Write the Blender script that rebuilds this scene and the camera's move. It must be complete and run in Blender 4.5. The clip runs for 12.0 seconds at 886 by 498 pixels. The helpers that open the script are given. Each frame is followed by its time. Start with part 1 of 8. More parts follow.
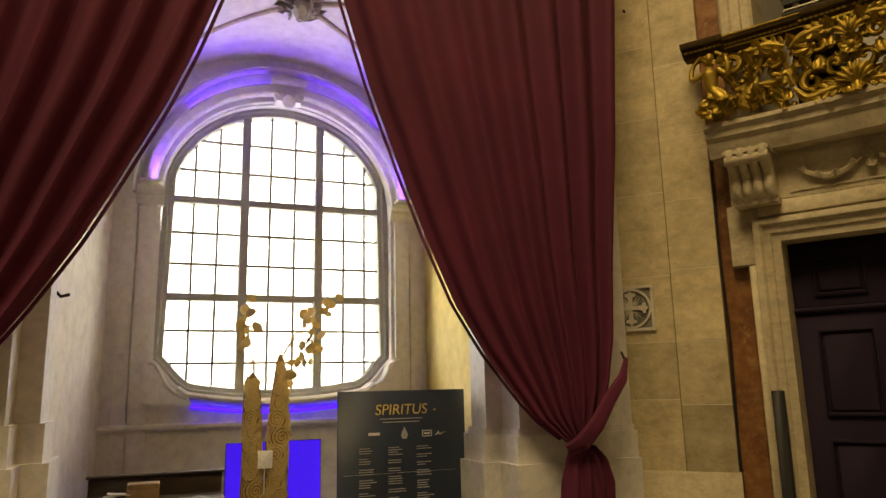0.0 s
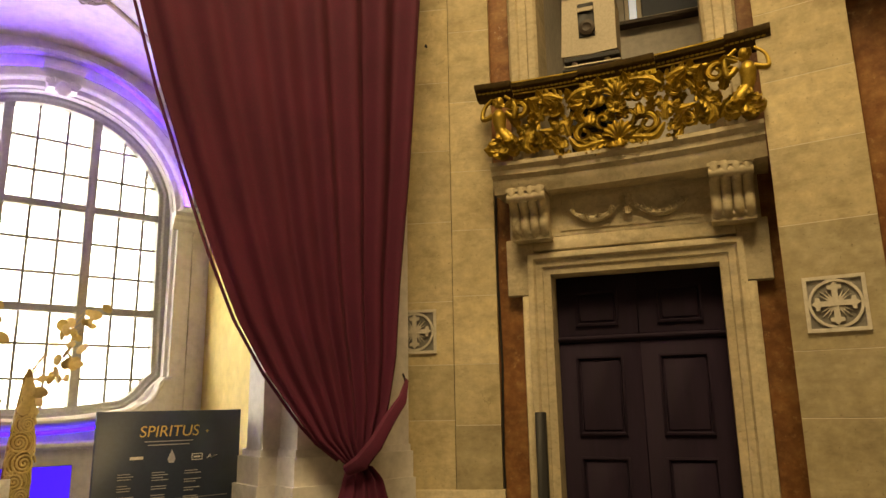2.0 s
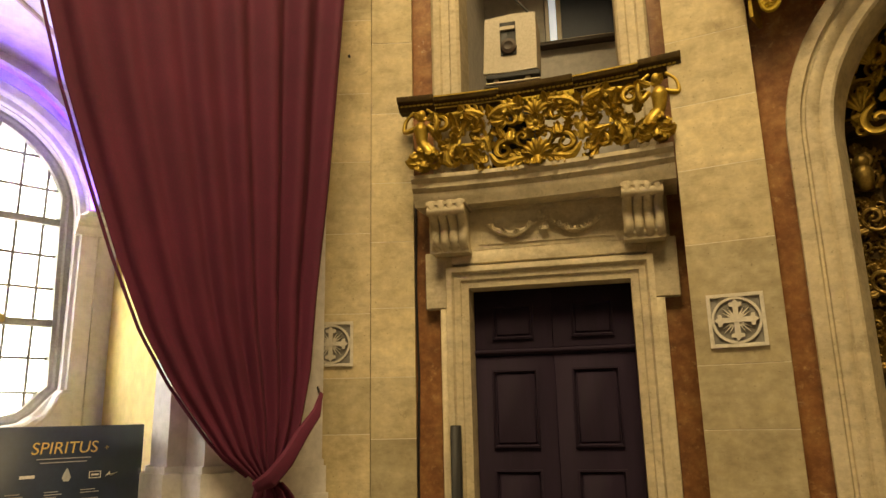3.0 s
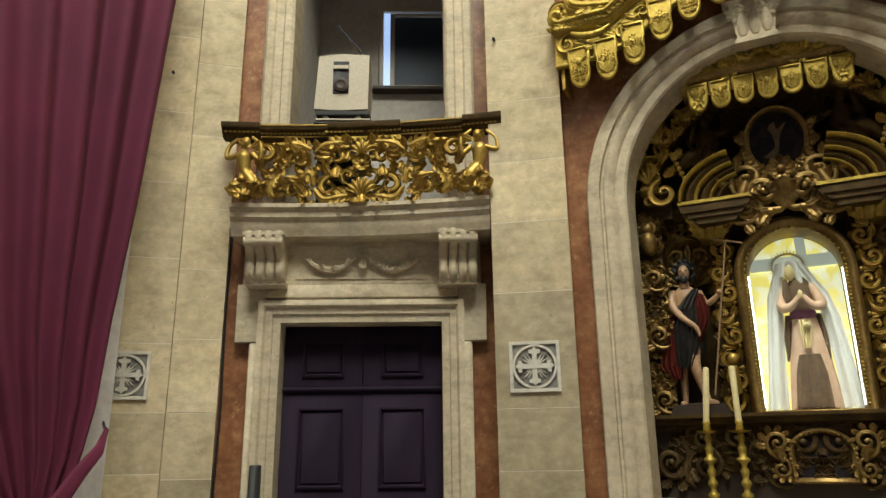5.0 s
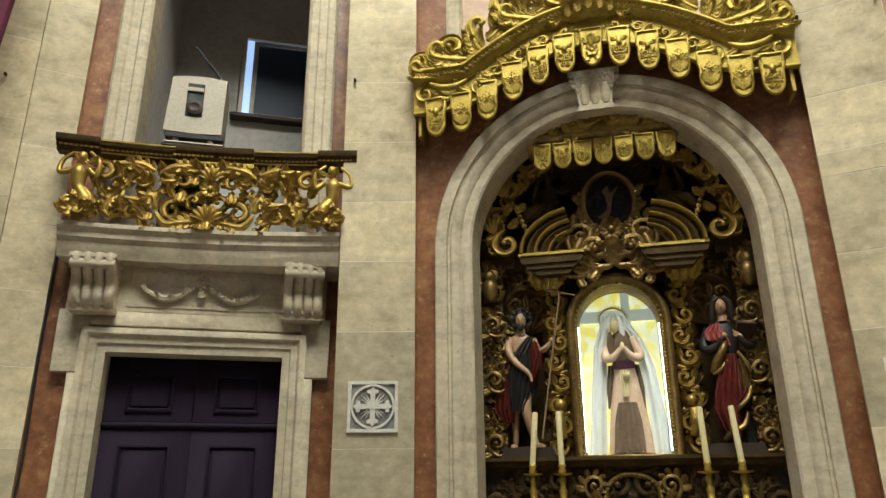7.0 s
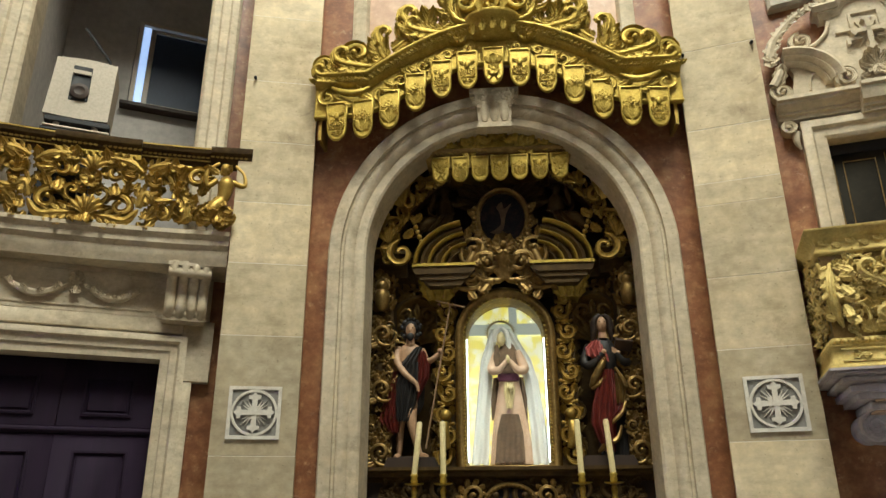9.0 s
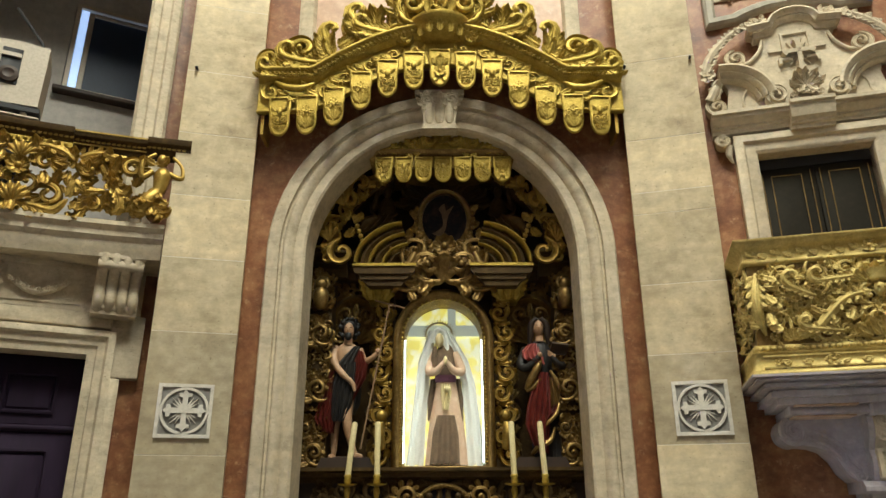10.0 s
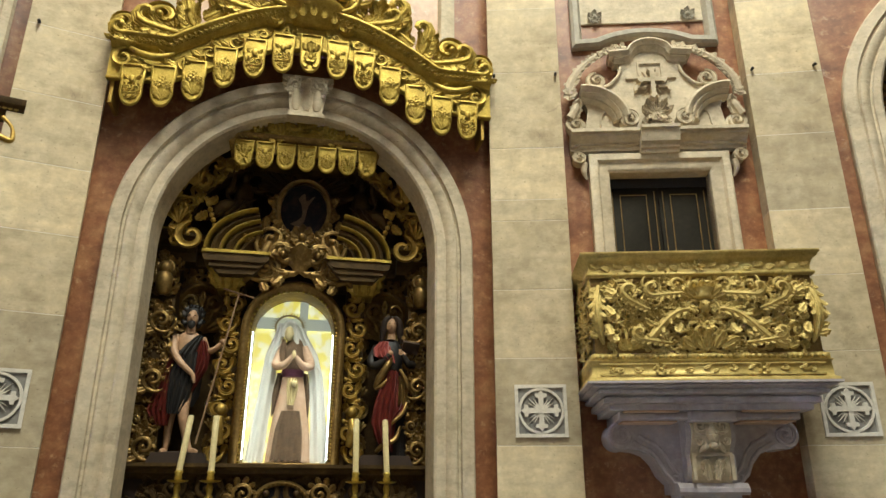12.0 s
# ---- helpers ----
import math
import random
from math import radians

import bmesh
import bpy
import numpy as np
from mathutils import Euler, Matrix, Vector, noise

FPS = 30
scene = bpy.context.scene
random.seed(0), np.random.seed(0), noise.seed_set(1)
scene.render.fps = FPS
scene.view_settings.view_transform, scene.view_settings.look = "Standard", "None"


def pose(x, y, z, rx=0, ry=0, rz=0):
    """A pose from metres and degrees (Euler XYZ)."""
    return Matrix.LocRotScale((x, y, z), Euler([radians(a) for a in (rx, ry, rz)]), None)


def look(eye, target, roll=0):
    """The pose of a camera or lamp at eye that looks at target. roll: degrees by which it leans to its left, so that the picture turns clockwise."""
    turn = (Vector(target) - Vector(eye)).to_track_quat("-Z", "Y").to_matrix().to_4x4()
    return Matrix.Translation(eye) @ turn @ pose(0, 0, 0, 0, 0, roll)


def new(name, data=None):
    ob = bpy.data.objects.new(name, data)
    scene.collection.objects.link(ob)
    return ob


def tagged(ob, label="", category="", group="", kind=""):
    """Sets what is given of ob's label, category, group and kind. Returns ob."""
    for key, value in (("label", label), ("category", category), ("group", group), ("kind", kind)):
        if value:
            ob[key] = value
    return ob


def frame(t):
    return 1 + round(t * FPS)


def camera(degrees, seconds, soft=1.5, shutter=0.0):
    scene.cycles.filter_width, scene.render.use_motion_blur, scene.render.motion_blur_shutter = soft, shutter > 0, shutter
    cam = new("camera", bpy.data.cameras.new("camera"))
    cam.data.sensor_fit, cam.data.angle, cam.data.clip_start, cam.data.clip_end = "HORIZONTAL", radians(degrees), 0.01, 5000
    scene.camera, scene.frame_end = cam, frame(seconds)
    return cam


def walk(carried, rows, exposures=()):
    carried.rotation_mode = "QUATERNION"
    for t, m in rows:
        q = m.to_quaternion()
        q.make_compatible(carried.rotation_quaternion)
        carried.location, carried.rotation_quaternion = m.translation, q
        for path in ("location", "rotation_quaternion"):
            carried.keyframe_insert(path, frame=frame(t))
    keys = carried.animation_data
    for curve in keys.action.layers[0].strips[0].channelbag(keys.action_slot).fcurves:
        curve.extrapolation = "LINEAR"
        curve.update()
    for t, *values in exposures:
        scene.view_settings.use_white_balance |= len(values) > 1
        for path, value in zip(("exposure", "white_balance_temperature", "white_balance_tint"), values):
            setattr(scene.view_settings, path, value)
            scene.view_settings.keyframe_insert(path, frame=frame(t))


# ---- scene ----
cam = camera(64.1, 12.0)
PATH = [
    (0, (0.714, 1.597, 1.509), (0.95, 3.545, 1.894), -1.3),
    (0.5, (0.709, 1.595, 1.511), (1.092, 3.519, 1.899), -1.3),
    (1, (0.707, 1.592, 1.513), (1.232, 3.481, 1.908), -1.2),
    (1.5, (0.711, 1.584, 1.515), (1.384, 3.423, 1.923), -1.1),
    (1.9, (0.711, 1.573, 1.507), (1.485, 3.368, 1.932), -1.0),
    (2, (0.715, 1.584, 1.507), (1.511, 3.367, 1.936), -1.0),
    (2.5, (0.718, 1.59, 1.509), (1.624, 3.316, 1.958), -0.9),
    (2.7, (0.732, 1.59, 1.511), (1.671, 3.296, 1.964), -1.1),
    (4.3, (0.771, 1.576, 1.513), (2.008, 3.061, 2.025), -0.6),
    (4.5, (0.757, 1.567, 1.51), (2.035, 3.013, 2.036), -0.7),
    (5, (0.755, 1.554, 1.501), (2.126, 2.901, 2.057), -0.7),
    (5.5, (0.758, 1.534, 1.5), (2.207, 2.782, 2.085), -0.6),
    (6, (0.761, 1.508, 1.503), (2.273, 2.664, 2.115), -0.6),
    (6.5, (0.765, 1.482, 1.503), (2.327, 2.558, 2.139), -0.5),
    (7, (0.769, 1.451, 1.505), (2.365, 2.463, 2.157), -0.5),
    (7.2, (0.777, 1.439, 1.507), (2.384, 2.432, 2.162), -0.5),
    (8.8, (0.781, 1.421, 1.489), (2.491, 2.207, 2.165), -0.2),
    (9, (0.79, 1.407, 1.483), (2.512, 2.164, 2.162), -0.3),
    (9.5, (0.793, 1.398, 1.484), (2.545, 2.082, 2.165), -0.2),
    (10, (0.804, 1.363, 1.484), (2.582, 1.977, 2.164), -0.2),
    (10.5, (0.807, 1.344, 1.484), (2.612, 1.875, 2.162), -0.1),
    (11, (0.818, 1.333, 1.491), (2.648, 1.778, 2.165), -0.1),
    (11.5, (0.851, 1.326, 1.486), (2.703, 1.672, 2.16), -0.0),
    (11.6, (0.856, 1.325, 1.486), (2.71, 1.655, 2.159), 0.0),
    (12, (0.879, 1.321, 1.488), (2.746, 1.565, 2.163), 0.1),
]
EXPOSURES = [(0, -1.3, 12000, 9), (1.5, -0.98, 12800, 11), (2.7, -0.58, 12000, 10), (4.3, -0.25, 6600, 6), (5.5, -0.27, 5600, 4), (7.2, -0.2, 5400, 4), (8.8, -0.22, 5600, 5), (12, -0.16, 5700, 5)]
walk(cam, [(t, look(eye, target, roll)) for t, eye, target, roll in PATH], EXPOSURES)

# ---- light ----
world = bpy.data.worlds.new("world")
scene.world = world
world.use_nodes = True
wn = world.node_tree.nodes
sky = wn.new("ShaderNodeTexSky")
sky.sky_type = "NISHITA"
sky.sun_disc = False
sky.sun_elevation, sky.sun_rotation = radians(38), radians(200)
wn["Background"].inputs[1].default_value = 0.1
world.node_tree.links.new(sky.outputs[0], wn["Background"].inputs[0])


def area(name, eye, target, w, h, power, color, spread=180):
    data = bpy.data.lights.new(name, "AREA")
    data.shape, data.size, data.size_y, data.energy, data.color = "RECTANGLE", w, h, power, color
    data.spread = radians(spread)
    ob = new(name, data)
    ob.matrix_world = look(eye, target)
    return ob


# added soft fill behind and above the walk, where high windows are assumed
area("high_fill_light", (-1.2, -5.6, 7.6), (5.0, 3.0, 3.0), 2.4, 3.0, 17, (1.0, 0.97, 0.9))
area("high_fill_light", (4.6, -6.4, 7.6), (5.0, 3.5, 3.0), 2.4, 3.0, 15, (1.0, 0.97, 0.9))
area("high_fill_light", (-6.3, 0.2, 7.6), (5.0, 4.5, 3.0), 2.4, 3.0, 17, (1.0, 0.97, 0.9))
# unseen warm source high over the nave, placed by how steeply shadows fall
area("nave_lamp", (0.1, 0.3, 16.2), (6.5, 3.6, 3.2), 6.0, 6.0, 3850, (1.0, 0.905, 0.70))


# ---- materials ----
def ramp(nt, fac, stops):
    n = nt.nodes.new("ShaderNodeValToRGB")
    while len(n.color_ramp.elements) < len(stops):
        n.color_ramp.elements.new(0.5)
    for e, (p, c) in zip(n.color_ramp.elements, stops):
        e.position, e.color = p, (*c, 1)
    nt.links.new(fac, n.inputs[0])
    return n.outputs[0]


def noise_node(nt, vec, scale, detail=5, rough=0.6, stretch=None):
    if stretch:
        mp = nt.nodes.new("ShaderNodeMapping")
        mp.inputs["Scale"].default_value = stretch
        nt.links.new(vec, mp.inputs[0])
        vec = mp.outputs[0]
    n = nt.nodes.new("ShaderNodeTexNoise")
    n.inputs["Scale"].default_value, n.inputs["Detail"].default_value, n.inputs["Roughness"].default_value = scale, detail, rough
    nt.links.new(vec, n.inputs["Vector"])
    return n.outputs[0]


def mix(nt, fac, a, b, kind="MIX"):
    n = nt.nodes.new("ShaderNodeMix")
    n.data_type, n.blend_type = "RGBA", kind
    for sock, val in ((n.inputs[0], fac), (n.inputs[6], a), (n.inputs[7], b)):
        if isinstance(val, (int, float)):
            sock.default_value = val
        elif isinstance(val, tuple):
            sock.default_value = (*val, 1)
        else:
            nt.links.new(val, sock)
    return n.outputs[2]


def material(name, dark, mid, light, rough=0.7, metal=0.0, big=1.2, fine=14.0, bump=0.25, dist=0.004, piece=0.0, stretch=None, sheen=0.0, stain=None, cracks=None):
    """A surface in three tones over two scales of variation, with fine relief."""
    m = bpy.data.materials.new(name)
    m.use_nodes = True
    nt = m.node_tree
    b = nt.nodes["Principled BSDF"]
    tc = nt.nodes.new("ShaderNodeTexCoord").outputs["Object"]
    n1 = noise_node(nt, tc, big, 6, 0.62, stretch)
    n2 = noise_node(nt, tc, fine, 6, 0.65, stretch)
    c = ramp(nt, n1, [(0.28, dark), (0.5, mid), (0.72, light)])
    c2 = ramp(nt, n2, [(0.3, tuple(0.62 * v for v in mid)), (0.5, mid), (0.75, tuple(min(1, 1.25 * v) for v in light))])
    c = mix(nt, 0.4, c, c2)
    if stain:
        n3 = noise_node(nt, tc, big * 2.3, 8, 0.7)
        f = ramp(nt, n3, [(0.58, (0, 0, 0)), (0.72, (1, 1, 1))])
        c = mix(nt, f, c, stain)
    if cracks:
        warp = noise_node(nt, tc, 2.6, 5, 0.7)
        wc = nt.nodes.new("ShaderNodeMix")
        wc.data_type = "VECTOR"
        wc.inputs[0].default_value = 0.35
        nt.links.new(tc, wc.inputs[4])
        nt.links.new(warp, wc.inputs[5])
        vo = nt.nodes.new("ShaderNodeTexVoronoi")
        vo.feature = "DISTANCE_TO_EDGE"
        vo.inputs["Scale"].default_value = 1.6
        nt.links.new(wc.outputs[1], vo.inputs["Vector"])
        line = ramp(nt, vo.outputs["Distance"], [(0.0, (1, 1, 1)), (0.012, (0, 0, 0))])
        few = ramp(nt, noise_node(nt, tc, 1.7, 3, 0.5), [(0.60, (0, 0, 0)), (0.68, (0.7, 0.7, 0.7))])
        c = mix(nt, mix(nt, 1.0, line, few, "MULTIPLY"), c, cracks)
        streak = ramp(nt, noise_node(nt, tc, 2.2, 8, 0.72, (1.0, 1.0, 2.6)), [(0.36, (0.80, 0.79, 0.78)), (0.5, (1, 1, 1)), (0.66, (1.13, 1.12, 1.08))])
        c = mix(nt, 1.0, c, streak, "MULTIPLY")
        pits = ramp(nt, noise_node(nt, tc, 34, 3, 0.6), [(0.27, (0.62, 0.6, 0.57)), (0.34, (1, 1, 1))])
        c = mix(nt, 1.0, c, pits, "MULTIPLY")
    if piece:
        oi = nt.nodes.new("ShaderNodeObjectInfo").outputs["Random"]
        t = ramp(nt, oi, [(0.0, (1 - piece,) * 3), (1.0, (1 + 0.4 * piece, 1 + 0.36 * piece, 1 + 0.28 * piece))])
        c = mix(nt, 1.0, c, t, "MULTIPLY")
    nt.links.new(c, b.inputs["Base Color"])
    b.inputs["Metallic"].default_value = metal
    r = nt.nodes.new("ShaderNodeMapRange")
    r.inputs[3].default_value, r.inputs[4].default_value = max(0.05, rough - 0.14), min(1, rough + 0.14)
    nt.links.new(n2, r.inputs[0])
    nt.links.new(r.outputs[0], b.inputs["Roughness"])
    if sheen:
        b.inputs["Sheen Weight"].default_value = sheen
        b.inputs["Sheen Roughness"].default_value = 0.4
    if bump:
        bp = nt.nodes.new("ShaderNodeBump")
        bp.inputs["Strength"].default_value, bp.inputs["Distance"].default_value = bump, dist
        nt.links.new(n2, bp.inputs["Height"])
        nt.links.new(bp.outputs[0], b.inputs["Normal"])
    return m


def glow(name, color, strength):
    m = bpy.data.materials.new(name)
    m.use_nodes = True
    b = m.node_tree.nodes["Principled BSDF"]
    b.inputs["Base Color"].default_value = (*color, 1)
    b.inputs["Emission Color"].default_value = (*color, 1)
    b.inputs["Emission Strength"].default_value = strength
    return m


STONE = material("limestone", (0.34, 0.26, 0.145), (0.54, 0.45, 0.285), (0.68, 0.59, 0.41), 0.75, big=1.3, fine=9, bump=0.55, piece=0.3, stain=(0.36, 0.29, 0.18), cracks=(0.26, 0.2, 0.13))
STONE_PLAIN = material("carved_limestone", (0.36, 0.295, 0.19), (0.52, 0.44, 0.305), (0.63, 0.55, 0.405), 0.72, big=2.2, fine=16, bump=0.45, stain=(0.34, 0.275, 0.185), cracks=(0.3, 0.24, 0.16))
GREY_STONE = material("grey_stone", (0.27, 0.245, 0.19), (0.38, 0.345, 0.27), (0.48, 0.44, 0.35), 0.7, big=3, fine=18, bump=0.3)
SLATE = material("dark_grey_ground", (0.10, 0.095, 0.09), (0.15, 0.14, 0.135), (0.21, 0.2, 0.19), 0.8, big=4, fine=24, bump=0.4)
PLAQUE_GROUND = material("plaque_ground", (0.15, 0.14, 0.125), (0.21, 0.2, 0.18), (0.27, 0.255, 0.23), 0.8, big=5, fine=24, bump=0.4)
PALE_STONE = material("pale_carved_stone", (0.5, 0.46, 0.39), (0.62, 0.58, 0.5), (0.7, 0.66, 0.58), 0.75, big=4, fine=20, bump=0.3)
# grey stone with the bluish light on the pulpit's underside mixed into its colour
BLUE_CAST_STONE = material("blue_cast_grey_stone", (0.27, 0.24, 0.25), (0.40, 0.36, 0.37), (0.5, 0.46, 0.46), 0.7, big=2.5, fine=16, bump=0.3, stain=(0.46, 0.36, 0.28))
CHAPEL_STONE = material("pale_chapel_stone", (0.62, 0.6, 0.58), (0.72, 0.7, 0.68), (0.78, 0.76, 0.74), 0.8, big=1.4, fine=10, bump=0.2)
MORTAR = material("lime_mortar", (0.58, 0.52, 0.4), (0.7, 0.64, 0.52), (0.76, 0.7, 0.58), 0.9, big=4, fine=30)
RED_MARBLE = material("red_marble", (0.11, 0.036, 0.016), (0.245, 0.10, 0.042), (0.43, 0.23, 0.10), 0.42, big=4.5, fine=16, bump=0.05, stain=(0.5, 0.31, 0.16), cracks=(0.55, 0.4, 0.28))
PINK_MARBLE = material("pink_marble", (0.42, 0.25, 0.16), (0.52, 0.34, 0.22), (0.62, 0.45, 0.31), 0.42, big=2.4, fine=10, bump=0.05, stain=(0.66, 0.52, 0.38))
PLASTER = material("ochre_plaster", (0.62, 0.46, 0.16), (0.72, 0.56, 0.22), (0.78, 0.63, 0.29), 0.85, big=0.9, fine=6, bump=0.15)
WHITEWASH = material("whitewashed_plaster", (0.62, 0.58, 0.52), (0.74, 0.7, 0.64), (0.8, 0.77, 0.71), 0.85, big=0.9, fine=7, bump=0.15)
GOLD = material("gilded_wood", (0.17, 0.115, 0.018), (0.42, 0.30, 0.048), (0.60, 0.45, 0.10), 0.48, 0.65, big=9, fine=48, bump=0.7, dist=0.005)
# aged gold, taken darker so that its colour carries the niche's shade
GOLD_AGED_SHADED = material("aged_shaded_gilded_wood", (0.09, 0.055, 0.016), (0.23, 0.145, 0.042), (0.44, 0.3, 0.095), 0.42, 0.7, big=6, fine=34, bump=0.35, dist=0.003)
GOLD_WARM = material("warm_gilded_wood", (0.14, 0.085, 0.016), (0.38, 0.25, 0.05), (0.58, 0.41, 0.10), 0.46, 0.7, big=8, fine=50, bump=0.5, dist=0.005)
GOLD_MATTE = material("dusty_gilded_wood", (0.30, 0.22, 0.055), (0.54, 0.41, 0.125), (0.7, 0.56, 0.2), 0.55, 0.35, big=8, fine=45, bump=0.5, dist=0.005)
# brown gilding with the shade under the arch put into its colour
BROWN_GILT_SHADED = material("browned_shaded_gilding", (0.028, 0.016, 0.005), (0.062, 0.036, 0.010), (0.125, 0.078, 0.021), 0.6, 0.35, big=6, fine=30, bump=0.3, dist=0.003)
# brown wood, deepened further for the unlit upper niche
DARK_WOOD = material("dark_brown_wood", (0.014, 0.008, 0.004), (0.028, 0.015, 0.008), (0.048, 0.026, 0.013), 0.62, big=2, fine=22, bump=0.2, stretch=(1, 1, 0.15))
DOOR_WOOD = material("door_wood", (0.012, 0.007, 0.016), (0.018, 0.010, 0.023), (0.026, 0.015, 0.032), 0.8, big=1.5, fine=18, bump=0.15, stretch=(1, 1, 0.1))
CURTAIN = material("burgundy_velvet", (0.065, 0.004, 0.022), (0.10, 0.007, 0.034), (0.14, 0.011, 0.046), 0.85, big=1.4, fine=60, bump=0.15, dist=0.002)
BLACK = material("black_metal", (0.008, 0.008, 0.009), (0.012, 0.012, 0.013), (0.018, 0.018, 0.02), 0.62, big=5, fine=40, bump=0.05)
BOARD = material("navy_board", (0.014, 0.024, 0.045), (0.019, 0.032, 0.06), (0.025, 0.04, 0.072), 0.5, big=2, fine=30, bump=0.03)
CASING = material("beige_housing", (0.42, 0.36, 0.27), (0.47, 0.41, 0.31), (0.52, 0.45, 0.35), 0.5, big=3, fine=40, bump=0.04)
WAX = material("ivory_wax", (0.6, 0.5, 0.24), (0.68, 0.58, 0.3), (0.74, 0.64, 0.36), 0.45, big=6, fine=30, bump=0.05)
STEEL = material("window_steel", (0.26, 0.26, 0.23), (0.33, 0.33, 0.3), (0.4, 0.4, 0.36), 0.6, big=4, fine=30, bump=0.1)
TOTEM = material("gilded_totem", (0.5, 0.36, 0.14), (0.62, 0.46, 0.2), (0.7, 0.55, 0.27), 0.55, 0.15, big=5, fine=30, bump=0.2)
TOTEM_DARK = material("totem_groove", (0.2, 0.12, 0.035), (0.27, 0.17, 0.055), (0.34, 0.22, 0.08), 0.7, 0.0, big=5, fine=30, bump=0.2)
ROBE_RED = material("painted_red_robe", (0.04, 0.006, 0.004), (0.10, 0.012, 0.008), (0.2, 0.03, 0.014), 0.5, big=6, fine=30, bump=0.1)
ROSE_CLOTH = material("painted_rose_cloth", (0.16, 0.03, 0.025), (0.28, 0.06, 0.05), (0.4, 0.12, 0.09), 0.55, big=6, fine=30, bump=0.1)
ROBE_DARK = material("painted_dark_robe", (0.008, 0.007, 0.007), (0.016, 0.014, 0.013), (0.035, 0.028, 0.02), 0.55, big=6, fine=30, bump=0.1)
FLESH = material("painted_wood_skin", (0.3, 0.17, 0.09), (0.44, 0.27, 0.15), (0.52, 0.34, 0.2), 0.5, big=7, fine=30, bump=0.05)
VEIL = material("pale_fabric", (0.72, 0.74, 0.68), (0.82, 0.84, 0.78), (0.86, 0.88, 0.82), 0.8, big=4, fine=30, bump=0.2)
PINK = material("pink_brocade", (0.56, 0.36, 0.22), (0.68, 0.48, 0.33), (0.75, 0.58, 0.42), 0.7, big=9, fine=30, bump=0.2)
PLUM = material("plum_sash", (0.10, 0.03, 0.06), (0.16, 0.05, 0.1), (0.22, 0.08, 0.14), 0.7, big=8, fine=30, bump=0.1)
BROWN_LACE = material("brown_lace", (0.07, 0.045, 0.025), (0.14, 0.09, 0.05), (0.22, 0.15, 0.08), 0.8, big=14, fine=50, bump=0.3)
FLOOR = material("stone_floor", (0.1, 0.088, 0.07), (0.16, 0.14, 0.11), (0.22, 0.19, 0.155), 0.35, big=1.2, fine=10, bump=0.08)
PAPER = material("white_card", (0.72, 0.7, 0.66), (0.78, 0.76, 0.72), (0.82, 0.8, 0.77), 0.6, big=4, fine=30, bump=0.02)
GOLD_INK = material("gold_lettering", (0.6, 0.4, 0.12), (0.7, 0.5, 0.18), (0.78, 0.58, 0.24), 0.5, big=5, fine=30, bump=0)
GREY_INK = material("pale_lettering", (0.3, 0.31, 0.33), (0.4, 0.41, 0.43), (0.46, 0.47, 0.5), 0.6, big=5, fine=30, bump=0)
CARDBOARD = material("brown_cardboard", (0.2, 0.12, 0.06), (0.26, 0.16, 0.08), (0.3, 0.2, 0.1), 0.8, big=4, fine=20, bump=0.1)
DARK_PAINTING = material("darkened_oil_painting", (0.006, 0.006, 0.010), (0.012, 0.012, 0.016), (0.06, 0.035, 0.025), 0.7, big=9, fine=20, bump=0.05)
GREEN_DOOR = material("dark_olive_door", (0.014, 0.012, 0.009), (0.021, 0.018, 0.013), (0.03, 0.026, 0.018), 0.92, big=2, fine=20, bump=0.1)
BLUE_GREY = material("beige_grey_plaster", (0.33, 0.30, 0.27), (0.42, 0.39, 0.35), (0.5, 0.46, 0.41), 0.85, big=1.5, fine=10, bump=0.1)
LED = glow("blue_led", (0.02, 0.0, 1.0), 8)
LED_BRIGHT = glow("bright_blue_led", (0.06, 0.01, 1.0), 140)
LED_PANEL = glow("blue_light_panel", (0.02, 0.0, 1.0), 2.6)
DAY = glow("overcast_sky", (0.72, 0.84, 1.0), 39.0)
# the lamp-lit back of the case, its brightness put in as emission
CASE_GLOW = glow("glow_back_panel", (1.0, 0.94, 0.58), 0.95)
cg = CASE_GLOW.node_tree
cgn = noise_node(cg, cg.nodes.new("ShaderNodeTexCoord").outputs["Object"], 9, 4, 0.6)
cg.links.new(ramp(cg, cgn, [(0.42, (1.0, 0.96, 0.62)), (0.54, (1.0, 0.80, 0.10))]), cg.nodes["Principled BSDF"].inputs["Emission Color"])
# glow of two strips added to brighten the figure in the shrine
FILL_GLOW = glow("white_fill_strip", (0.9, 1.0, 0.9), 11.0)
# cross on the back panel, given emission so it stays pale
CASE_CROSS = glow("glow_cross", (0.78, 0.82, 0.66), 0.42)
DAY_DIM = glow("window_daylight", (0.55, 0.7, 1.0), 0.9)

GLASS = bpy.data.materials.new("clear_glass")
GLASS.use_nodes = True
gb = GLASS.node_tree.nodes["Principled BSDF"]
gb.inputs["Transmission Weight"].default_value, gb.inputs["Roughness"].default_value, gb.inputs["IOR"].default_value = 1.0, 0.02, 1.1


for m_, lv in ((GREEN_DOOR, 0.15), (DOOR_WOOD, 0.2), (BOARD, 0.4), (DARK_PAINTING, 0.15), (BROWN_GILT_SHADED, 0.3)):
    m_.node_tree.nodes["Principled BSDF"].inputs["Specular IOR Level"].default_value = lv


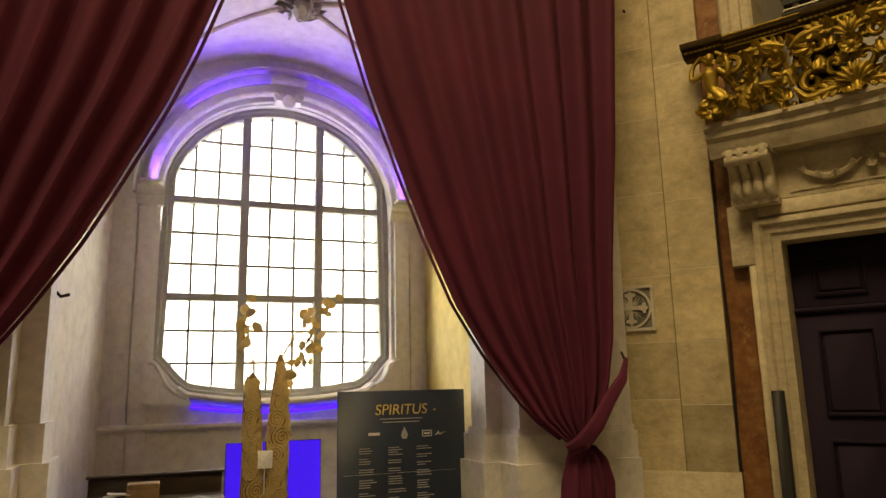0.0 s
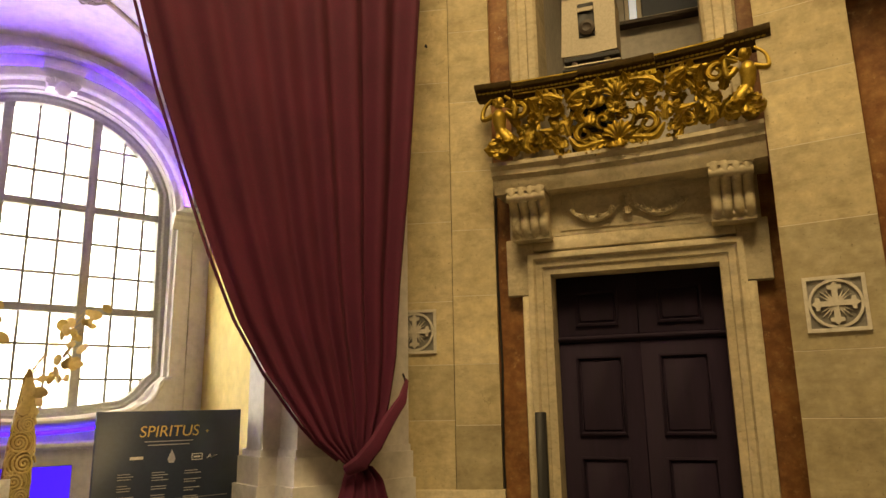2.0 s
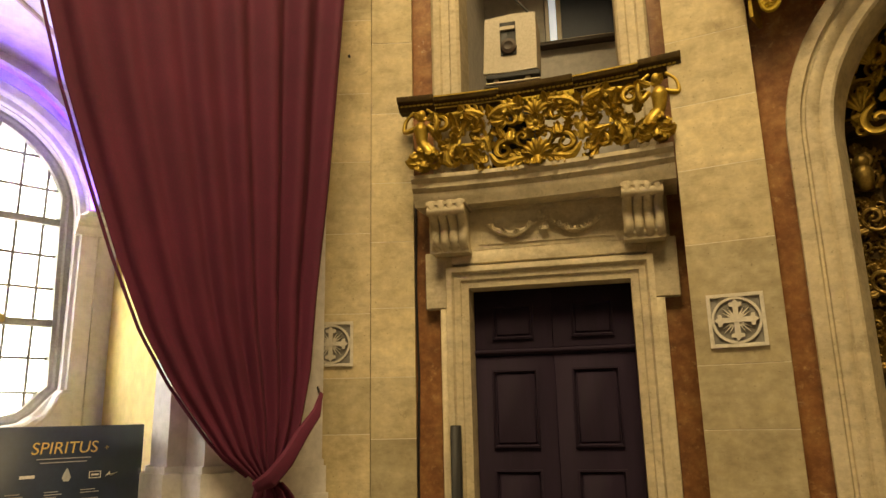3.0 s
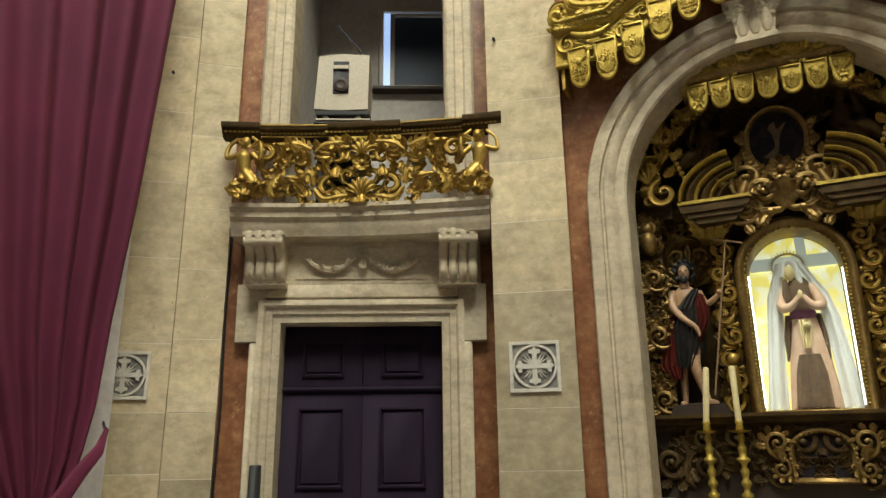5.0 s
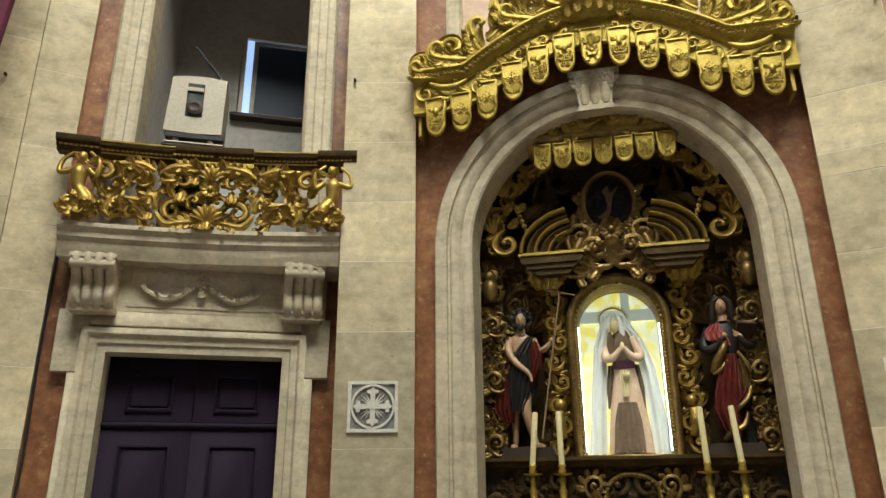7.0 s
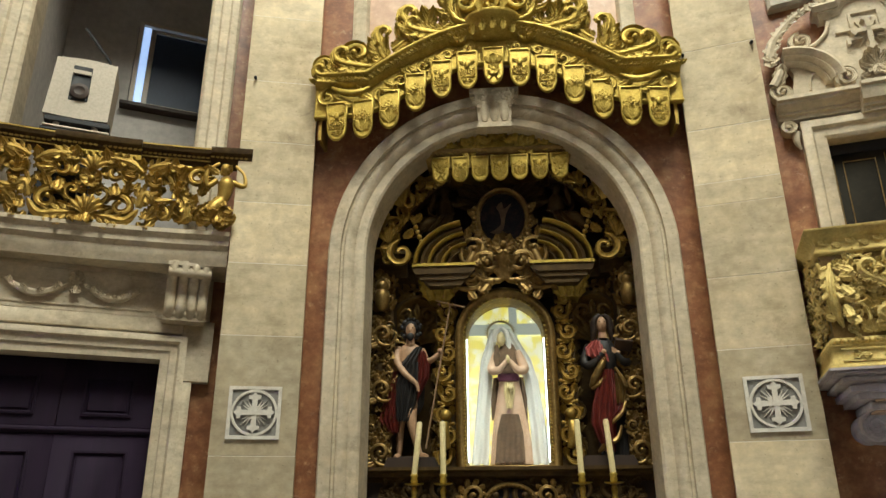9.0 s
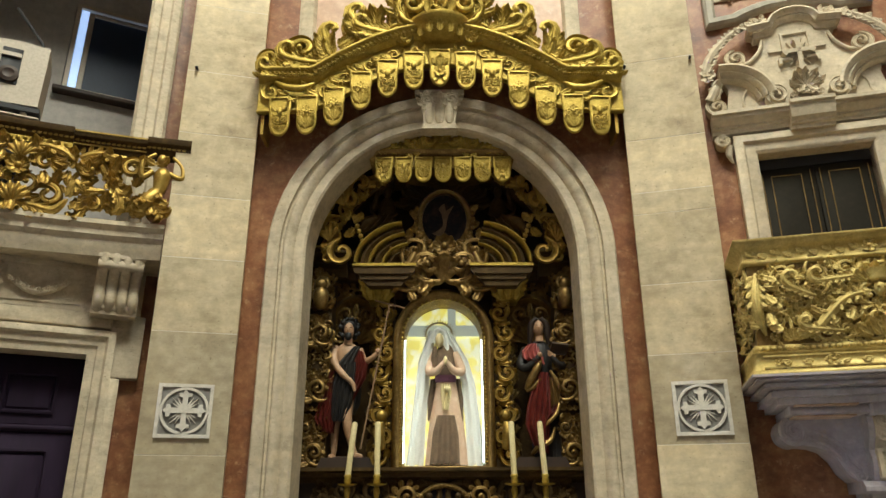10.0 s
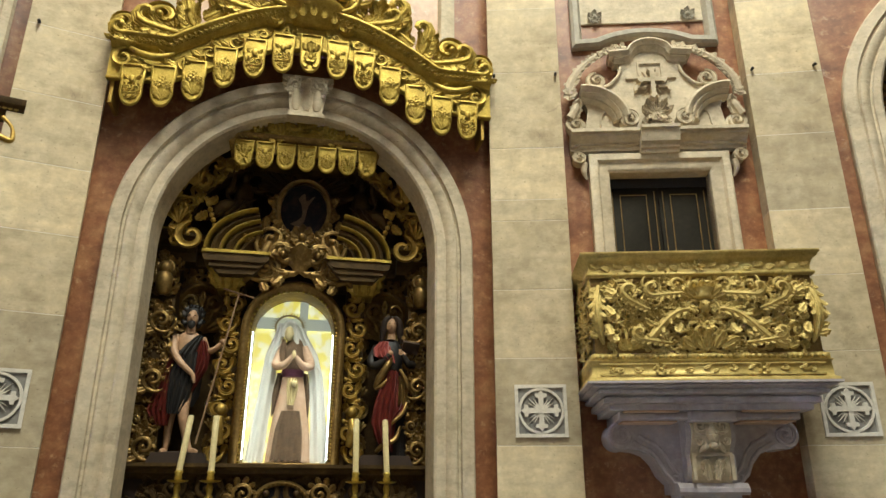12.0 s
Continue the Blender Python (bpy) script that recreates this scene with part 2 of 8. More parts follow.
# ---- mesh tools ----
class Acc:
    """A mesh being gathered: vertices, faces and a material slot for each face."""

    def __init__(self):
        self.v, self.f, self.s, self.g = [], [], [], []

    def mark(self, name, v0, f0):
        """Notes the newest faces as a piece of their own."""
        self.g = [q for q in self.g if q[3] < f0 + 1] + [(name, v0, len(self.v), f0, len(self.f))]

    def add(self, verts, faces, slot=0, m=None):
        k = len(self.v)
        if m is not None:
            a = np.asarray(verts, float) @ np.asarray(m)[:3, :3].T + np.asarray(m)[:3, 3]
            verts = a.tolist()
        self.v += [tuple(p) for p in verts]
        self.f += [tuple(i + k for i in f) for f in faces]
        self.s += [slot] * len(faces)
        return self

    def box(self, x0, x1, y0, y1, z0, z1, slot=0, b=0.0):
        if b <= 0:
            v = [(x, y, z) for x in (x0, x1) for y in (y0, y1) for z in (z0, z1)]
            return self.add(v, [(0, 1, 3, 2), (4, 6, 7, 5), (0, 4, 5, 1), (2, 3, 7, 6), (0, 2, 6, 4), (1, 5, 7, 3)], slot)
        poly = [(x0 + b, z0), (x1 - b, z0), (x1, z0 + b), (x1, z1 - b), (x1 - b, z1), (x0 + b, z1), (x0, z1 - b), (x0, z0 + b)]
        inner = [(x0 + b, z0 + b), (x1 - b, z0 + b), (x1 - b, z0 + b), (x1 - b, z1 - b), (x1 - b, z1 - b), (x0 + b, z1 - b), (x0 + b, z1 - b), (x0 + b, z0 + b)]
        v = [(x, y0, z) for x, z in inner] + [(x, y0 + b, z) for x, z in poly] + [(x, y1, z) for x, z in poly]
        f = [(0, 1, 3, 5)]
        for i in range(8):
            j = (i + 1) % 8
            f += [(i, i + 8, j + 8, j), (i + 8, i + 16, j + 16, j + 8)]
        f += [tuple(range(23, 15, -1))]
        return self.add(v, f, slot)

    def prism(self, poly, y0, y1, slot=0):
        """A plate: an outline in x, z between two depths."""
        n = len(poly)
        v = [(x, y0, z) for x, z in poly] + [(x, y1, z) for x, z in poly]
        f = [tuple(range(n)), tuple(range(2 * n - 1, n - 1, -1))]
        f += [(i, i + n, (i + 1) % n + n, (i + 1) % n) for i in range(n)]
        return self.add(v, f, slot)

    def sweep(self, path, profile, closed=False, slot=0):
        """A moulding: profile of (outward, depth) drawn along a path in x, z."""
        p = np.array(path, float)
        n = len(p)
        t = np.roll(p, -1, 0) - p
        if not closed:
            t[-1] = t[-2]
        t /= np.maximum(1e-9, np.linalg.norm(t, axis=1))[:, None]
        tp = np.roll(t, 1, 0)
        if not closed:
            tp[0] = t[0]
        na, nb = np.stack([-t[:, 1], t[:, 0]], 1), np.stack([-tp[:, 1], tp[:, 0]], 1)
        nn = na + nb
        nn /= np.maximum(1e-9, np.linalg.norm(nn, axis=1))[:, None]
        nn /= np.maximum(0.4, (nn * na).sum(1))[:, None]
        k = len(profile)
        v = [(p[i, 0] + nn[i, 0] * d, y, p[i, 1] + nn[i, 1] * d) for i in range(n) for d, y in profile]
        f = []
        for i in range(n if closed else n - 1):
            j = (i + 1) % n
            f += [(i * k + a, i * k + a + 1, j * k + a + 1, j * k + a) for a in range(k - 1)]
        if not closed:
            f += [tuple(range(k)), tuple(range(n * k - 1, n * k - k - 1, -1))]
        return self.add(v, f, slot)

    def extrude_x(self, profile, x0, x1, slot=0):
        """A profile in y, z drawn along x."""
        n = len(profile)
        v = [(x0, y, z) for y, z in profile] + [(x1, y, z) for y, z in profile]
        f = [tuple(range(n)), tuple(range(2 * n - 1, n - 1, -1))]
        f += [(i, (i + 1) % n, (i + 1) % n + n, i + n) for i in range(n)]
        return self.add(v, f, slot)

    def lathe(self, profile, x, y, z, n=14, slot=0, sx=1.0, sy=1.0):
        v, f = [], []
        for r, h in profile:
            v += [(x + sx * r * math.cos(6.28318 * i / n), y + sy * r * math.sin(6.28318 * i / n), z + h) for i in range(n)]
        for a in range(len(profile) - 1):
            f += [(a * n + i, a * n + (i + 1) % n, a * n + n + (i + 1) % n, a * n + n + i) for i in range(n)]
        f += [tuple(range(n - 1, -1, -1)), tuple(range((len(profile) - 1) * n, len(profile) * n))]
        return self.add(v, f, slot)

    def tube(self, pts, rad, n=6, slot=0, flat=1.0):
        p = [Vector(q) for q in pts]
        if isinstance(rad, (int, float)):
            rad = [rad] * len(p)
        v, f = [], []
        for i, q in enumerate(p):
            t = (p[min(i + 1, len(p) - 1)] - p[max(i - 1, 0)]).normalized()
            s = t.cross(Vector((0, 1, 0)))
            s = s.normalized() if s.length > 1e-4 else Vector((1, 0, 0))
            u = s.cross(t).normalized()
            for a in range(n):
                w = 6.28318 * a / n
                v.append(tuple(q + s * (rad[i] * math.cos(w)) + u * (rad[i] * flat * math.sin(w))))
        for i in range(len(p) - 1):
            f += [(i * n + a, i * n + (a + 1) % n, i * n + n + (a + 1) % n, i * n + n + a) for a in range(n)]
        f += [tuple(range(n - 1, -1, -1)), tuple(range((len(p) - 1) * n, len(p) * n))]
        return self.add(v, f, slot)

    def ball(self, x, y, z, r, slot=0, n=8, sx=1, sy=1, sz=1):
        return self.lathe([(r * math.sin(a), -sz * r * math.cos(a)) for a in (0.15, 0.6, 1.1, 1.57, 2.04, 2.54, 2.99)], x, y, z, n, slot, sx, sy)


def arc(cx, cz, rx, rz, a0, a1, n):
    return [(cx + rx * math.cos(radians(a0 + (a1 - a0) * i / n)), cz + rz * math.sin(radians(a0 + (a1 - a0) * i / n))) for i in range(n + 1)]


BASE = {}


def thing(name, bay, base, label, category, group="", kind=""):
    ob = new(name)
    ob.empty_display_size = 0.1
    ob.matrix_world = bay @ Matrix.Translation(base)
    BASE[ob.name] = base
    return tagged(ob, label, category, group, kind)


def mesh_of(name, acc, mats, base=(0, 0, 0), smooth=True):
    me = bpy.data.meshes.new(name)
    me.from_pydata([(x - base[0], y - base[1], z - base[2]) for x, y, z in acc.v], [], acc.f)
    for m in mats if isinstance(mats, (list, tuple)) else [mats]:
        me.materials.append(m)
    me.polygons.foreach_set("material_index", acc.s)
    bm = bmesh.new()
    bm.from_mesh(me)
    if name.startswith(("wall_", "vault", "valance")):
        bmesh.ops.remove_doubles(bm, verts=bm.verts, dist=1e-5)
    bmesh.ops.recalc_face_normals(bm, faces=bm.faces)
    bm.to_mesh(me)
    bm.free()
    if smooth:
        me.polygons.foreach_set("use_smooth", [True] * len(me.polygons))
        gilt = (mats[0] if isinstance(mats, (list, tuple)) else mats).name.endswith("gilded_wood")
        me.set_sharp_from_angle(angle=radians(80 if gilt else 38))
    return me


SPLIT = ("carved_front", "carved_side", "crest_scrollwork", "valance_carving", "arch_scrollwork", "outer_carving", "inner_carving", "niche_carving", "predella_carving", "medallion_carving", "capital", "crest", "crest_cartouche", "garland", "palmette", "leaf_band", "carved_shield", "leaf_moulding", "niche_shell")


def part(name, acc, mats, parent, label="", smooth=True):
    base = BASE[parent.name]
    if name in SPLIT and acc.g and not isinstance(mats, (list, tuple)):
        # every scroll, leaf and plume of a carving is a piece under it
        rest, groups, at = Acc(), acc.g, 0
        taken = np.zeros(len(acc.f), bool)
        for _, v0, v1, f0, f1 in groups:
            taken[f0:f1] = True
        rest.v, rest.f = acc.v, [f for f, q in zip(acc.f, taken) if not q]
        if not rest.f:
            nm, v0, v1, f0, f1 = groups[0]
            rest.f, groups = acc.f[f0:f1], groups[1:]
        rest.s = [0] * len(rest.f)
        used = sorted({i for f in rest.f for i in f})
        back = {i: k for k, i in enumerate(used)}
        rest.v, rest.f = [acc.v[i] for i in used], [tuple(back[i] for i in f) for f in rest.f]
        ob = new(name, mesh_of(name, rest, mats, base, smooth))
        ob.parent = parent
        BASE[ob.name] = base
        for nm, v0, v1, f0, f1 in groups:
            q = Acc().add(acc.v[v0:v1], [tuple(i - v0 for i in f) for f in acc.f[f0:f1]])
            o = new(nm, mesh_of(nm, q, mats, base, smooth))
            o.parent = ob
        return tagged(ob, label)
    ob = new(name, mesh_of(name, acc, mats, base, smooth))
    ob.parent = parent
    BASE[ob.name] = base
    return tagged(ob, label)


def solid(name, bay, acc, mats, label, category, group="", kind="", base=(0, 0, 0), smooth=True):
    """A thing that is one mesh."""
    ob = new(name, mesh_of(name, acc, mats, base, smooth))
    ob.matrix_world = bay @ Matrix.Translation(base)
    BASE[ob.name] = base
    return tagged(ob, label, category, group, kind)


# ---- carving ----
def leaf_data(nu=12, nv=10, lobes=4):
    """A domed, lobed acanthus leaf along +z, 1 long, that curls forward (-y) at its tip."""
    v, f = [], []
    for i in range(nu + 1):
        t = i / nu
        w = 0.26 * math.sin(math.pi * min(1, 0.08 + t * 0.92)) ** 0.7 * (1 + 0.17 * math.cos(lobes * 6.28 * t)) + 0.01
        for j in range(nv + 1):
            s = 2 * j / nv - 1
            dome = 0.14 * (1 - s * s) * (0.5 + math.sin(math.pi * t) * 0.6) - 0.05 * math.exp(-(s * 5) ** 2) + 0.03 * math.cos(5 * math.pi * s) * math.sin(math.pi * t) + 0.02 * math.cos(lobes * 6.28 * t) * abs(s)
            curl = 0.42 * t ** 3
            v.append((w * s, -dome - curl, t - 0.24 * t ** 4 + 0.05 * abs(s) * t))
    for i in range(nu):
        for j in range(nv):
            a = i * (nv + 1) + j
            f.append((a, a + 1, a + nv + 2, a + nv + 1))
    return v, f


def scroll_data(turns=1.4, n=30, thick=0.12):
    """A tapering volute about the origin, 1 across at its start, with leaves on its outer edge."""
    a = Acc()
    pts, rad = [], []
    for i in range(n + 1):
        t = i / n
        w = turns * 6.28318 * t
        r = 0.5 * (1 - t) ** 0.9 + 0.05
        pts.append((r * math.cos(w), -0.06 - 0.14 * t, r * math.sin(w)))
        rad.append(thick * (0.35 + 0.65 * math.sin(math.pi * (0.12 + 0.8 * (1 - t)))) * (1 - 0.45 * t))
    a.tube(pts, rad, 8, 0, 1.0)
    a.tube([(p[0] * 0.86, p[1] - 0.05, p[2] * 0.86) for p in pts], [0.5 * q for q in rad], 6)
    a.ball(0, -0.24, 0, 0.11, 0, 8)
    lv, lf = LEAF
    for k, (w, s) in enumerate(((4, 0.66), (38, 0.62), (74, 0.6), (112, 0.56), (150, 0.5), (190, 0.44), (235, 0.36), (285, 0.3))):
        t = w / 360 / turns
        r = 0.5 * (1 - t) ** 0.9 + 0.05
        m = Matrix.Translation((r * math.cos(radians(w)), -0.03, r * math.sin(radians(w)))) @ Matrix.Rotation(-radians(w - 90 + 42), 4, "Y") @ Matrix.Diagonal((s * 1.05, s * 0.95, s, 1))
        a.add(lv, lf, 0, m)
    for w, s in ((50, 0.3), (120, 0.28), (200, 0.24), (300, 0.2)):
        t = w / 360 / turns
        r = 0.5 * (1 - t) ** 0.9 + 0.05 - 0.06
        m = Matrix.Translation((r * math.cos(radians(w)), -0.12, r * math.sin(radians(w)))) @ Matrix.Rotation(radians(-20 - w), 4, "Y") @ Matrix.Diagonal((s * 0.9, s, s, 1))
        a.add(lv, lf, 0, m)
    # the stalk that runs off from its start
    a.tube([(0.55, -0.04, 0.02), (0.6, -0.08, -0.25), (0.5, -0.1, -0.52), (0.28, -0.06, -0.7)], [0.12, 0.1, 0.08, 0.03], 6)
    return a.v, a.f


LEAF = leaf_data()
SCROLL = scroll_data()


def put_leaf(acc, x, y, z, size, deg, wide=1.0, depth=1.0, slot=0):
    m = Matrix.Translation((x, y, z)) @ Matrix.Rotation(radians(deg), 4, "Y") @ Matrix.Diagonal((size * wide, size * depth, size, 1))
    v0, f0 = len(acc.v), len(acc.f)
    acc.add(LEAF[0], LEAF[1], slot, m)
    acc.mark("acanthus_leaf", v0, f0)


def put_scroll(acc, x, y, z, size, deg, flip=1, depth=1.0, slot=0):
    m = Matrix.Translation((x, y, z)) @ Matrix.Rotation(radians(deg), 4, "Y") @ Matrix.Diagonal((size * flip, size * depth, size, 1))
    v0, f0 = len(acc.v), len(acc.f)
    acc.add(SCROLL[0], SCROLL[1], slot, m)
    acc.mark("acanthus_scroll", v0, f0)


def plume(acc, pts, r, slot=0):
    """A sweeping acanthus plume: ribs side by side along a curve in x, y, z, tapering to a curled tip."""
    n = len(pts)
    v0, f0 = len(acc.v), len(acc.f)
    for k, (off, sc) in enumerate(((0, 1.0), (-0.9, 0.75), (0.9, 0.75), (-1.7, 0.5), (1.7, 0.5))):
        q, rad = [], []
        for i, p in enumerate(pts):
            a, b = Vector(pts[max(0, i - 1)]), Vector(pts[min(n - 1, i + 1)])
            t = (b - a).normalized()
            side = t.cross(Vector((0, 1, 0))).normalized()
            u = i / (n - 1)
            env = math.sin(math.pi * (0.10 + 0.88 * u)) ** 0.7
            q.append(tuple(Vector(p) + side * (off * r * env) + Vector((0, abs(off) * 0.35 * r, 0))))
            rad.append(r * sc * env * (0.75 + 0.14 * math.sin(2.3 * i + k)) + 0.002)
        acc.tube(q, rad, 7, slot)
    # small lobes along both edges
    for i in range(1, int(n * 0.62), 2):
        t = (Vector(pts[i + 1]) - Vector(pts[i - 1])).normalized()
        deg = math.degrees(math.atan2(t.x, t.z))
        side = t.cross(Vector((0, 1, 0))).normalized()
        for e in (-1, 1):
            p = Vector(pts[i]) + side * (e * 1.3 * r) - Vector((0, 0.2 * r, 0))
            turn = math.degrees(math.atan2(side.x * e, side.z * e)) - deg
            turn = (turn + 180) % 360 - 180
            m = Matrix.Translation(p) @ Matrix.Rotation(radians(deg + 0.42 * turn), 4, "Y") @ Matrix.Diagonal((r * 3.4, r * 3.2, r * 3.4, 1))
            acc.add(LEAF[0], LEAF[1], slot, m)
    acc.mark("acanthus_plume", v0, f0)


def curl(x, y, z, s, ln, rise, tip, deg=0.0, n=18):
    """Points of a plume that runs out along s (+1 or -1) and curls up into a volute at its tip."""
    pts = []
    for i in range(n + 1):
        u = i / n
        if u < 0.6:
            v = u / 0.6
            pts.append((ln * v, -0.05 * v, rise * v * v))
        else:
            v = (u - 0.6) / 0.4
            w = -1.57 + 5.2 * v
            rr = tip * (1 - 0.62 * v)
            pts.append((ln + rr * math.cos(w), -0.05 - 0.05 * v, rise + tip + rr * math.sin(w)))
    c, d = math.cos(radians(deg)), math.sin(radians(deg))
    return [(x + s * (px * c - pz * d), y + py, z + px * d + pz * c) for px, py, pz in pts]


def put_rosette(acc, x, y, z, size, petals=6, slot=0):
    v0, f0 = len(acc.v), len(acc.f)
    for k in range(petals):
        put_leaf(acc, x, y, z, size * 0.5, 360 * k / petals, 1.3, 1.2, slot)
    acc.ball(x, y - 0.1 * size, z, 0.13 * size, slot)
    acc.mark("carved_rosette", v0, f0)


def volute(acc, x, y, z, r, start, turns, w, flip=1, depth=1.0, n=30):
    """A C-scroll: a hollow band with raised rims that winds in to an eye; start in degrees."""
    cols = ((-1.0, -1.1), (-1.0, 0.1), (-0.8, 0.55), (-0.45, 0.16), (0.0, 0.34), (0.45, 0.16), (0.8, 0.55), (1.0, 0.1), (1.0, -1.1))
    v, f, k = [], [], len(cols)
    for i in range(n + 1):
        t = i / n
        a = radians(start) + flip * 6.28318 * turns * t
        rr = r * (1 - 0.84 * t ** 0.9)
        hw = w * (1 - 0.6 * t) * min(1.0, 0.3 + 5 * t)
        for q, h in cols:
            d = rr + q * hw
            v.append((x + d * math.cos(a), y - depth * (h * hw + r * (0.12 + 0.3 * t)), z + d * math.sin(a)))
    for i in range(n):
        f += [(i * k + q, i * k + q + 1, i * k + k + q + 1, i * k + k + q) for q in range(k - 1)]
    v0, f0 = len(acc.v), len(acc.f)
    acc.add(v, f)
    acc.ball(x + 0.16 * r * math.cos(a), y - depth * r * 0.46, z + 0.16 * r * math.sin(a), 0.5 * w, 0, 8)
    acc.mark("scroll_volute", v0, f0)


def shell(acc, x, y, z, size, deg, ribs=7, spread=75, depth=1.0):
    """A ribbed shell that opens from its root along deg (0 is up, clockwise)."""
    n, m = ribs * 6, 6
    v, f = [], []
    for i in range(n + 1):
        u = 2 * i / n - 1
        a = radians(deg + spread * u)
        for j in range(m + 1):
            t = j / m
            rr = size * (0.12 + 0.88 * t) * (1 - 0.16 * u * u + 0.05 * t * math.cos(ribs * math.pi * (u + 1)))
            lift = 0.22 * math.sin(2.6 * t) + 0.07 * t * math.cos(ribs * math.pi * (u + 1))
            v.append((x + rr * math.sin(a), y - depth * size * lift, z + rr * math.cos(a)))
    for i in range(n):
        f += [(i * (m + 1) + j, i * (m + 1) + j + 1, (i + 1) * (m + 1) + j + 1, (i + 1) * (m + 1) + j) for j in range(m)]
    v0, f0 = len(acc.v), len(acc.f)
    acc.add(v, f)
    acc.mark("shell_leaf", v0, f0)


def cloth(acc, path, widths, folds, amp, slot=0, swell=0.05, phase=0.0, n=26):
    """Hanging cloth: a pleated strip along a path in x, y, z, as wide to each side as widths say."""
    v, f = [], []
    for i, (p, w) in enumerate(zip(path, widths)):
        for k in range(n + 1):
            u = 2 * k / n - 1
            v.append((p[0] + u * w, p[1] - swell * (1 - u * u) - amp * math.sin(math.pi * folds * u + phase + 0.25 * i), p[2] + 0.12 * w * math.cos(math.pi * folds * u + phase) * (i / len(path))))
    for i in range(len(path) - 1):
        f += [(i * (n + 1) + k, i * (n + 1) + k + 1, (i + 1) * (n + 1) + k + 1, (i + 1) * (n + 1) + k) for k in range(n)]
    return acc.add(v, f, slot)


def spline(points, n=12):
    """A smooth run of points through the given ones."""
    q = [Vector(p) for p in points]
    q = [q[0]] + q + [q[-1]]
    out = []
    for i in range(1, len(q) - 2):
        for k in range(n):
            t = k / n
            a, b, c, d = q[i - 1:i + 3]
            out.append(tuple(0.5 * (2 * b + (c - a) * t + (2 * a - 5 * b + 4 * c - d) * t * t + (3 * b - a - 3 * c + d) * t ** 3)))
    return out + [tuple(q[-1])]


def limb(acc, points, radii, slot=0, n=10, flat=1.0):
    pts = spline(points, 6)
    at = [i / (len(pts) - 1) * (len(radii) - 1) for i in range(len(pts))]
    return acc.tube(pts, [float(np.interp(a, range(len(radii)), radii)) for a in at], n, slot, flat)


def carved_field(acc, x0, x1, z0, z1, y, cell, seed, depth=1.0, curve=None, fill=1.0):
    """Scrolls, leaves and buds over a panel, mirrored about its middle."""
    rng = random.Random(seed)
    cx = (x0 + x1) / 2
    nx, nz = max(1, round((x1 - cx) / cell)), max(1, round((z1 - z0) / cell))
    dx, dz = (x1 - cx) / nx, (z1 - z0) / nz
    for i in range(nx):
        for j in range(nz):
            u, w = (i + 0.5 + rng.uniform(-0.2, 0.2)) * dx, z0 + (j + 0.5 + rng.uniform(-0.16, 0.16)) * dz
            s, deg, fl = cell * rng.uniform(0.95, 1.3), rng.uniform(0, 360), rng.choice((-1, 1))
            kind = rng.random()
            extra = [(rng.uniform(-0.5, 0.5) * dx, rng.uniform(-0.5, 0.5) * dz, rng.uniform(0, 360), rng.uniform(0.45, 0.75)) for _ in range(2)]
            for side in (-1, 1):
                x = cx + side * u
                yy = y + (curve(x) if curve else 0)
                if kind < 0.68 * fill:
                    put_scroll(acc, x, yy, w, s, side * deg, side * fl, depth)
                elif kind < 0.9:
                    put_rosette(acc, x, yy, w, s * 0.9, 7)
                else:
                    for q in range(4):
                        put_leaf(acc, x, yy, w - 0.3 * s, s * 0.8, side * (-60 + 40 * q), 1.2, depth)
                for ex, ez, ed, es in extra:
                    put_leaf(acc, x + side * ex, yy - 0.02, w + ez, cell * es, side * ed, 1.2, depth)


# ---- bays of the oval nave ----
DOOR_BAY = pose(5.15, 7.02, 0, 0, 0, -44)
BALCONY_BAY = pose(5.15, 7.02, 0, 0, 0, -48.5)
PIER_1, PIER_2, PIER_3 = pose(3.48, 8.38, 0, 0, 0, -32), pose(5.9, 5.46, 0, 0, 0, -57), pose(7.25, 1.29, 0, 0, 0, -86)
ALTAR_BAY = pose(6.78, 3.46, 0, 0, 0, -71)
PULPIT_BAY = pose(7.45, 0.07, 0, 0, 0, -86)
PIER_4 = pose(7.43, -1.3, 0, 0, 0, -90)
NEXT_BAY = pose(7.277, -3.484, 0, 0, 0, -101)
LIFT = 1.42  # by which the next bay's arch is taller
WINDOW_BAY = pose(-0.202, 10.065, 0, 0, 0, 15)
CURTAIN_BAY = pose(0.5, 7.6, 0, 0, 0, 5)
TOP = 17.0

# ---- structure ----
# floor, ceiling and closing walls are out of view, toned down against bounced light
acc = Acc().box(-9, 11, -9, 14, -0.3, 0)
solid("floor", Matrix(), acc, FLOOR, "stone floor of the church nave, darkened to bounce less light", "floor", kind="structure")
acc = Acc().box(-9, 11, -9, 14, TOP + 0.6, TOP + 0.9)
solid("ceiling", Matrix(), acc, GREY_STONE, "unseen plain ceiling over the nave, grey to cut bounced light", "ceiling", kind="structure")
for name, (x0, x1, y0, y1) in {"wall_south": (-9, 11, -9.3, -9), "wall_west": (-9.3, -9, -9, 14), "wall_east": (11, 11.3, -9, 14), "wall_north": (-9, 11, 14, 14.3)}.items():
    solid(name, Matrix(), Acc().box(x0, x1, y0, y1, 0, TOP + 0.6), SLATE, "unseen plain wall that closes the church, dark to cut bounced light", "wall", kind="structure")

PIECES = []  # stone blocks of the piers, built last


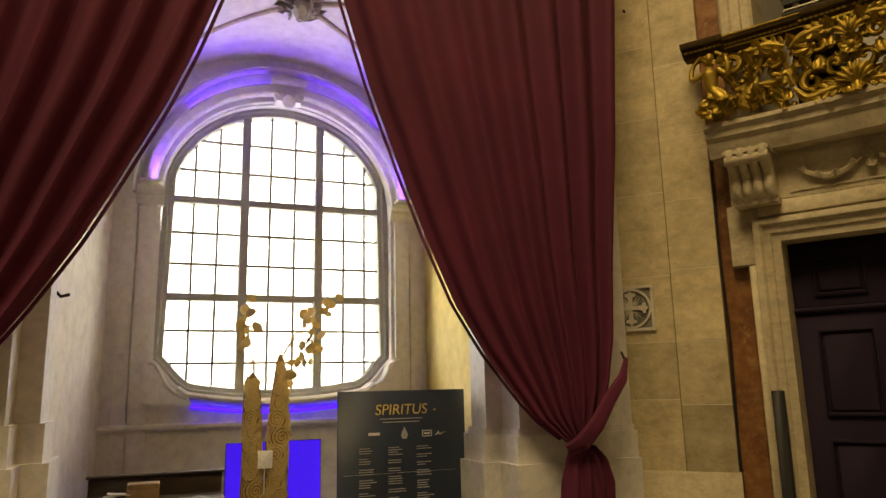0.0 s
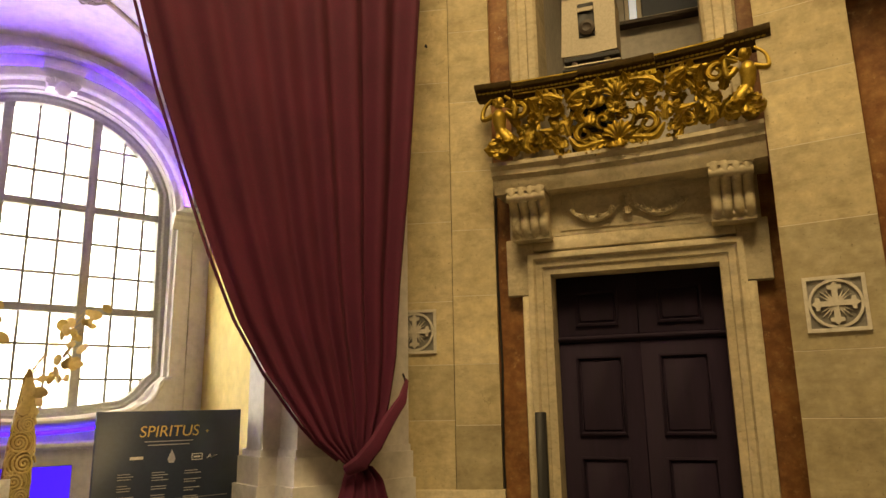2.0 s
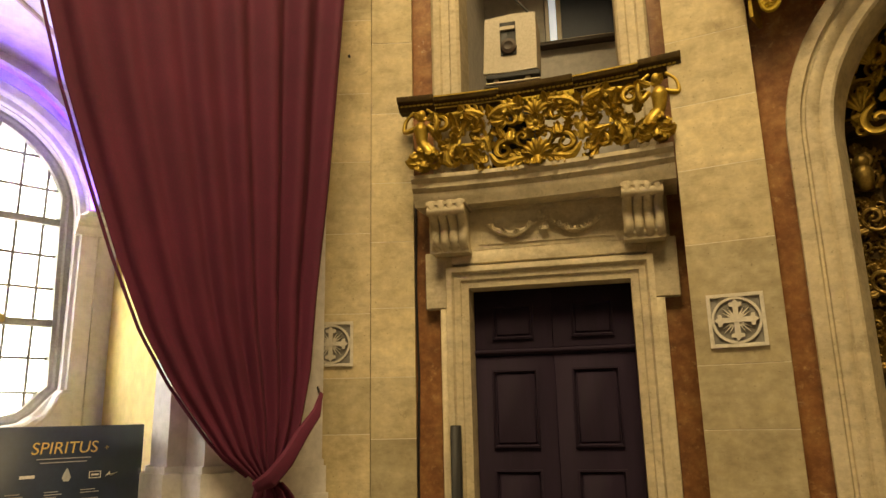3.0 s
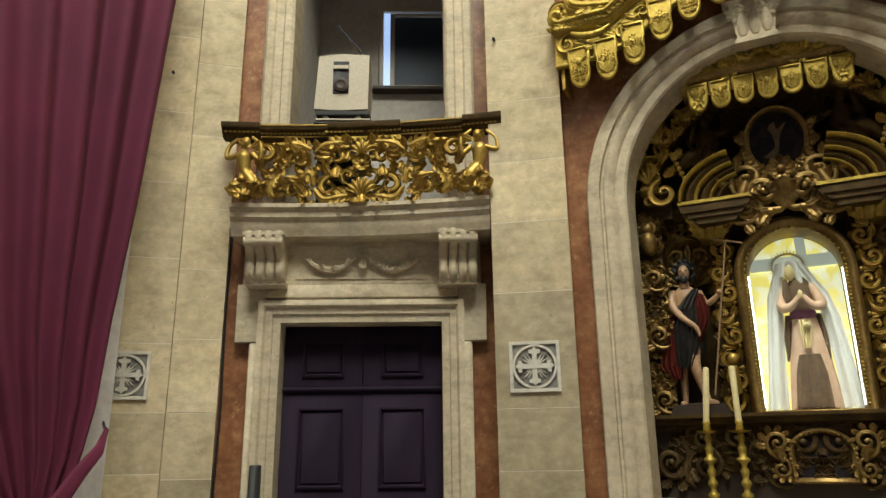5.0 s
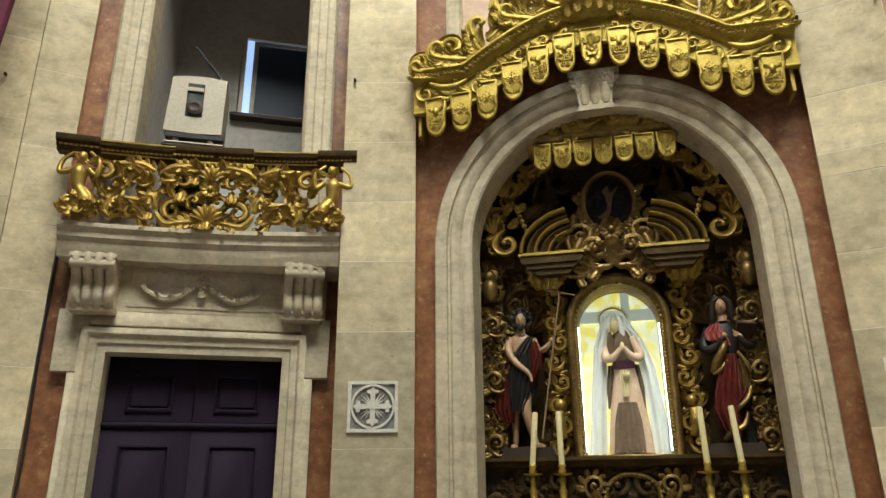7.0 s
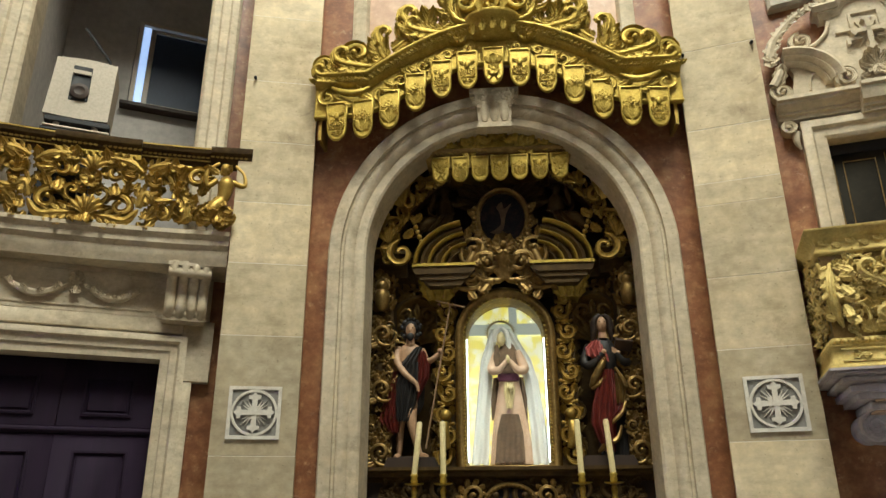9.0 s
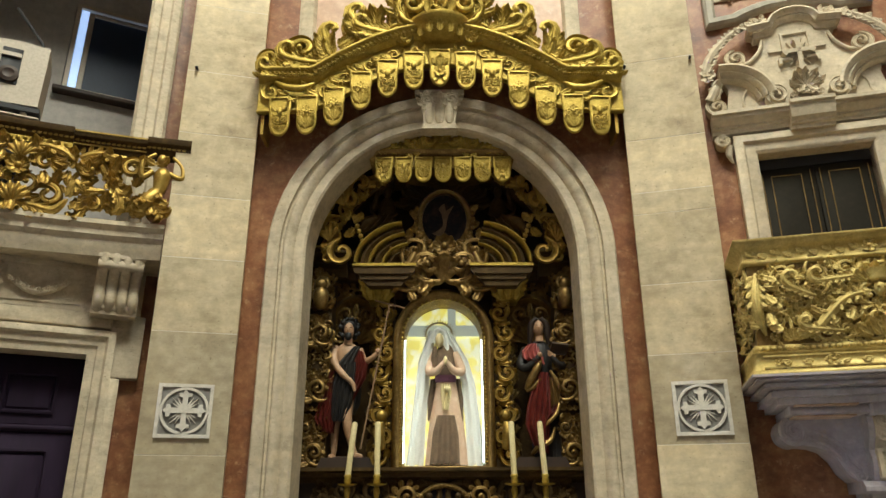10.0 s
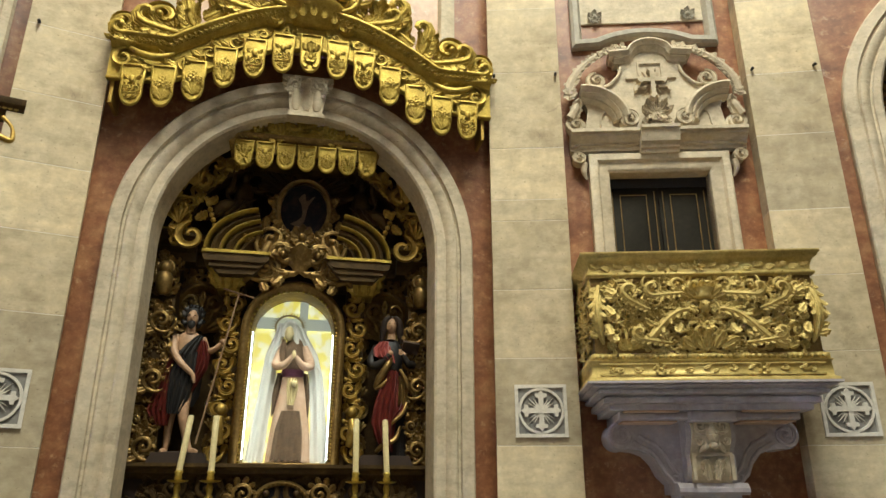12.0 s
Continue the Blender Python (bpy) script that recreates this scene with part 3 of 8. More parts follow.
def pier(name, bay, x0, x1, depth, joints, seed, label):
    ob = solid(name, bay, Acc().box(x0 + 0.003, x1 - 0.003, -0.0052, depth, 0, TOP), MORTAR, label, "pier", kind="structure")
    PIECES.append((ob, x0, x1, depth, joints, seed))
    return ob


LBL = "pale limestone pier of large ashlar blocks beside a red marble wall"
pier("wall_pier_1", PIER_1, 0.345, 0.80, 0.5, [0.66, 1.3, 1.9, 2.6, 3.3, 3.95, 4.75, 5.6, 6.4, 7.4, 8.4], 1, LBL)
pier("wall_pier_2", PIER_2, -0.36, 0.37, 0.5, [0.7, 1.35, 1.88, 2.93, 3.62, 4.24, 4.9, 5.6, 6.4, 7.4, 8.4], 2, LBL)
pier("wall_pier_3", PIER_3, -0.39, 0.345, 0.5, [0.7, 1.3, 1.95, 2.71, 3.35, 4.04, 4.26, 4.82, 5.7, 6.5, 7.4, 8.4], 3, LBL)
pier("wall_pier_4", PIER_4, -0.36, 0.37, 0.5, [0.7, 1.3, 1.95, 2.75, 3.45, 4.1, 4.9, 5.6, 6.5, 7.4, 8.4], 4, LBL)
pier("wall_pier_5", PIER_1, -0.9, 0.341, 0.42, [0.66, 1.35, 1.9, 2.55, 3.4, 4.2, 5.0, 5.9, 6.8, 7.8], 5, "pale limestone pier behind the burgundy curtain")


def bay_wall(name, bay, x0, x1, y0, y1, openings, mat, label):
    """A wall with square openings (xa, xb, za, zb), one above another."""
    a = Acc()
    xa, xb = openings[0][0], openings[0][1]
    a.box(x0, xa, y0, y1, 0, TOP).box(xb, x1, y0, y1, 0, TOP)
    z = 0
    for o in openings:
        if o[2] > z:
            a.box(xa, xb, y0, y1, z, o[2])
        z = o[3]
    a.box(xa, xb, y0, y1, z, TOP)
    return solid(name, bay, a, mat, label, "wall", kind="structure")


def arch_wall(name, bay, x0, x1, y0, y1, hw, spring, rise, mat, label, cx=0.0):
    a = Acc().box(x0, cx - hw, y0, y1, 0, TOP).box(cx + hw, x1, y0, y1, 0, TOP)
    p = arc(cx, spring, hw, rise, 180, 0, 40)
    for (xa, za), (xb, zb) in zip(p[:-1], p[1:]):
        v = [(xa, y0, za), (xb, y0, zb), (xb, y0, TOP), (xa, y0, TOP), (xa, y1, za), (xb, y1, zb), (xb, y1, TOP), (xa, y1, TOP)]
        a.add(v, [(0, 1, 2, 3), (7, 6, 5, 4), (0, 4, 5, 1)])
    return solid(name, bay, a, mat, label, "wall", kind="structure")


# door bay
bay_wall("wall_door_bay", DOOR_BAY, -1.62, 1.62, 0.10, 0.5, [(-0.87, 0.87, 0, 2.82), (-0.87, 0.87, 4.0, 8.6)], RED_MARBLE, "polished red marble wall framing a door and gallery")
bay_wall("wall_pulpit_bay", PULPIT_BAY, -0.98, 1.06, 0.10, 0.55, [(-0.42, 0.56, 3.3, 4.66)], RED_MARBLE, "mottled red marble wall behind the gilded pulpit")
arch_wall("wall_altar_bay", ALTAR_BAY, -1.95, 1.95, 0.06, 0.45, 1.34, 3.74, 1.36, RED_MARBLE, "red marble wall with a tall arched niche")
arch_wall("wall_next_bay", NEXT_BAY, -1.95, 1.95, 0.06, 0.45, 1.34, 3.74 + LIFT, 1.36, RED_MARBLE, "red marble wall with a second arched niche")


# stone arch frames
def stone_arch(bay, label, up=0.0):
    t = thing("stone_arch", bay, (0, 0.06, 0), label, "arch", "arches of the niches", "structure")
    prof = [(0.36, 0.08), (0.36, -0.03), (0.345, -0.048), (0.24, -0.05), (0.235, -0.015), (0.215, -0.01), (0.20, -0.03), (0.175, -0.032), (0.125, 0.0), (0.11, 0.022), (0.09, 0.022), (0.085, -0.004), (0.02, 0.0), (0.0, 0.02), (-0.005, 0.40)]
    path = [(-1.28, 0.0)] + [(-1.28, 3.74 + up)] + arc(0.015, 3.74 + up, 1.295, 1.33, 180, 0, 56)[1:-1] + [(1.31, 3.74 + up), (1.31, 0)]
    part("archivolt", Acc().sweep(path, prof), STONE_PLAIN, t)
    k = Acc()
    k.prism([(-0.15, 5.04), (0.15, 5.04), (0.20, 5.40), (0.25, 5.43), (0.25, 5.48), (-0.25, 5.48), (-0.25, 5.43), (-0.20, 5.40)], -0.08, 0.05)
    k.prism([(-0.18, 5.02), (0.18, 5.02), (0.17, 5.07), (-0.17, 5.07)], -0.10, 0.05)
    for dx, h in ((-0.1, 0.24), (0, 0.3), (0.1, 0.24)):
        k.lathe([(0.025, 0), (0.045, 0.05), (0.04, h * 0.7), (0.02, h)], dx, -0.08, 5.09, 10, 0, 1.0, 0.6)
    for q in (-1, 1):
        put_scroll(k, q * 0.12, -0.08, 5.36, 0.13, 90 * q, q, 0.7)
    put_leaf(k, 0, -0.08, 5.3, 0.17, 0, 1.5, 0.5)
    k.v = [(q[0], q[1], q[2] + up) for q in k.v]
    part("keystone", k, STONE_PLAIN, t, "carved pale keystone")
    return t


stone_arch(ALTAR_BAY, "moulded pale stone arch round the altar niche")
stone_arch(NEXT_BAY, "moulded pale stone arch round the neighbouring niche", LIFT)

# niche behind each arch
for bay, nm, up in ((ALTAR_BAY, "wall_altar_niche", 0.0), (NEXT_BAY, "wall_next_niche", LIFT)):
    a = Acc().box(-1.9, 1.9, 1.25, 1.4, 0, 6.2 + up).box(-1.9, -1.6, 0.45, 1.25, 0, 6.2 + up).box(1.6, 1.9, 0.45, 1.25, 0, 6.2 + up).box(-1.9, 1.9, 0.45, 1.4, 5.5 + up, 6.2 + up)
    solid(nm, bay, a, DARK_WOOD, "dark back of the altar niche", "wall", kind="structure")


# ---- cross plaques ----
def cross_plaque(bay, x):
    t = thing("cross_plaque", bay, (x, 0, 2.02), "square pale stone plaque carved with a cross in a ring", "plaque", "consecration crosses on the piers")
    cz = 2.245
    part("panel", Acc().box(x - 0.205, x + 0.205, -0.012, 0.02, cz - 0.205, cz + 0.205), PLAQUE_GROUND, t, "grey sunk ground")
    sq = [(x - 0.21, cz - 0.21), (x - 0.21, cz + 0.21), (x + 0.21, cz + 0.21), (x + 0.21, cz - 0.21)]
    part("border", Acc().sweep(sq, [(0.016, 0.02), (0.016, -0.03), (-0.012, -0.03), (-0.016, -0.01)], True), PALE_STONE, t)
    part("ring", Acc().sweep(arc(x, cz, 0.19, 0.19, 180, -180, 36)[:-1], [(0.012, 0.0), (0.008, -0.03), (-0.012, -0.03), (-0.016, 0.0)], True), PALE_STONE, t)
    c = Acc()
    for k in range(4):
        rot = Matrix.Translation((x, 0, cz)) @ Matrix.Rotation(radians(90 * k), 4, "Y")
        w = [(-0.02, 0.0), (-0.022, 0.11), (-0.05, 0.118), (-0.052, 0.145), (-0.022, 0.148), (0, 0.178), (0.022, 0.148), (0.052, 0.145), (0.05, 0.118), (0.022, 0.11), (0.02, 0.0)]
        b = Acc().prism(w, -0.04, 0)
        c.add(b.v, b.f, 0, rot)
    c.box(x - 0.024, x + 0.024, -0.043, 0, cz - 0.024, cz + 0.024)
    part("cross", c, PALE_STONE, t)
    r = Acc()
    for k in range(4):
        for d in (-14, 0, 14):
            rot = Matrix.Translation((x, 0, cz)) @ Matrix.Rotation(radians(45 + 90 * k + d), 4, "Y")
            b = Acc().prism([(-0.009, 0.03), (0, 0.13 if d else 0.155), (0.009, 0.03)], -0.028, 0)
            r.add(b.v, b.f, 0, rot)
    part("rays", r, PALE_STONE, t)
    return t


for bay, x in ((PIER_1, -0.06), (PIER_2, -0.005), (PIER_3, 0.005), (PIER_4, 0.02)):
    cross_plaque(bay, x)

# ---- door bay ----
t = thing("door_surround", DOOR_BAY, (0, 0.1, 0), "moulded pale limestone door surround with eared corners", "surround", kind="structure")
a = Acc()
a.box(-1.10, -0.97, 0.0, 0.10, 0, 2.57, b=0.008).box(0.97, 1.10, 0.0, 0.10, 0, 2.57, b=0.008)
a.box(-1.25, -0.97, 0.0, 0.10, 2.575, 3.16, b=0.008).box(0.97, 1.25, 0.0, 0.10, 2.575, 3.16, b=0.008)
a.box(-0.97, 0.97, 0.0, 0.10, 3.02, 3.16, b=0.008)
part("outer_frame", a, STONE_PLAIN, t)
prof = [(0.22, 0.1), (0.22, -0.055), (0.19, -0.07), (0.16, -0.07), (0.14, -0.035), (0.08, -0.03), (0.07, -0.01), (0.0, 0.0), (0.0, 0.34)]
part("architrave", Acc().sweep([(-0.8, 0), (-0.8, 2.77), (0.8, 2.77), (0.8, 0)], prof), STONE_PLAIN, t)
a = Acc().box(-1.2, 1.2, 0.0, 0.1, 3.16, 3.62)
part("frieze", a, STONE_PLAIN, t)
a = Acc()
rail = [(-0.66, 3.22), (-0.66, 3.56), (0.66, 3.56), (0.66, 3.22)]
a.sweep(rail, [(0.012, 0.0), (0.012, -0.012), (-0.012, -0.012), (-0.012, 0.0)], True)
part("frieze_border", a, STONE_PLAIN, t)
g = Acc()
for s in (-1, 1):
    pts = [(s * (0.07 + 0.5 * u), -0.035, 3.42 - 0.13 * math.sin(math.pi * min(1, u * 0.96 + 0.02))) for u in [i / 12 for i in range(13)]]
    g.tube(pts, [0.012 + 0.024 * math.sin(math.pi * i / 12) for i in range(13)], 7)
    for i, q in enumerate(pts[1:-1]):
        put_leaf(g, q[0], -0.06, q[2] - 0.02, 0.07, 40 * ((i % 3) - 1), 1.2)
put_rosette(g, 0, -0.02, 3.46, 0.17, 7)
put_leaf(g, 0, -0.03, 3.4, 0.12, 180, 1.4)
part("garland", g, STONE_PLAIN, t, "carved hanging garland")


def console(parent, x, w, z0, z1, out, back):
    """A scrolled bracket with three ribs."""
    a = Acc()
    prof = []
    n = 22
    for i in range(n + 1):
        u = i / n
        z = z1 - (z1 - z0) * u
        y = back - out * (0.42 + 0.58 * (1 - u) ** 0.8) - 0.035 * math.sin(9.4 * u)
        prof.append((y, z))
    prof += [(back, z0), (back, z1)]
    a.extrude_x([(y + 0.03, z) for y, z in prof[:-2]] + prof[-2:], x - w * 0.46, x + w * 0.46)
    for k in range(4):
        a.tube([(x + (k - 1.5) * w * 0.25, y + 0.03, z) for y, z in prof[:-2]], [w * 0.125] * (n + 1), 10)
    a.tube([(x - w * 0.5, prof[4][0] + 0.03, z1 - 0.09), (x + w * 0.5, prof[4][0] + 0.03, z1 - 0.09)], 0.05, 10)
    a.tube([(x - w * 0.5, prof[-4][0] + 0.01, z0 + 0.04), (x + w * 0.5, prof[-4][0] + 0.01, z0 + 0.04)], 0.035, 10)
    a.box(x - w * 0.52, x + w * 0.52, back - out * 1.05, back, z1 - 0.035, z1)
    a.box(x - w * 0.5, x + w * 0.5, back - out * 0.5, back, z0 - 0.03, z0 + 0.02)
    return part("console", a, STONE_PLAIN, parent)


console(t, -0.94, 0.38, 3.14, 3.6, 0.36, 0.0)
console(t, 0.96, 0.38, 3.14, 3.62, 0.36, 0.0)

d = thing("door_1", DOOR_BAY, (0, 0.28, 0), "closed dark brown panelled double door in a stone surround", "door", kind="structure")
for s in (-1, 1):
    xa, xb = (-0.8, -0.0004) if s < 0 else (0.0004, 0.8)
    lf = part("door_leaf", Acc().box(xa, xb, 0.26, 0.32, 0.02, 2.1, b=0.006), DOOR_WOOD, d)
    for z0, z1 in ((0.25, 0.97), (1.2, 1.94)):
        xm = (xa + xb) / 2
        p = [(xm - 0.22, z0), (xm - 0.22, z1), (xm + 0.22, z1), (xm + 0.22, z0)]
        part("door_panel", Acc().box(xm - 0.2, xm + 0.2, 0.246, 0.262, z0 + 0.02, z1 - 0.02, b=0.02).sweep(p, [(0.012, 0.262), (0.012, 0.236), (-0.006, 0.228), (-0.022, 0.262)], True), DOOR_WOOD, lf)
    up = part("fixed_panel", Acc().box(xa, xb, 0.26, 0.32, 2.16, 2.77, b=0.006), DOOR_WOOD, d)
    xm = (xa + xb) / 2
    p = [(xm - 0.2, 2.27), (xm - 0.2, 2.6), (xm + 0.2, 2.6), (xm + 0.2, 2.27)]
    part("door_panel", Acc().box(xm - 0.18, xm + 0.18, 0.246, 0.262, 2.29, 2.58, b=0.02).sweep(p, [(0.012, 0.262), (0.012, 0.236), (-0.006, 0.228), (-0.022, 0.262)], True), DOOR_WOOD, up)
part("transom_rail", Acc().extrude_x([(0.32, 2.10), (0.25, 2.10), (0.225, 2.125), (0.225, 2.14), (0.25, 2.16), (0.32, 2.16)], -0.8, 0.8), DOOR_WOOD, d)

a = Acc().box(-0.99, -0.89, -0.16, -0.10, 0.02, 1.42, b=0.01).box(-1.06, -0.82, -0.25, -0.02, 0.0, 0.025, b=0.006)
solid("dark_sign_post", DOOR_BAY, a, BLACK, "slim black metal post standing beside the door", "post", base=(-0.94, -0.13, 0))
a = Acc().tube([(-1.36, 0.07, 0.02), (-1.37, 0.06, 1.0), (-1.35, 0.06, 1.9), (-1.37, 0.06, 2.8), (-1.36, 0.06, 3.8)], 0.012, 6).tube([(-1.39, 0.07, 0.02), (-1.40, 0.06, 1.4), (-1.39, 0.06, 2.6), (-1.4, 0.06, 4.4)], 0.01, 6)
solid("wall_cable", DOOR_BAY, a, BLACK, "two black cables running up the wall by the door", "cable", base=(-1.36, 0.07, 0))

# gallery slab and gilded front
BX = 1.30


def sag(x):
    return 0.10 * (1 - (x / BX) ** 2)


def strip_x(acc, prof, x0, x1, n=20, slot=0, curve=sag):
    """A moulding in y, z along x that follows the gallery's hollow front."""
    k = len(prof)
    v, f = [], []
    for i in range(n + 1):
        x = x0 + (x1 - x0) * i / n
        v += [(x, y + curve(x), z) for y, z in prof]
    for i in range(n):
        f += [(i * k + q, i * k + (q + 1) % k, i * k + k + (q + 1) % k, i * k + k + q) for q in range(k)]
    f += [tuple(range(k)), tuple(range(n * k + k - 1, n * k - 1, -1))]
    return acc.add(v, f, slot)


g = thing("gallery_balcony", BALCONY_BAY, (0, 0.1, 3.6), "stone gallery over the door with a pierced gilded carved front", "balcony")
slab = [(0.3, 3.60), (-0.33, 3.60), (-0.35, 3.66), (-0.37, 3.70), (-0.37, 3.74), (-0.41, 3.78), (-0.41, 3.83), (-0.45, 3.87), (-0.45, 3.91), (0.3, 3.91)]
part("slab", strip_x(Acc(), slab, -1.27, 1.30), STONE_PLAIN, g, "moulded pale stone slab")
rail_prof = [(-0.28, 4.62), (-0.36, 4.63), (-0.375, 4.66), (-0.40, 4.675), (-0.40, 4.70), (-0.435, 4.72), (-0.445, 4.75), (-0.445, 4.775), (-0.28, 4.775)]
part("hand_rail", strip_x(Acc(), rail_prof, -1.36, 1.40), BROWN_GILT_SHADED, g)
for xa, xb in ((-1.40, -1.02), (-0.33, 0.42), (1.05, 1.44)):
    part("rail_break", strip_x(Acc(), [(y - 0.035, z + 0.004) for y, z in rail_prof], xa, xb, 8), BROWN_GILT_SHADED, g)
part("rail_gilding", strip_x(strip_x(Acc(), [(-0.40, 4.757), (-0.452, 4.757), (-0.452, 4.77), (-0.40, 4.77)], -1.37, 1.41), [(-0.36, 4.655), (-0.387, 4.655), (-0.387, 4.672), (-0.36, 4.672)], -1.36, 1.40), GOLD_WARM, g)
a = Acc()
for i in range(62):
    x = -1.34 + 2.7 * i / 61
    put_leaf(a, x, -0.40 + sag(x) - (0.035 if x < -1.02 or -0.33 < x < 0.42 or x > 1.05 else 0), 4.69, 0.045, 90 if x > 0.04 else -90, 1.1, 0.7)
part("leaf_moulding", a, GOLD_WARM, g)
a = Acc()
strip_x(a, [(-0.36, 4.58), (-0.42, 4.59), (-0.42, 4.64), (-0.36, 4.64)], -0.3, 0.42)
for i in range(12):
    a.ball(-0.24 + i * 0.055, -0.425 + sag(0), 4.615, 0.02)
part("rail_plaque", a, GOLD, g)
a = Acc()
for sx in (-1, 1):
    rng_b = random.Random(77)
    yb = -0.37
    # rolling acanthus: big hollow scrolls with shells in them and leaves that flow from one to the next
    for x, z, rv, st, tn, fl in ((0.30, 4.10, 0.13, 150, 1.15, -1), (0.60, 4.38, 0.14, 330, 1.1, 1), (0.66, 4.06, 0.11, 200, 1.1, -1), (0.96, 4.46, 0.11, 40, 1.1, 1), (0.24, 4.42, 0.11, 20, 1.0, 1), (0.90, 4.16, 0.11, 100, 1.1, 1), (0.12, 4.22, 0.09, 250, 1.1, 1)):
        volute(a, sx * x, yb + sag(x), z, rv, st if sx > 0 else 180 - st, tn, 0.32 * rv, sx * fl, 1.5)
        shell(a, sx * x, yb + sag(x) + 0.0, z, rv * 1.35, sx * (st + 60), 7, 60, 1.0)
    for pts, rr in ((((0.05, 4.0), (0.2, 3.98), (0.36, 3.96), (0.46, 4.08)), 0.03), (((0.46, 4.1), (0.5, 4.24), (0.6, 4.18), (0.76, 4.2)), 0.032), (((0.76, 4.3), (0.86, 4.2), (0.9, 4.06), (0.84, 3.98)), 0.03), (((0.5, 4.5), (0.64, 4.56), (0.8, 4.54), (0.9, 4.56)), 0.028), (((0.08, 4.56), (0.2, 4.57), (0.36, 4.54), (0.46, 4.46)), 0.028)):
        plume(a, spline([(sx * q[0], yb - 0.06 + sag(q[0]), q[1]) for q in pts], 5), rr * 0.8)
    for k in range(64):
        x, z = rng_b.uniform(0.02, 1.08), rng_b.uniform(3.96, 4.52)
        put_leaf(a, sx * x, yb + rng_b.uniform(-0.04, 0.03) + sag(x), z, rng_b.uniform(0.11, 0.2), sx * rng_b.uniform(0, 360), 1.1, 1.4)
    # a leafy-legged figure bears the rail at each end
    x0 = sx * 1.17 + 0.03
    v0, f0 = len(a.v), len(a.f)
    limb(a, [(x0 - sx * 0.14, -0.40, 3.96), (x0 - sx * 0.08, -0.44, 4.12), (x0, -0.42, 4.24), (x0 + sx * 0.02, -0.42, 4.40), (x0 + sx * 0.02, -0.40, 4.48)], [0.03, 0.062, 0.055, 0.078, 0.035], 0, 12)
    a.ball(x0 + sx * 0.0, -0.44, 4.555, 0.05, 0, 12, 0.9, 0.95, 1.15)
    limb(a, [(x0 + sx * 0.08, -0.42, 4.43), (x0 + sx * 0.19, -0.43, 4.40), (x0 + sx * 0.18, -0.42, 4.52), (x0 + sx * 0.09, -0.42, 4.61)], [0.03, 0.026, 0.022, 0.016], 0, 9)
    limb(a, [(x0 - sx * 0.07, -0.43, 4.43), (x0 - sx * 0.15, -0.45, 4.36), (x0 - sx * 0.16, -0.46, 4.5), (x0 - sx * 0.06, -0.44, 4.61)], [0.03, 0.026, 0.022, 0.016], 0, 9)
    a.mark("figure", v0, f0)
    for dg, sz, dz in ((150, 0.18, 4.26), (190, 0.2, 4.24), (215, 0.18, 4.2), (120, 0.22, 4.16), (235, 0.2, 4.14), (170, 0.2, 4.12), (95, 0.24, 4.04), (140, 0.2, 4.06), (60, 0.16, 4.5), (-70, 0.14, 4.5), (265, 0.2, 4.02)):
        put_leaf(a, x0 - sx * 0.05, -0.44, dz, sz, sx * dg, 1.1, 1.2)
    volute(a, x0 + sx * 0.02, -0.38, 4.02, 0.09, 90, 1.2, 0.03, sx, 1.2)
shell(a, 0.03, -0.32, 3.98, 0.19, 0, 7, 70, 1.2)
put_rosette(a, 0.03, -0.32, 4.34, 0.24, 8)
shell(a, 0.03, -0.32, 4.42, 0.16, 0, 6, 70, 1.2)
strip_x(a, [(-0.30, 3.91), (-0.36, 3.91), (-0.36, 3.945), (-0.30, 3.945)], -1.22, 1.25)
part("carved_front", a, GOLD_WARM, g, "pierced gilded acanthus carving")

# gallery opening above: stone jambs, small room, projector, window
t = thing("gallery_opening", DOOR_BAY, (0, 0.1, 3.9), "tall gallery opening with moulded stone jambs", "opening", kind="structure")
jp = [(0.32, 0.1), (0.32, 0.0), (0.29, -0.03), (0.22, -0.03), (0.2, 0.0), (0.12, 0.005), (0.1, -0.02), (0.03, -0.02), (0.0, 0.01), (0.0, 0.5)]
part("jamb", Acc().sweep([(-0.82, 3.9), (-0.82, 8.6), (0.86, 8.6), (0.86, 3.9)], jp), STONE_PLAIN, t)
a = Acc()
a.box(-1.0, -0.9, 0.5, 2.3, 3.9, 9.2).box(1.5, 1.6, 0.5, 2.3, 3.9, 9.2).box(-1.0, 1.6, 0.5, 2.3, 9.1, 9.2).box(-1.0, 1.6, 0.5, 2.3, 3.85, 3.95)
a.box(-1.0, -0.04, 2.3, 2.4, 3.9, 9.2).box(1.3, 1.6, 2.3, 2.4, 3.9, 9.2).box(-0.04, 1.3, 2.3, 2.4, 3.9, 6.6).box(-0.04, 1.3, 2.3, 2.4, 7.95, 9.2)
solid("wall_gallery_room", DOOR_BAY, a, BLUE_GREY, "dim beige-grey plaster walls of the gallery room", "wall", kind="structure")
w = thing("window_2", DOOR_BAY, (0.63, 2.32, 6.6), "small gallery window with a pale metal frame and dark glass", "window", kind="structure")
part("window_frame", Acc().sweep([(0.0, 6.62), (0.0, 7.92), (1.3, 7.92), (1.3, 6.62)], [(0.02, 2.4), (0.02, 2.24), (-0.03, 2.24), (-0.03, 2.4)], True), CASING, w)
part("light_strip", Acc().box(0.035, 0.13, 2.29, 2.31, 6.66, 7.885), DAY_DIM, w, "strip of daylight at the window's edge")
part("sash", Acc().box(0.135, 0.20, 2.26, 2.30, 6.65, 7.86, b=0.004).box(0.20, 1.25, 2.26, 2.30, 7.83, 7.865, b=0.004), CASING, w, "pale metal sash lit from behind")
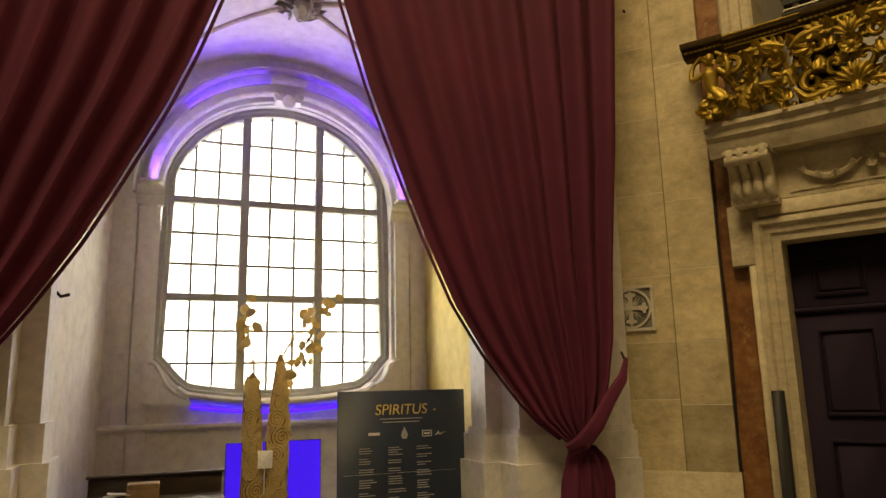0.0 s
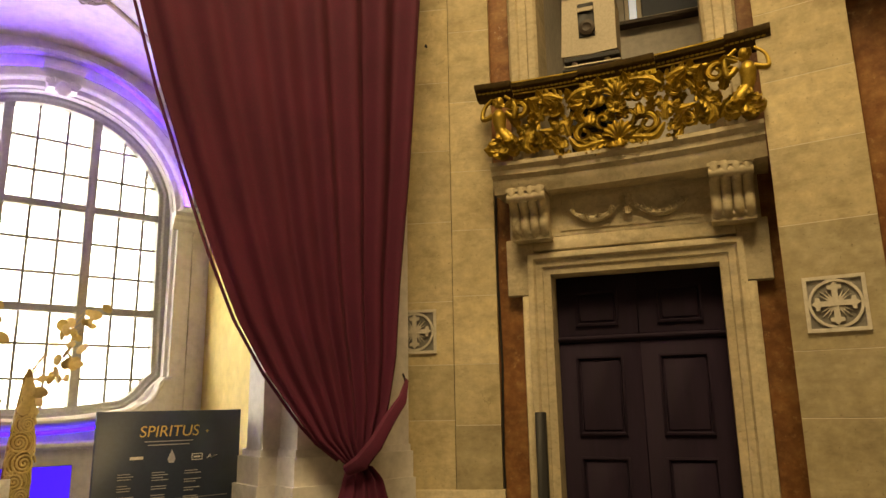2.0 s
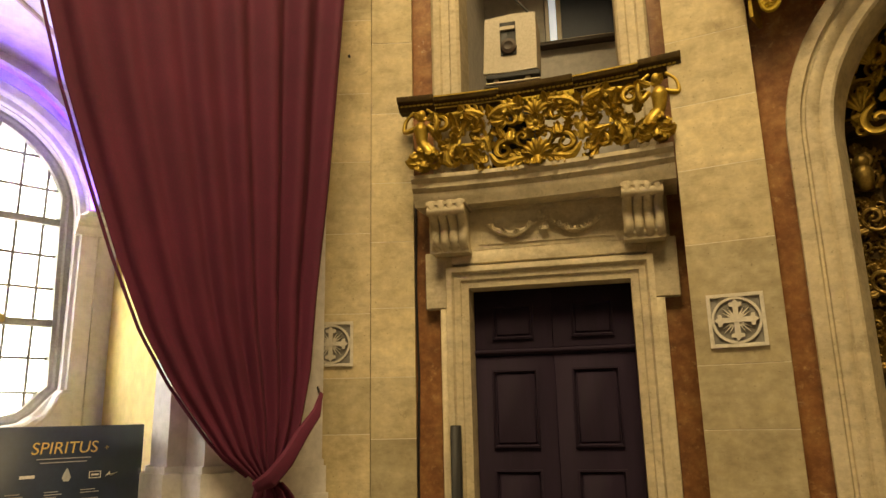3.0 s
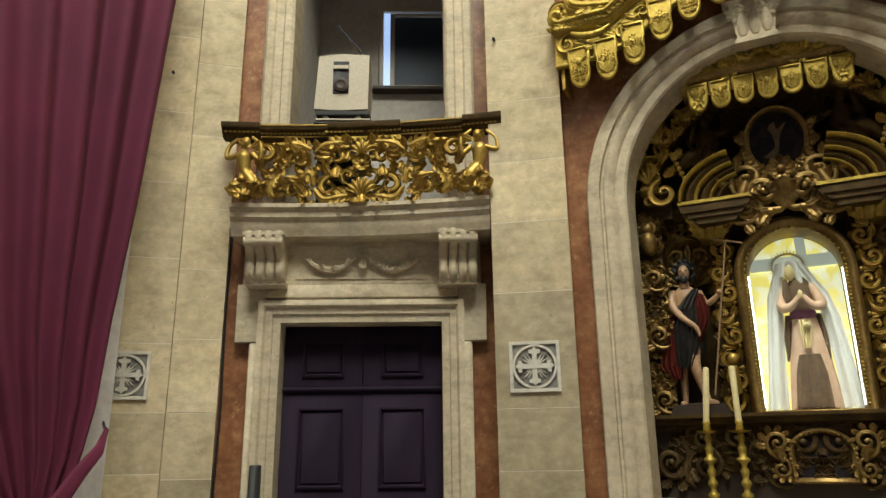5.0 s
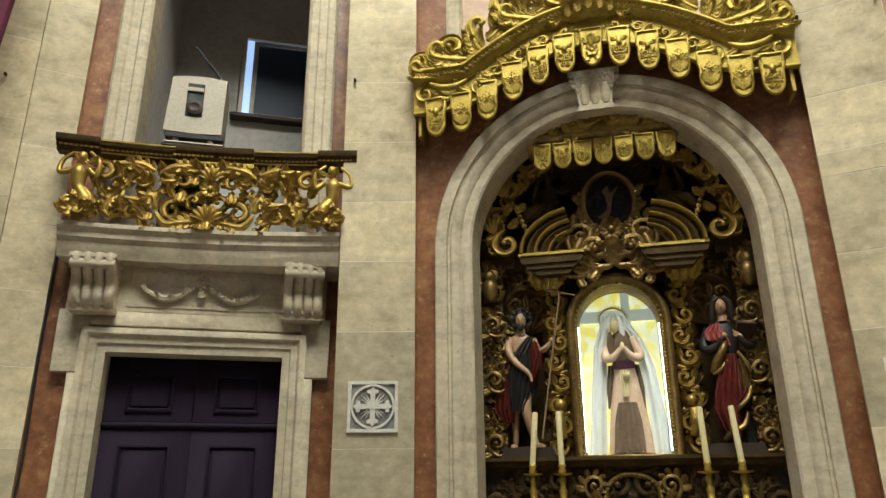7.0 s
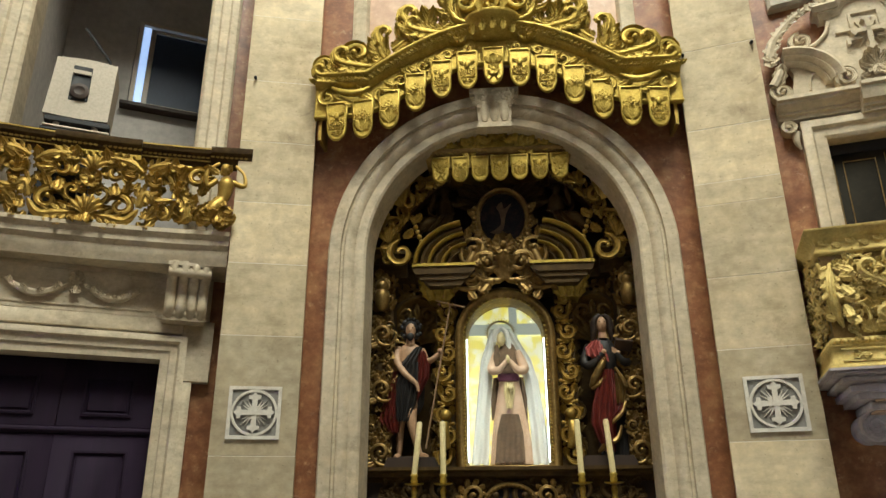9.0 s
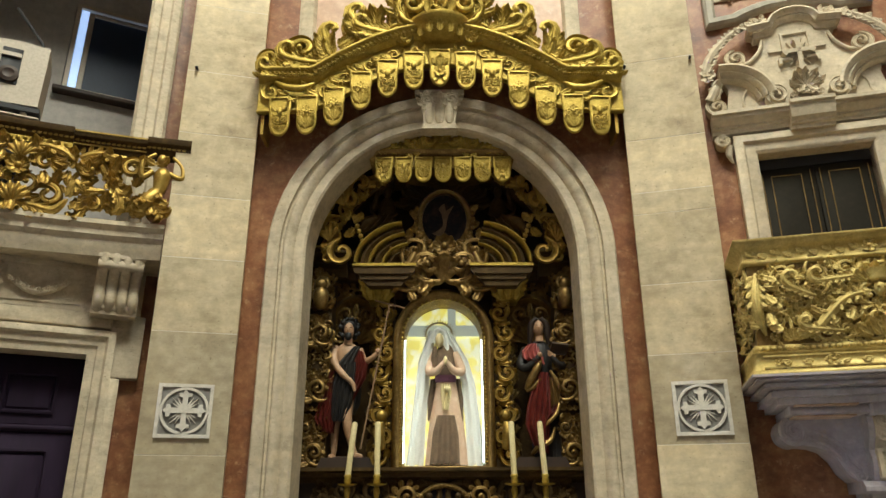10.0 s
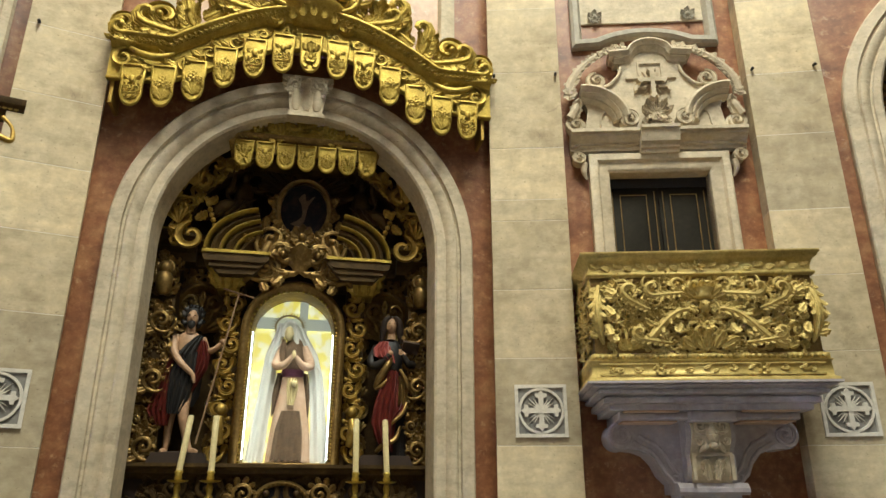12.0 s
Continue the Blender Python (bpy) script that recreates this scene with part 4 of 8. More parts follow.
part("light_strip", Acc().box(0.135, 1.25, 2.30, 2.31, 7.868, 7.885), DAY_DIM, w)
part("pane", Acc().box(0.20, 1.25, 2.32, 2.332, 6.65, 7.83), BOARD, w)
part("window_sill", Acc().box(-0.12, 1.45, 2.15, 2.32, 6.54, 6.6, b=0.01), DARK_WOOD, w)

p = thing("projector", DOOR_BAY, (-0.27, 0.1, 4.9), "beige boxed stage projector with a dark lens slot on the gallery", "projector")
part("housing", Acc().prism([(-0.545, 5.05), (-0.25, 5.035), (0.028, 5.05), (0.038, 5.70), (-0.23, 5.715), (-0.51, 5.685)], -0.12, 0.35), CASING, p)
part("lens_slot", Acc().box(-0.35, -0.18, -0.128, -0.119, 5.23, 5.62, b=0.004), BLACK, p)
part("lens", Acc().add(*(lambda q: (q.v, q.f))(Acc().lathe([(0.085, 0), (0.085, 0.05), (0.05, 0.06), (0.03, 0.05)], 0, 0, 0, 16)), 0, Matrix.Translation((-0.26, -0.10, 5.33)) @ Matrix.Rotation(radians(90), 4, "X")), DARK_WOOD, p)
part("slot_bar", Acc().box(-0.345, -0.185, -0.15, -0.127, 5.52, 5.56), CASING, p)
part("base", Acc().box(-0.54, 0.07, -0.14, 0.36, 4.87, 4.90, b=0.006).box(-0.52, 0.05, -0.12, 0.34, 4.985, 5.03), BLACK, p)
part("base_plate", Acc().box(-0.52, 0.06, -0.15, 0.3, 4.905, 4.925, b=0.004), CASING, p)
for lx in (-0.42, -0.08):
    part("foot", Acc().lathe([(0.03, 0), (0.03, 0.065)], lx, -0.06, 4.924, 10), CASING, p)
part("stand", Acc().box(-0.5, -0.05, -0.05, 0.3, 3.95, 4.87, b=0.01), BLACK, p)
a = Acc().tube([(-0.02, 0.2, 5.70), (-0.09, 0.3, 5.99), (-0.25, 0.32, 6.2), (-0.38, 0.34, 6.37)], 0.016, 7)
part("cable", a, BLACK, p)

# ---- pulpit bay ----
t = thing("pulpit_door_surround", PULPIT_BAY, (0.07, 0.1, 3.3), "pale carved stone door surround with a scrolled pediment", "surround", kind="structure")
C = 0.07
prof = [(0.2, 0.1), (0.2, 0.0), (0.17, -0.02), (0.12, -0.02), (0.1, 0.01), (0.03, 0.015), (0.0, 0.04), (0.0, 0.4)]
part("architrave", Acc().sweep([(C - 0.50, 3.3), (C - 0.50, 4.60), (C + 0.49, 4.60), (C + 0.49, 3.3)], prof), STONE_PLAIN, t)
a = Acc()
for s in (-1, 1):
    volute(a, C + s * 0.79, 0.0, 4.755, 0.07, 90, 1.5, 0.022, -s, 1.2)
    a.prism(arc(C + s * 0.79, 4.755, 0.066, 0.066, 0, 360, 16)[:-1], -0.01, 0.1)
    limb(a, [(C + s * 0.74, 0.03, 4.71), (C + s * 0.75, 0.03, 4.62), (C + s * 0.72, 0.05, 4.54)], [0.04, 0.03, 0.01], 0, 8)
part("ear_scroll", a, STONE_PLAIN, t)
cor = [(0.1, 4.83), (0.0, 4.83), (0.0, 4.865), (-0.03, 4.875), (-0.03, 4.90), (-0.07, 4.925), (-0.10, 4.95), (-0.10, 4.975), (-0.13, 4.985), (-0.13, 5.02), (0.1, 5.02)]
part("cornice", Acc().extrude_x(cor, C - 0.87, C + 0.87).extrude_x([(y - 0.06, z - (0.06 if z < 4.95 else 0)) for y, z in cor], C - 0.19, C + 0.19), STONE_PLAIN, t)
ped = thing("pediment_carving", PULPIT_BAY, (C, 0.1, 5.04), "scrolled pale stone pediment with a cross in rays", "pediment", kind="structure")
out = [(C - 0.72, 5.02), (C - 0.67, 5.3), (C - 0.72, 5.44), (C - 0.56, 5.56), (C - 0.42, 5.60), (C - 0.33, 5.70), (C - 0.30, 5.82), (C - 0.42, 5.90), (C - 0.2, 5.93)] + arc(C, 5.92, 0.2, 0.14, 180, 0, 10)[1:-1] + [(C + 0.2, 5.93), (C + 0.42, 5.90), (C + 0.30, 5.82), (C + 0.33, 5.70), (C + 0.42, 5.60), (C + 0.56, 5.56), (C + 0.72, 5.44), (C + 0.67, 5.3), (C + 0.72, 5.02)]
part("ground", Acc().prism(out, 0.0, 0.1), STONE_PLAIN, ped)
for o, top_z, dep in ((0.0, 5.93, -0.10), (0.05, 5.875, -0.05)):
    top = [(C - 0.42 + o, top_z - 0.02), (C - 0.21, top_z)] + arc(C, top_z, 0.20, 0.13, 175, 5, 14) + [(C + 0.21, top_z), (C + 0.42 - o, top_z - 0.02)]
    part("top_moulding", Acc().sweep(top, [(0.035, 0.1), (0.04, dep), (0.02, dep - 0.01), (0.0, dep + 0.02), (-0.02, dep + 0.03), (-0.025, 0.1)]), STONE_PLAIN, ped)
part("panel_line", Acc().sweep([(C - 0.26, 5.66), (C - 0.12, 5.66), (C - 0.12, 5.84), (C + 0.12, 5.84), (C + 0.12, 5.66), (C + 0.26, 5.66)], [(0.012, 0.0), (0.012, -0.025), (-0.012, -0.025), (-0.012, 0.0)]), STONE_PLAIN, ped)
for s in (-1, 1):
    a = Acc()
    # gable arm: two stepped mouldings that sweep down and roll into a volute
    for sc, dep, wd in ((1.0, -0.14, 0.034), (0.86, -0.10, 0.026), (0.75, -0.06, 0.02)):
        arm = arc(C + s * 0.73, 5.11, -s * 0.43 * sc, 0.385 * sc, 92, 6, 18)
        a.sweep(arm if s < 0 else arm[::-1], [(wd, 0.05), (wd, dep), (wd * 0.3, dep - 0.015), (-wd * 0.3, dep), (-wd, dep + 0.03), (-wd, 0.05)])
    part("gable_arm", a, STONE_PLAIN, ped)
    a = Acc()
    volute(a, C + s * 0.275, -0.10, 5.125, 0.095, 150 if s < 0 else 30, 1.6, 0.028, s, 1.0)
    b = Acc().prism(arc(C + s * 0.275, 5.125, 0.09, 0.09, 0, 360, 20)[:-1], -0.10, 0.0)
    a.add(b.v, b.f)
    part("gable_volute", a, STONE_PLAIN, ped)
    a = Acc()
    for cx, cz, rv in ((C + s * 0.56, 5.635, 0.105), (C + s * 0.80, 5.125, 0.10)):
        volute(a, cx, 0.0, cz, rv, 90, 1.7, 0.03, -s, 1.2)
        put_rosette(a, cx, -0.02, cz, 0.07, 6)
    a.prism(arc(C + s * 0.80, 5.125, 0.095, 0.095, 0, 360, 20)[:-1], -0.0, 0.09)
    put_leaf(a, C + s * 0.84, -0.02, 5.16, 0.3, -s * 18, 0.8, 0.6)
    limb(a, [(C + s * 0.86, -0.02, 5.2), (C + s * 0.80, -0.04, 5.3), (C + s * 0.76, -0.03, 5.42)], [0.05, 0.04, 0.015], 0, 8)
    part("side_volute", a, STONE_PLAIN, ped)
    part("inner_scroll", Acc().tube([(q[0], q[1], q[2]) for q in spline([(C + s * 0.30, -0.01, 5.80), (C + s * 0.34, -0.02, 5.68), (C + s * 0.44, -0.02, 5.58), (C + s * 0.52, -0.02, 5.56)], 5)], 0.018, 7), STONE_PLAIN, ped)
    part("field_line", Acc().tube([(q[0], q[1], q[2]) for q in spline([(C + s * 0.56, -0.005, 5.10), (C + s * 0.54, -0.01, 5.22), (C + s * 0.48, -0.01, 5.28), (C + s * 0.40, -0.005, 5.20)], 5)], 0.012, 6), STONE_PLAIN, ped)
    a = Acc()
    g_pts = [q for q in spline([(C + s * 0.22, -0.01, 6.03), (C + s * 0.44, -0.02, 5.99), (C + s * 0.66, -0.03, 5.84), (C + s * 0.82, -0.03, 5.64), (C + s * 0.86, -0.02, 5.46)], 5)]
    a.tube(g_pts, [0.025 + 0.03 * i / len(g_pts) for i in range(len(g_pts))], 8)
    for i, q in enumerate(g_pts[1:]):
        for e in (-1, 0, 1):
            put_leaf(a, q[0] + 0.012 * math.sin(5 * i), -0.045, q[2] + 0.012 * math.cos(7 * i), 0.062 + 0.002 * i, s * (95 + 6 * i) + 40 * e + 25 * math.sin(3 * i + e), 1.5, 0.8)
    part("garland", a, STONE_PLAIN, ped)
a = Acc()
for s, dg in ((1, 0), (1, 90), (1, 180), (1, 270)):
    m = Matrix.Translation((C, 0, 5.60)) @ Matrix.Rotation(radians(dg), 4, "Y")
    ln = 0.15 if dg in (0, 90, 270) else 0.22
    q = Acc().prism([(-0.022, 0), (-0.022, ln - 0.05), (-0.045, ln - 0.03), (0, ln), (0.045, ln - 0.03), (0.022, ln - 0.05), (0.022, 0)], -0.085, 0.0)
    a.add(q.v, q.f, 0, m)
for k in range(16):
    m = Matrix.Translation((C, 0, 5.60)) @ Matrix.Rotation(radians(11 + 22.5 * k), 4, "Y")
    q = Acc().prism([(-0.014, 0.04), (0, 0.16), (0.014, 0.04)], -0.03, 0.0)
    a.add(q.v, q.f, 0, m)
part("cross", a, STONE_PLAIN, ped)
a = Acc()
for s in (-1, 1):
    a.sweep([(C + s * 0.17, 5.49), (C + s * 0.17, 5.54), (C + s * 0.06, 5.54)] if s < 0 else [(C + 0.06, 5.54), (C + 0.17, 5.54), (C + 0.17, 5.49)], [(0.015, 0.0), (0.015, -0.05), (-0.015, -0.05), (-0.015, 0.0)])
part("cross_bracket", a, STONE_PLAIN, ped)
a = Acc()
for k in range(5):
    put_leaf(a, C, -0.06, 5.2, 0.2, -76 + 38 * k, 0.9, 1.2)
for s in (-1, 1):
    put_leaf(a, C, -0.06, 5.24, 0.2, 180 + s * 28, 0.9, 1.2)
    volute(a, C + s * 0.11, -0.05, 5.13, 0.06, 90, 1.2, 0.02, s, 1.2)
part("palmette", a, STONE_PLAIN, ped)

d = thing("door_2", PULPIT_BAY, (C, 0.36, 3.3), "closed dark olive double door with fine gilt lines", "door", kind="structure")
for s in (-1, 1):
    xa, xb = (C - 0.50, C - 0.003) if s < 0 else (C + 0.003, C + 0.49)
    lf = part("door_leaf", Acc().box(xa, xb, 0.20, 0.25, 3.3, 4.50, b=0.006), GREEN_DOOR, d)
    xm = (xa + xb) / 2
    part("gilt_line", Acc().sweep([(xm - 0.13, 3.4), (xm - 0.13, 4.42), (xm + 0.13, 4.42), (xm + 0.13, 3.4)], [(0.004, 0.20), (0.004, 0.192), (-0.004, 0.192), (-0.004, 0.20)], True), GOLD_AGED_SHADED, lf)
    part("gilt_edge", Acc().box(xa + 0.035, xa + 0.042, 0.192, 0.20, 3.32, 4.46).box(xb - 0.042, xb - 0.035, 0.192, 0.20, 3.32, 4.46), GOLD_AGED_SHADED, lf)
# black strip that paints the shade under the soffit over the door
part("soffit_shade", Acc().box(C - 0.49, C + 0.49, 0.19, 0.25, 4.50, 4.66), BLACK, d)

pu = thing("pulpit", PULPIT_BAY, (C, 0.1, 1.4), "gilded carved pulpit on a scrolled stone bracket", "pulpit")
CP, PH, PF = 0.09, 0.90, -0.70  # middle, half width and front of the pulpit


def pul_ring(acc, prof):
    """A moulding round the pulpit's front and sides: (outward, z) pairs."""
    k = len(prof)
    v, f = [], []
    for sx, y in ((-1, 0.1), (-1, PF), (1, PF), (1, 0.1)):
        for o, z in prof:
            v.append((CP + sx * (PH + o), y if y > 0 else y - o, z))
    for i in range(3):
        f += [(i * k + q, i * k + (q + 1) % k, i * k + k + (q + 1) % k, i * k + k + q) for q in range(k)]
    f += [tuple(range(k)), tuple(range(4 * k - 1, 3 * k - 1, -1))]
    return acc.add(v, f)


# gold ground coloured darker to paint the shade in gaps of the carving
part("body", Acc().box(CP - PH, CP + PH, PF, 0.1, 2.42, 3.34), GOLD_AGED_SHADED, pu)
part("top_rail", pul_ring(Acc(), [(-0.05, 3.27), (0.025, 3.27), (0.035, 3.285), (0.035, 3.30), (0.012, 3.315), (0.012, 3.36), (0.03, 3.405), (0.065, 3.43), (0.065, 3.445), (0.08, 3.455), (0.08, 3.478), (-0.05, 3.478)]), GOLD_MATTE, pu)
part("bead_moulding", pul_ring(Acc(), [(-0.02, 2.565), (0.02, 2.565), (0.035, 2.575), (0.035, 2.615), (0.02, 2.625), (-0.02, 2.625)]), GOLD_MATTE, pu)
a = Acc()
for i in range(40):
    x = CP - PH + 0.01 + i * (2 * PH - 0.02) / 39
    a.ball(x, PF - 0.036, 2.595, 0.019, n=6, sx=1.25)
part("beads", a, GOLD_MATTE, pu)
part("base_moulding", pul_ring(Acc(), [(-0.02, 2.40), (0.07, 2.40), (0.07, 2.42), (0.04, 2.435), (0.035, 2.55), (0.05, 2.56), (0.05, 2.568), (-0.02, 2.568)]), GOLD_MATTE, pu)
# carved bands under the rail and along the foot
a = Acc()
for s in (-1, 1):
    for k in range(9):
        x = CP + s * (0.08 + 0.094 * k)
        put_leaf(a, x, PF - 0.016, 3.355, 0.085, s * (75 + 25 * (k % 2)), 1.1, 0.8)
        put_leaf(a, x, PF - 0.016, 3.345, 0.055, s * (20 + 100 * (k % 2)), 1.2, 0.8)
put_rosette(a, CP, PF - 0.02, 3.36, 0.13, 7)
part("leaf_band", a, GOLD_MATTE, pu)
a = Acc()
for s in (-1, 1):
    for x0, n in ((0.06, 4), (0.46, 5)):
        for k in range(n):
            x = CP + s * (x0 + 0.075 * k)
            put_leaf(a, x, PF - 0.04, 2.492, 0.075, s * (90 if k % 2 else -90) + 25 * (k % 3 - 1), 0.9, 0.8)
    put_rosette(a, CP + s * 0.40, PF - 0.045, 2.492, 0.12, 6)
    put_rosette(a, CP + s * 0.78, PF - 0.04, 2.492, 0.07, 6)
part("leaf_band", a, GOLD_MATTE, pu)
a = Acc()
for z in (2.449, 2.537):
    a.box(CP - PH + 0.02, CP + PH - 0.02, PF - 0.048, PF - 0.034, z - 0.006, z + 0.006)
part("band_fillet", a, GOLD_MATTE, pu)
# main panel: small scrolls and leaves, two ribbed horns, a crowned mask, a leafy console at each corner
a = Acc()
carved_field(a, CP - 0.80, CP + 0.80, 2.64, 3.25, PF - 0.005, 0.118, 15, 1.15)
for s in (-1, 1):
    plume(a, [(CP + s * (0.12 + 0.5 * u), PF - 0.07 - 0.02 * math.sin(3 * u), 2.98 - 0.30 * u + 0.04 * math.sin(6 * u)) for u in [i / 14 for i in range(15)]], 0.017)
    plume(a, curl(CP + s * 0.16, PF - 0.06, 3.12, s, 0.26, 0.0, 0.06, -8), 0.013)
    plume(a, curl(CP + s * 0.44, PF - 0.06, 2.98, s, 0.2, 0.02, 0.07, 18), 0.014)
    plume(a, curl(CP + s * 0.30, PF - 0.06, 2.70, s, 0.26, 0.0, 0.05, 6), 0.013)
    for k in range(4):
        put_leaf(a, CP + s * (0.2 + 0.11 * k), PF - 0.05, 2.86 - 0.055 * k, 0.12, s * (150 - 20 * k), 1.3, 1.1)
        put_leaf(a, CP + s * (0.2 + 0.11 * k), PF - 0.05, 2.95 - 0.055 * k, 0.12, s * (30 + 15 * k), 1.2, 1.1)
    for k in range(3):
        put_rosette(a, CP + s * (0.3 + 0.15 * k), PF - 0.05, 3.02 - 0.02 * k + 0.06 * (k % 2), 0.11, 7)
    # corner console
    plume(a, [(CP + s * (0.83 + 0.05 * math.sin(3.14 * u)), PF - 0.03 - 0.07 * math.sin(3.14 * u), 3.2 - 0.5 * u) for u in [i / 14 for i in range(15)]], 0.022)
    for k in range(6):
        put_leaf(a, CP + s * 0.80, PF - 0.07, 3.16 - 0.075 * k, 0.13, s * (-125 - 10 * k + 40 * (k % 2)), 1.2, 1.0)
        put_leaf(a, CP + s * 0.86, PF - 0.05, 3.14 - 0.075 * k, 0.11, s * (140 - 12 * k), 1.1, 1.0)
    put_rosette(a, CP + s * 0.80, PF - 0.06, 3.17, 0.12, 8)
for k in range(-3, 4):
    put_leaf(a, CP + 0.03 * k, PF - 0.03, 3.08, 0.17 - 0.015 * abs(k), 24 * k, 0.9, 1.1)
for k in range(-2, 3):
    put_leaf(a, CP + 0.05 * k, PF - 0.04, 2.66, 0.17, 30 * k, 1.1, 1.3)
a.ball(CP, PF - 0.07, 3.0, 0.05, n=12, sx=0.9, sz=1.2)
for s in (-1, 1):
    a.ball(CP + s * 0.02, PF - 0.11, 3.01, 0.014)
put_rosette(a, CP, PF - 0.06, 2.86, 0.15, 8)
a.lathe([(0.05, 0), (0.07, 0.02), (0.055, 0.04), (0.085, 0.09)], CP, PF - 0.06, 3.06, 12)
part("carved_front", a, GOLD_MATTE, pu, "dense gilded leaf carving")
for s in (-1, 1):
    a, b = Acc(), Acc()
    carved_field(b, -0.36, 0.36, 2.64, 3.25, 0, 0.15, 9, 1.0)
    m = Matrix.Translation((CP + s * PH, -0.30, 0)) @ Matrix.Rotation(radians(90 * s), 4, "Z")
    a.add(b.v, b.f, 0, m)
    part("carved_side", a, GOLD_MATTE, pu)
# stone base: fine steps over a flat underside that breaks forward in the middle
part("stone_base", pul_ring(Acc(), [(-0.5, 2.19), (-0.10, 2.19), (-0.10, 2.235), (-0.05, 2.24), (-0.05, 2.285), (-0.075, 2.29), (-0.075, 2.30), (0.0, 2.31), (0.0, 2.335), (-0.015, 2.34), (-0.015, 2.35), (0.05, 2.36), (0.05, 2.372), (0.035, 2.376), (0.085, 2.38), (0.085, 2.398), (-0.5, 2.398)]).box(CP - 0.5, CP + 0.5, -0.3, 0.1, 2.19, 2.39), BLUE_CAST_STONE, pu, "moulded grey stone base coloured with a bluish light cast")
part("under_block", Acc().box(CP - 0.72, CP + 0.72, -0.52, 0.1, 2.12, 2.19, b=0.01).box(CP - 0.17, CP + 0.20, -0.58, 0.1, 2.10, 2.19, b=0.01), BLUE_CAST_STONE, pu)
for s in (-1, 1):
    part("soffit_panel", Acc().box(CP + s * 0.47 - 0.22, CP + s * 0.47 + 0.22, -0.60, -0.525, 2.176, 2.189, b=0.004).box(CP + s * 0.47 - 0.22, CP + s * 0.47 + 0.22, -0.49, -0.2, 2.105, 2.119, b=0.004), PINK_MARBLE, pu, "pink marble panel")
prof = [(0.1, 2.14), (-0.40, 2.14), (-0.47, 2.10), (-0.49, 2.03), (-0.47, 1.96), (-0.41, 1.90), (-0.39, 1.86), (-0.42, 1.80), (-0.42, 1.72), (-0.36, 1.64), (0.1, 1.64)]
part("corbel", Acc().extrude_x(prof, CP - 0.19, CP + 0.20).extrude_x([(0.1, 1.55), (-0.40, 1.55), (-0.43, 1.57), (-0.43, 1.60), (-0.38, 1.64), (0.1, 1.64)], CP - 0.27, CP + 0.28).extrude_x([(0.1, 0.9), (-0.26, 0.9), (-0.36, 1.55), (0.1, 1.55)], CP - 0.22, CP + 0.23), BLUE_CAST_STONE, pu, "grey stone corbel coloured with a bluish light cast")
a = Acc()
a.extrude_x([(y - 0.022, z) for y, z in prof[1:10]] + [(y + 0.02, z) for y, z in prof[9:0:-1]], CP - 0.15, CP + 0.16)
x = CP + 0.005
a.ball(x, -0.52, 2.0, 0.055, n=12, sx=0.85, sy=0.6, sz=1.3)
shell(a, x, -0.50, 2.06, 0.1, 0, 5, 60, 1.2)
for s in (-1, 1):
    volute(a, x + s * 0.085, -0.49, 2.075, 0.075, 90, 1.5, 0.024, s, 1.3)
    volute(a, x + s * 0.105, -0.475, 1.955, 0.06, 270, 1.4, 0.02, -s, 1.3)
    limb(a, [(x + s * 0.04, -0.52, 1.93), (x + s * 0.07, -0.51, 1.90), (x + s * 0.10, -0.47, 1.87)], [0.022, 0.02, 0.01], 0, 8)
    put_leaf(a, x + s * 0.03, -0.44, 1.66, 0.2, s * 14, 0.8, 0.8)
    put_leaf(a, x + s * 0.09, -0.43, 1.70, 0.16, s * -24, 0.9, 0.8)
    a.ball(x + s * 0.024, -0.555, 2.015, 0.012)
    a.box(x + s * 0.15 - 0.014, x + s * 0.15 + 0.014, -0.47, -0.40, 1.66, 1.85)
a.ball(x, -0.55, 1.985, 0.014, sz=1.6)
a.ball(x, -0.535, 1.92, 0.026, sx=1.4)
a.box(x - 0.16, x + 0.16, -0.46, -0.40, 1.845, 1.87)
part("carved_shield", a, STONE_PLAIN, pu, "pale carved mask and leaves")
for s in (-1, 1):
    cx, cz, R = 0.665, 2.02, 0.115
    out = [(0.19, 2.12), (0.60, 2.12)] + [(cx + R * math.cos(radians(q)), cz + R * math.sin(radians(q))) for q in range(100, -125, -15)]
    out += [(0.53, 1.90), (0.45, 1.87), (0.38, 1.79), (0.34, 1.70), (0.28, 1.64), (0.19, 1.62)]
    poly = [(CP + s * x, z) for x, z in out]
    a = Acc().prism(poly if s > 0 else poly[::-1], -0.28, 0.1)
    sp = [(cx + R * (0.97 - 0.8 * q) * math.cos(1.75 - 9.5 * q), cz + R * (0.97 - 0.8 * q) * math.sin(1.75 - 9.5 * q)) for q in [i / 30 for i in range(31)]]
    edge = [(0.28, 1.67), (0.33, 1.73), (0.37, 1.82), (0.44, 1.90), (0.53, 1.94), (0.57, 1.97)]
    for line in (sp, edge, [(x - 0.045, z + 0.05) for x, z in edge]):
        a.tube([(CP + s * x, -0.285, z) for x, z in line], 0.016, 7)
    lv = [(0.25 + 0.05 * (1 - 0.8 * q) * math.cos(3 + 8 * q), 1.68 + 0.05 * (1 - 0.8 * q) * math.sin(3 + 8 * q)) for q in [i / 18 for i in range(19)]]
    a.tube([(CP + s * x, -0.285, z) for x, z in lv], 0.012, 6)
    volute(a, CP + s * cx, -0.275, cz, R * 0.85, 90, 1.7, 0.022, -s, 0.7)
    part("side_volute", a, BLUE_CAST_STONE, pu)

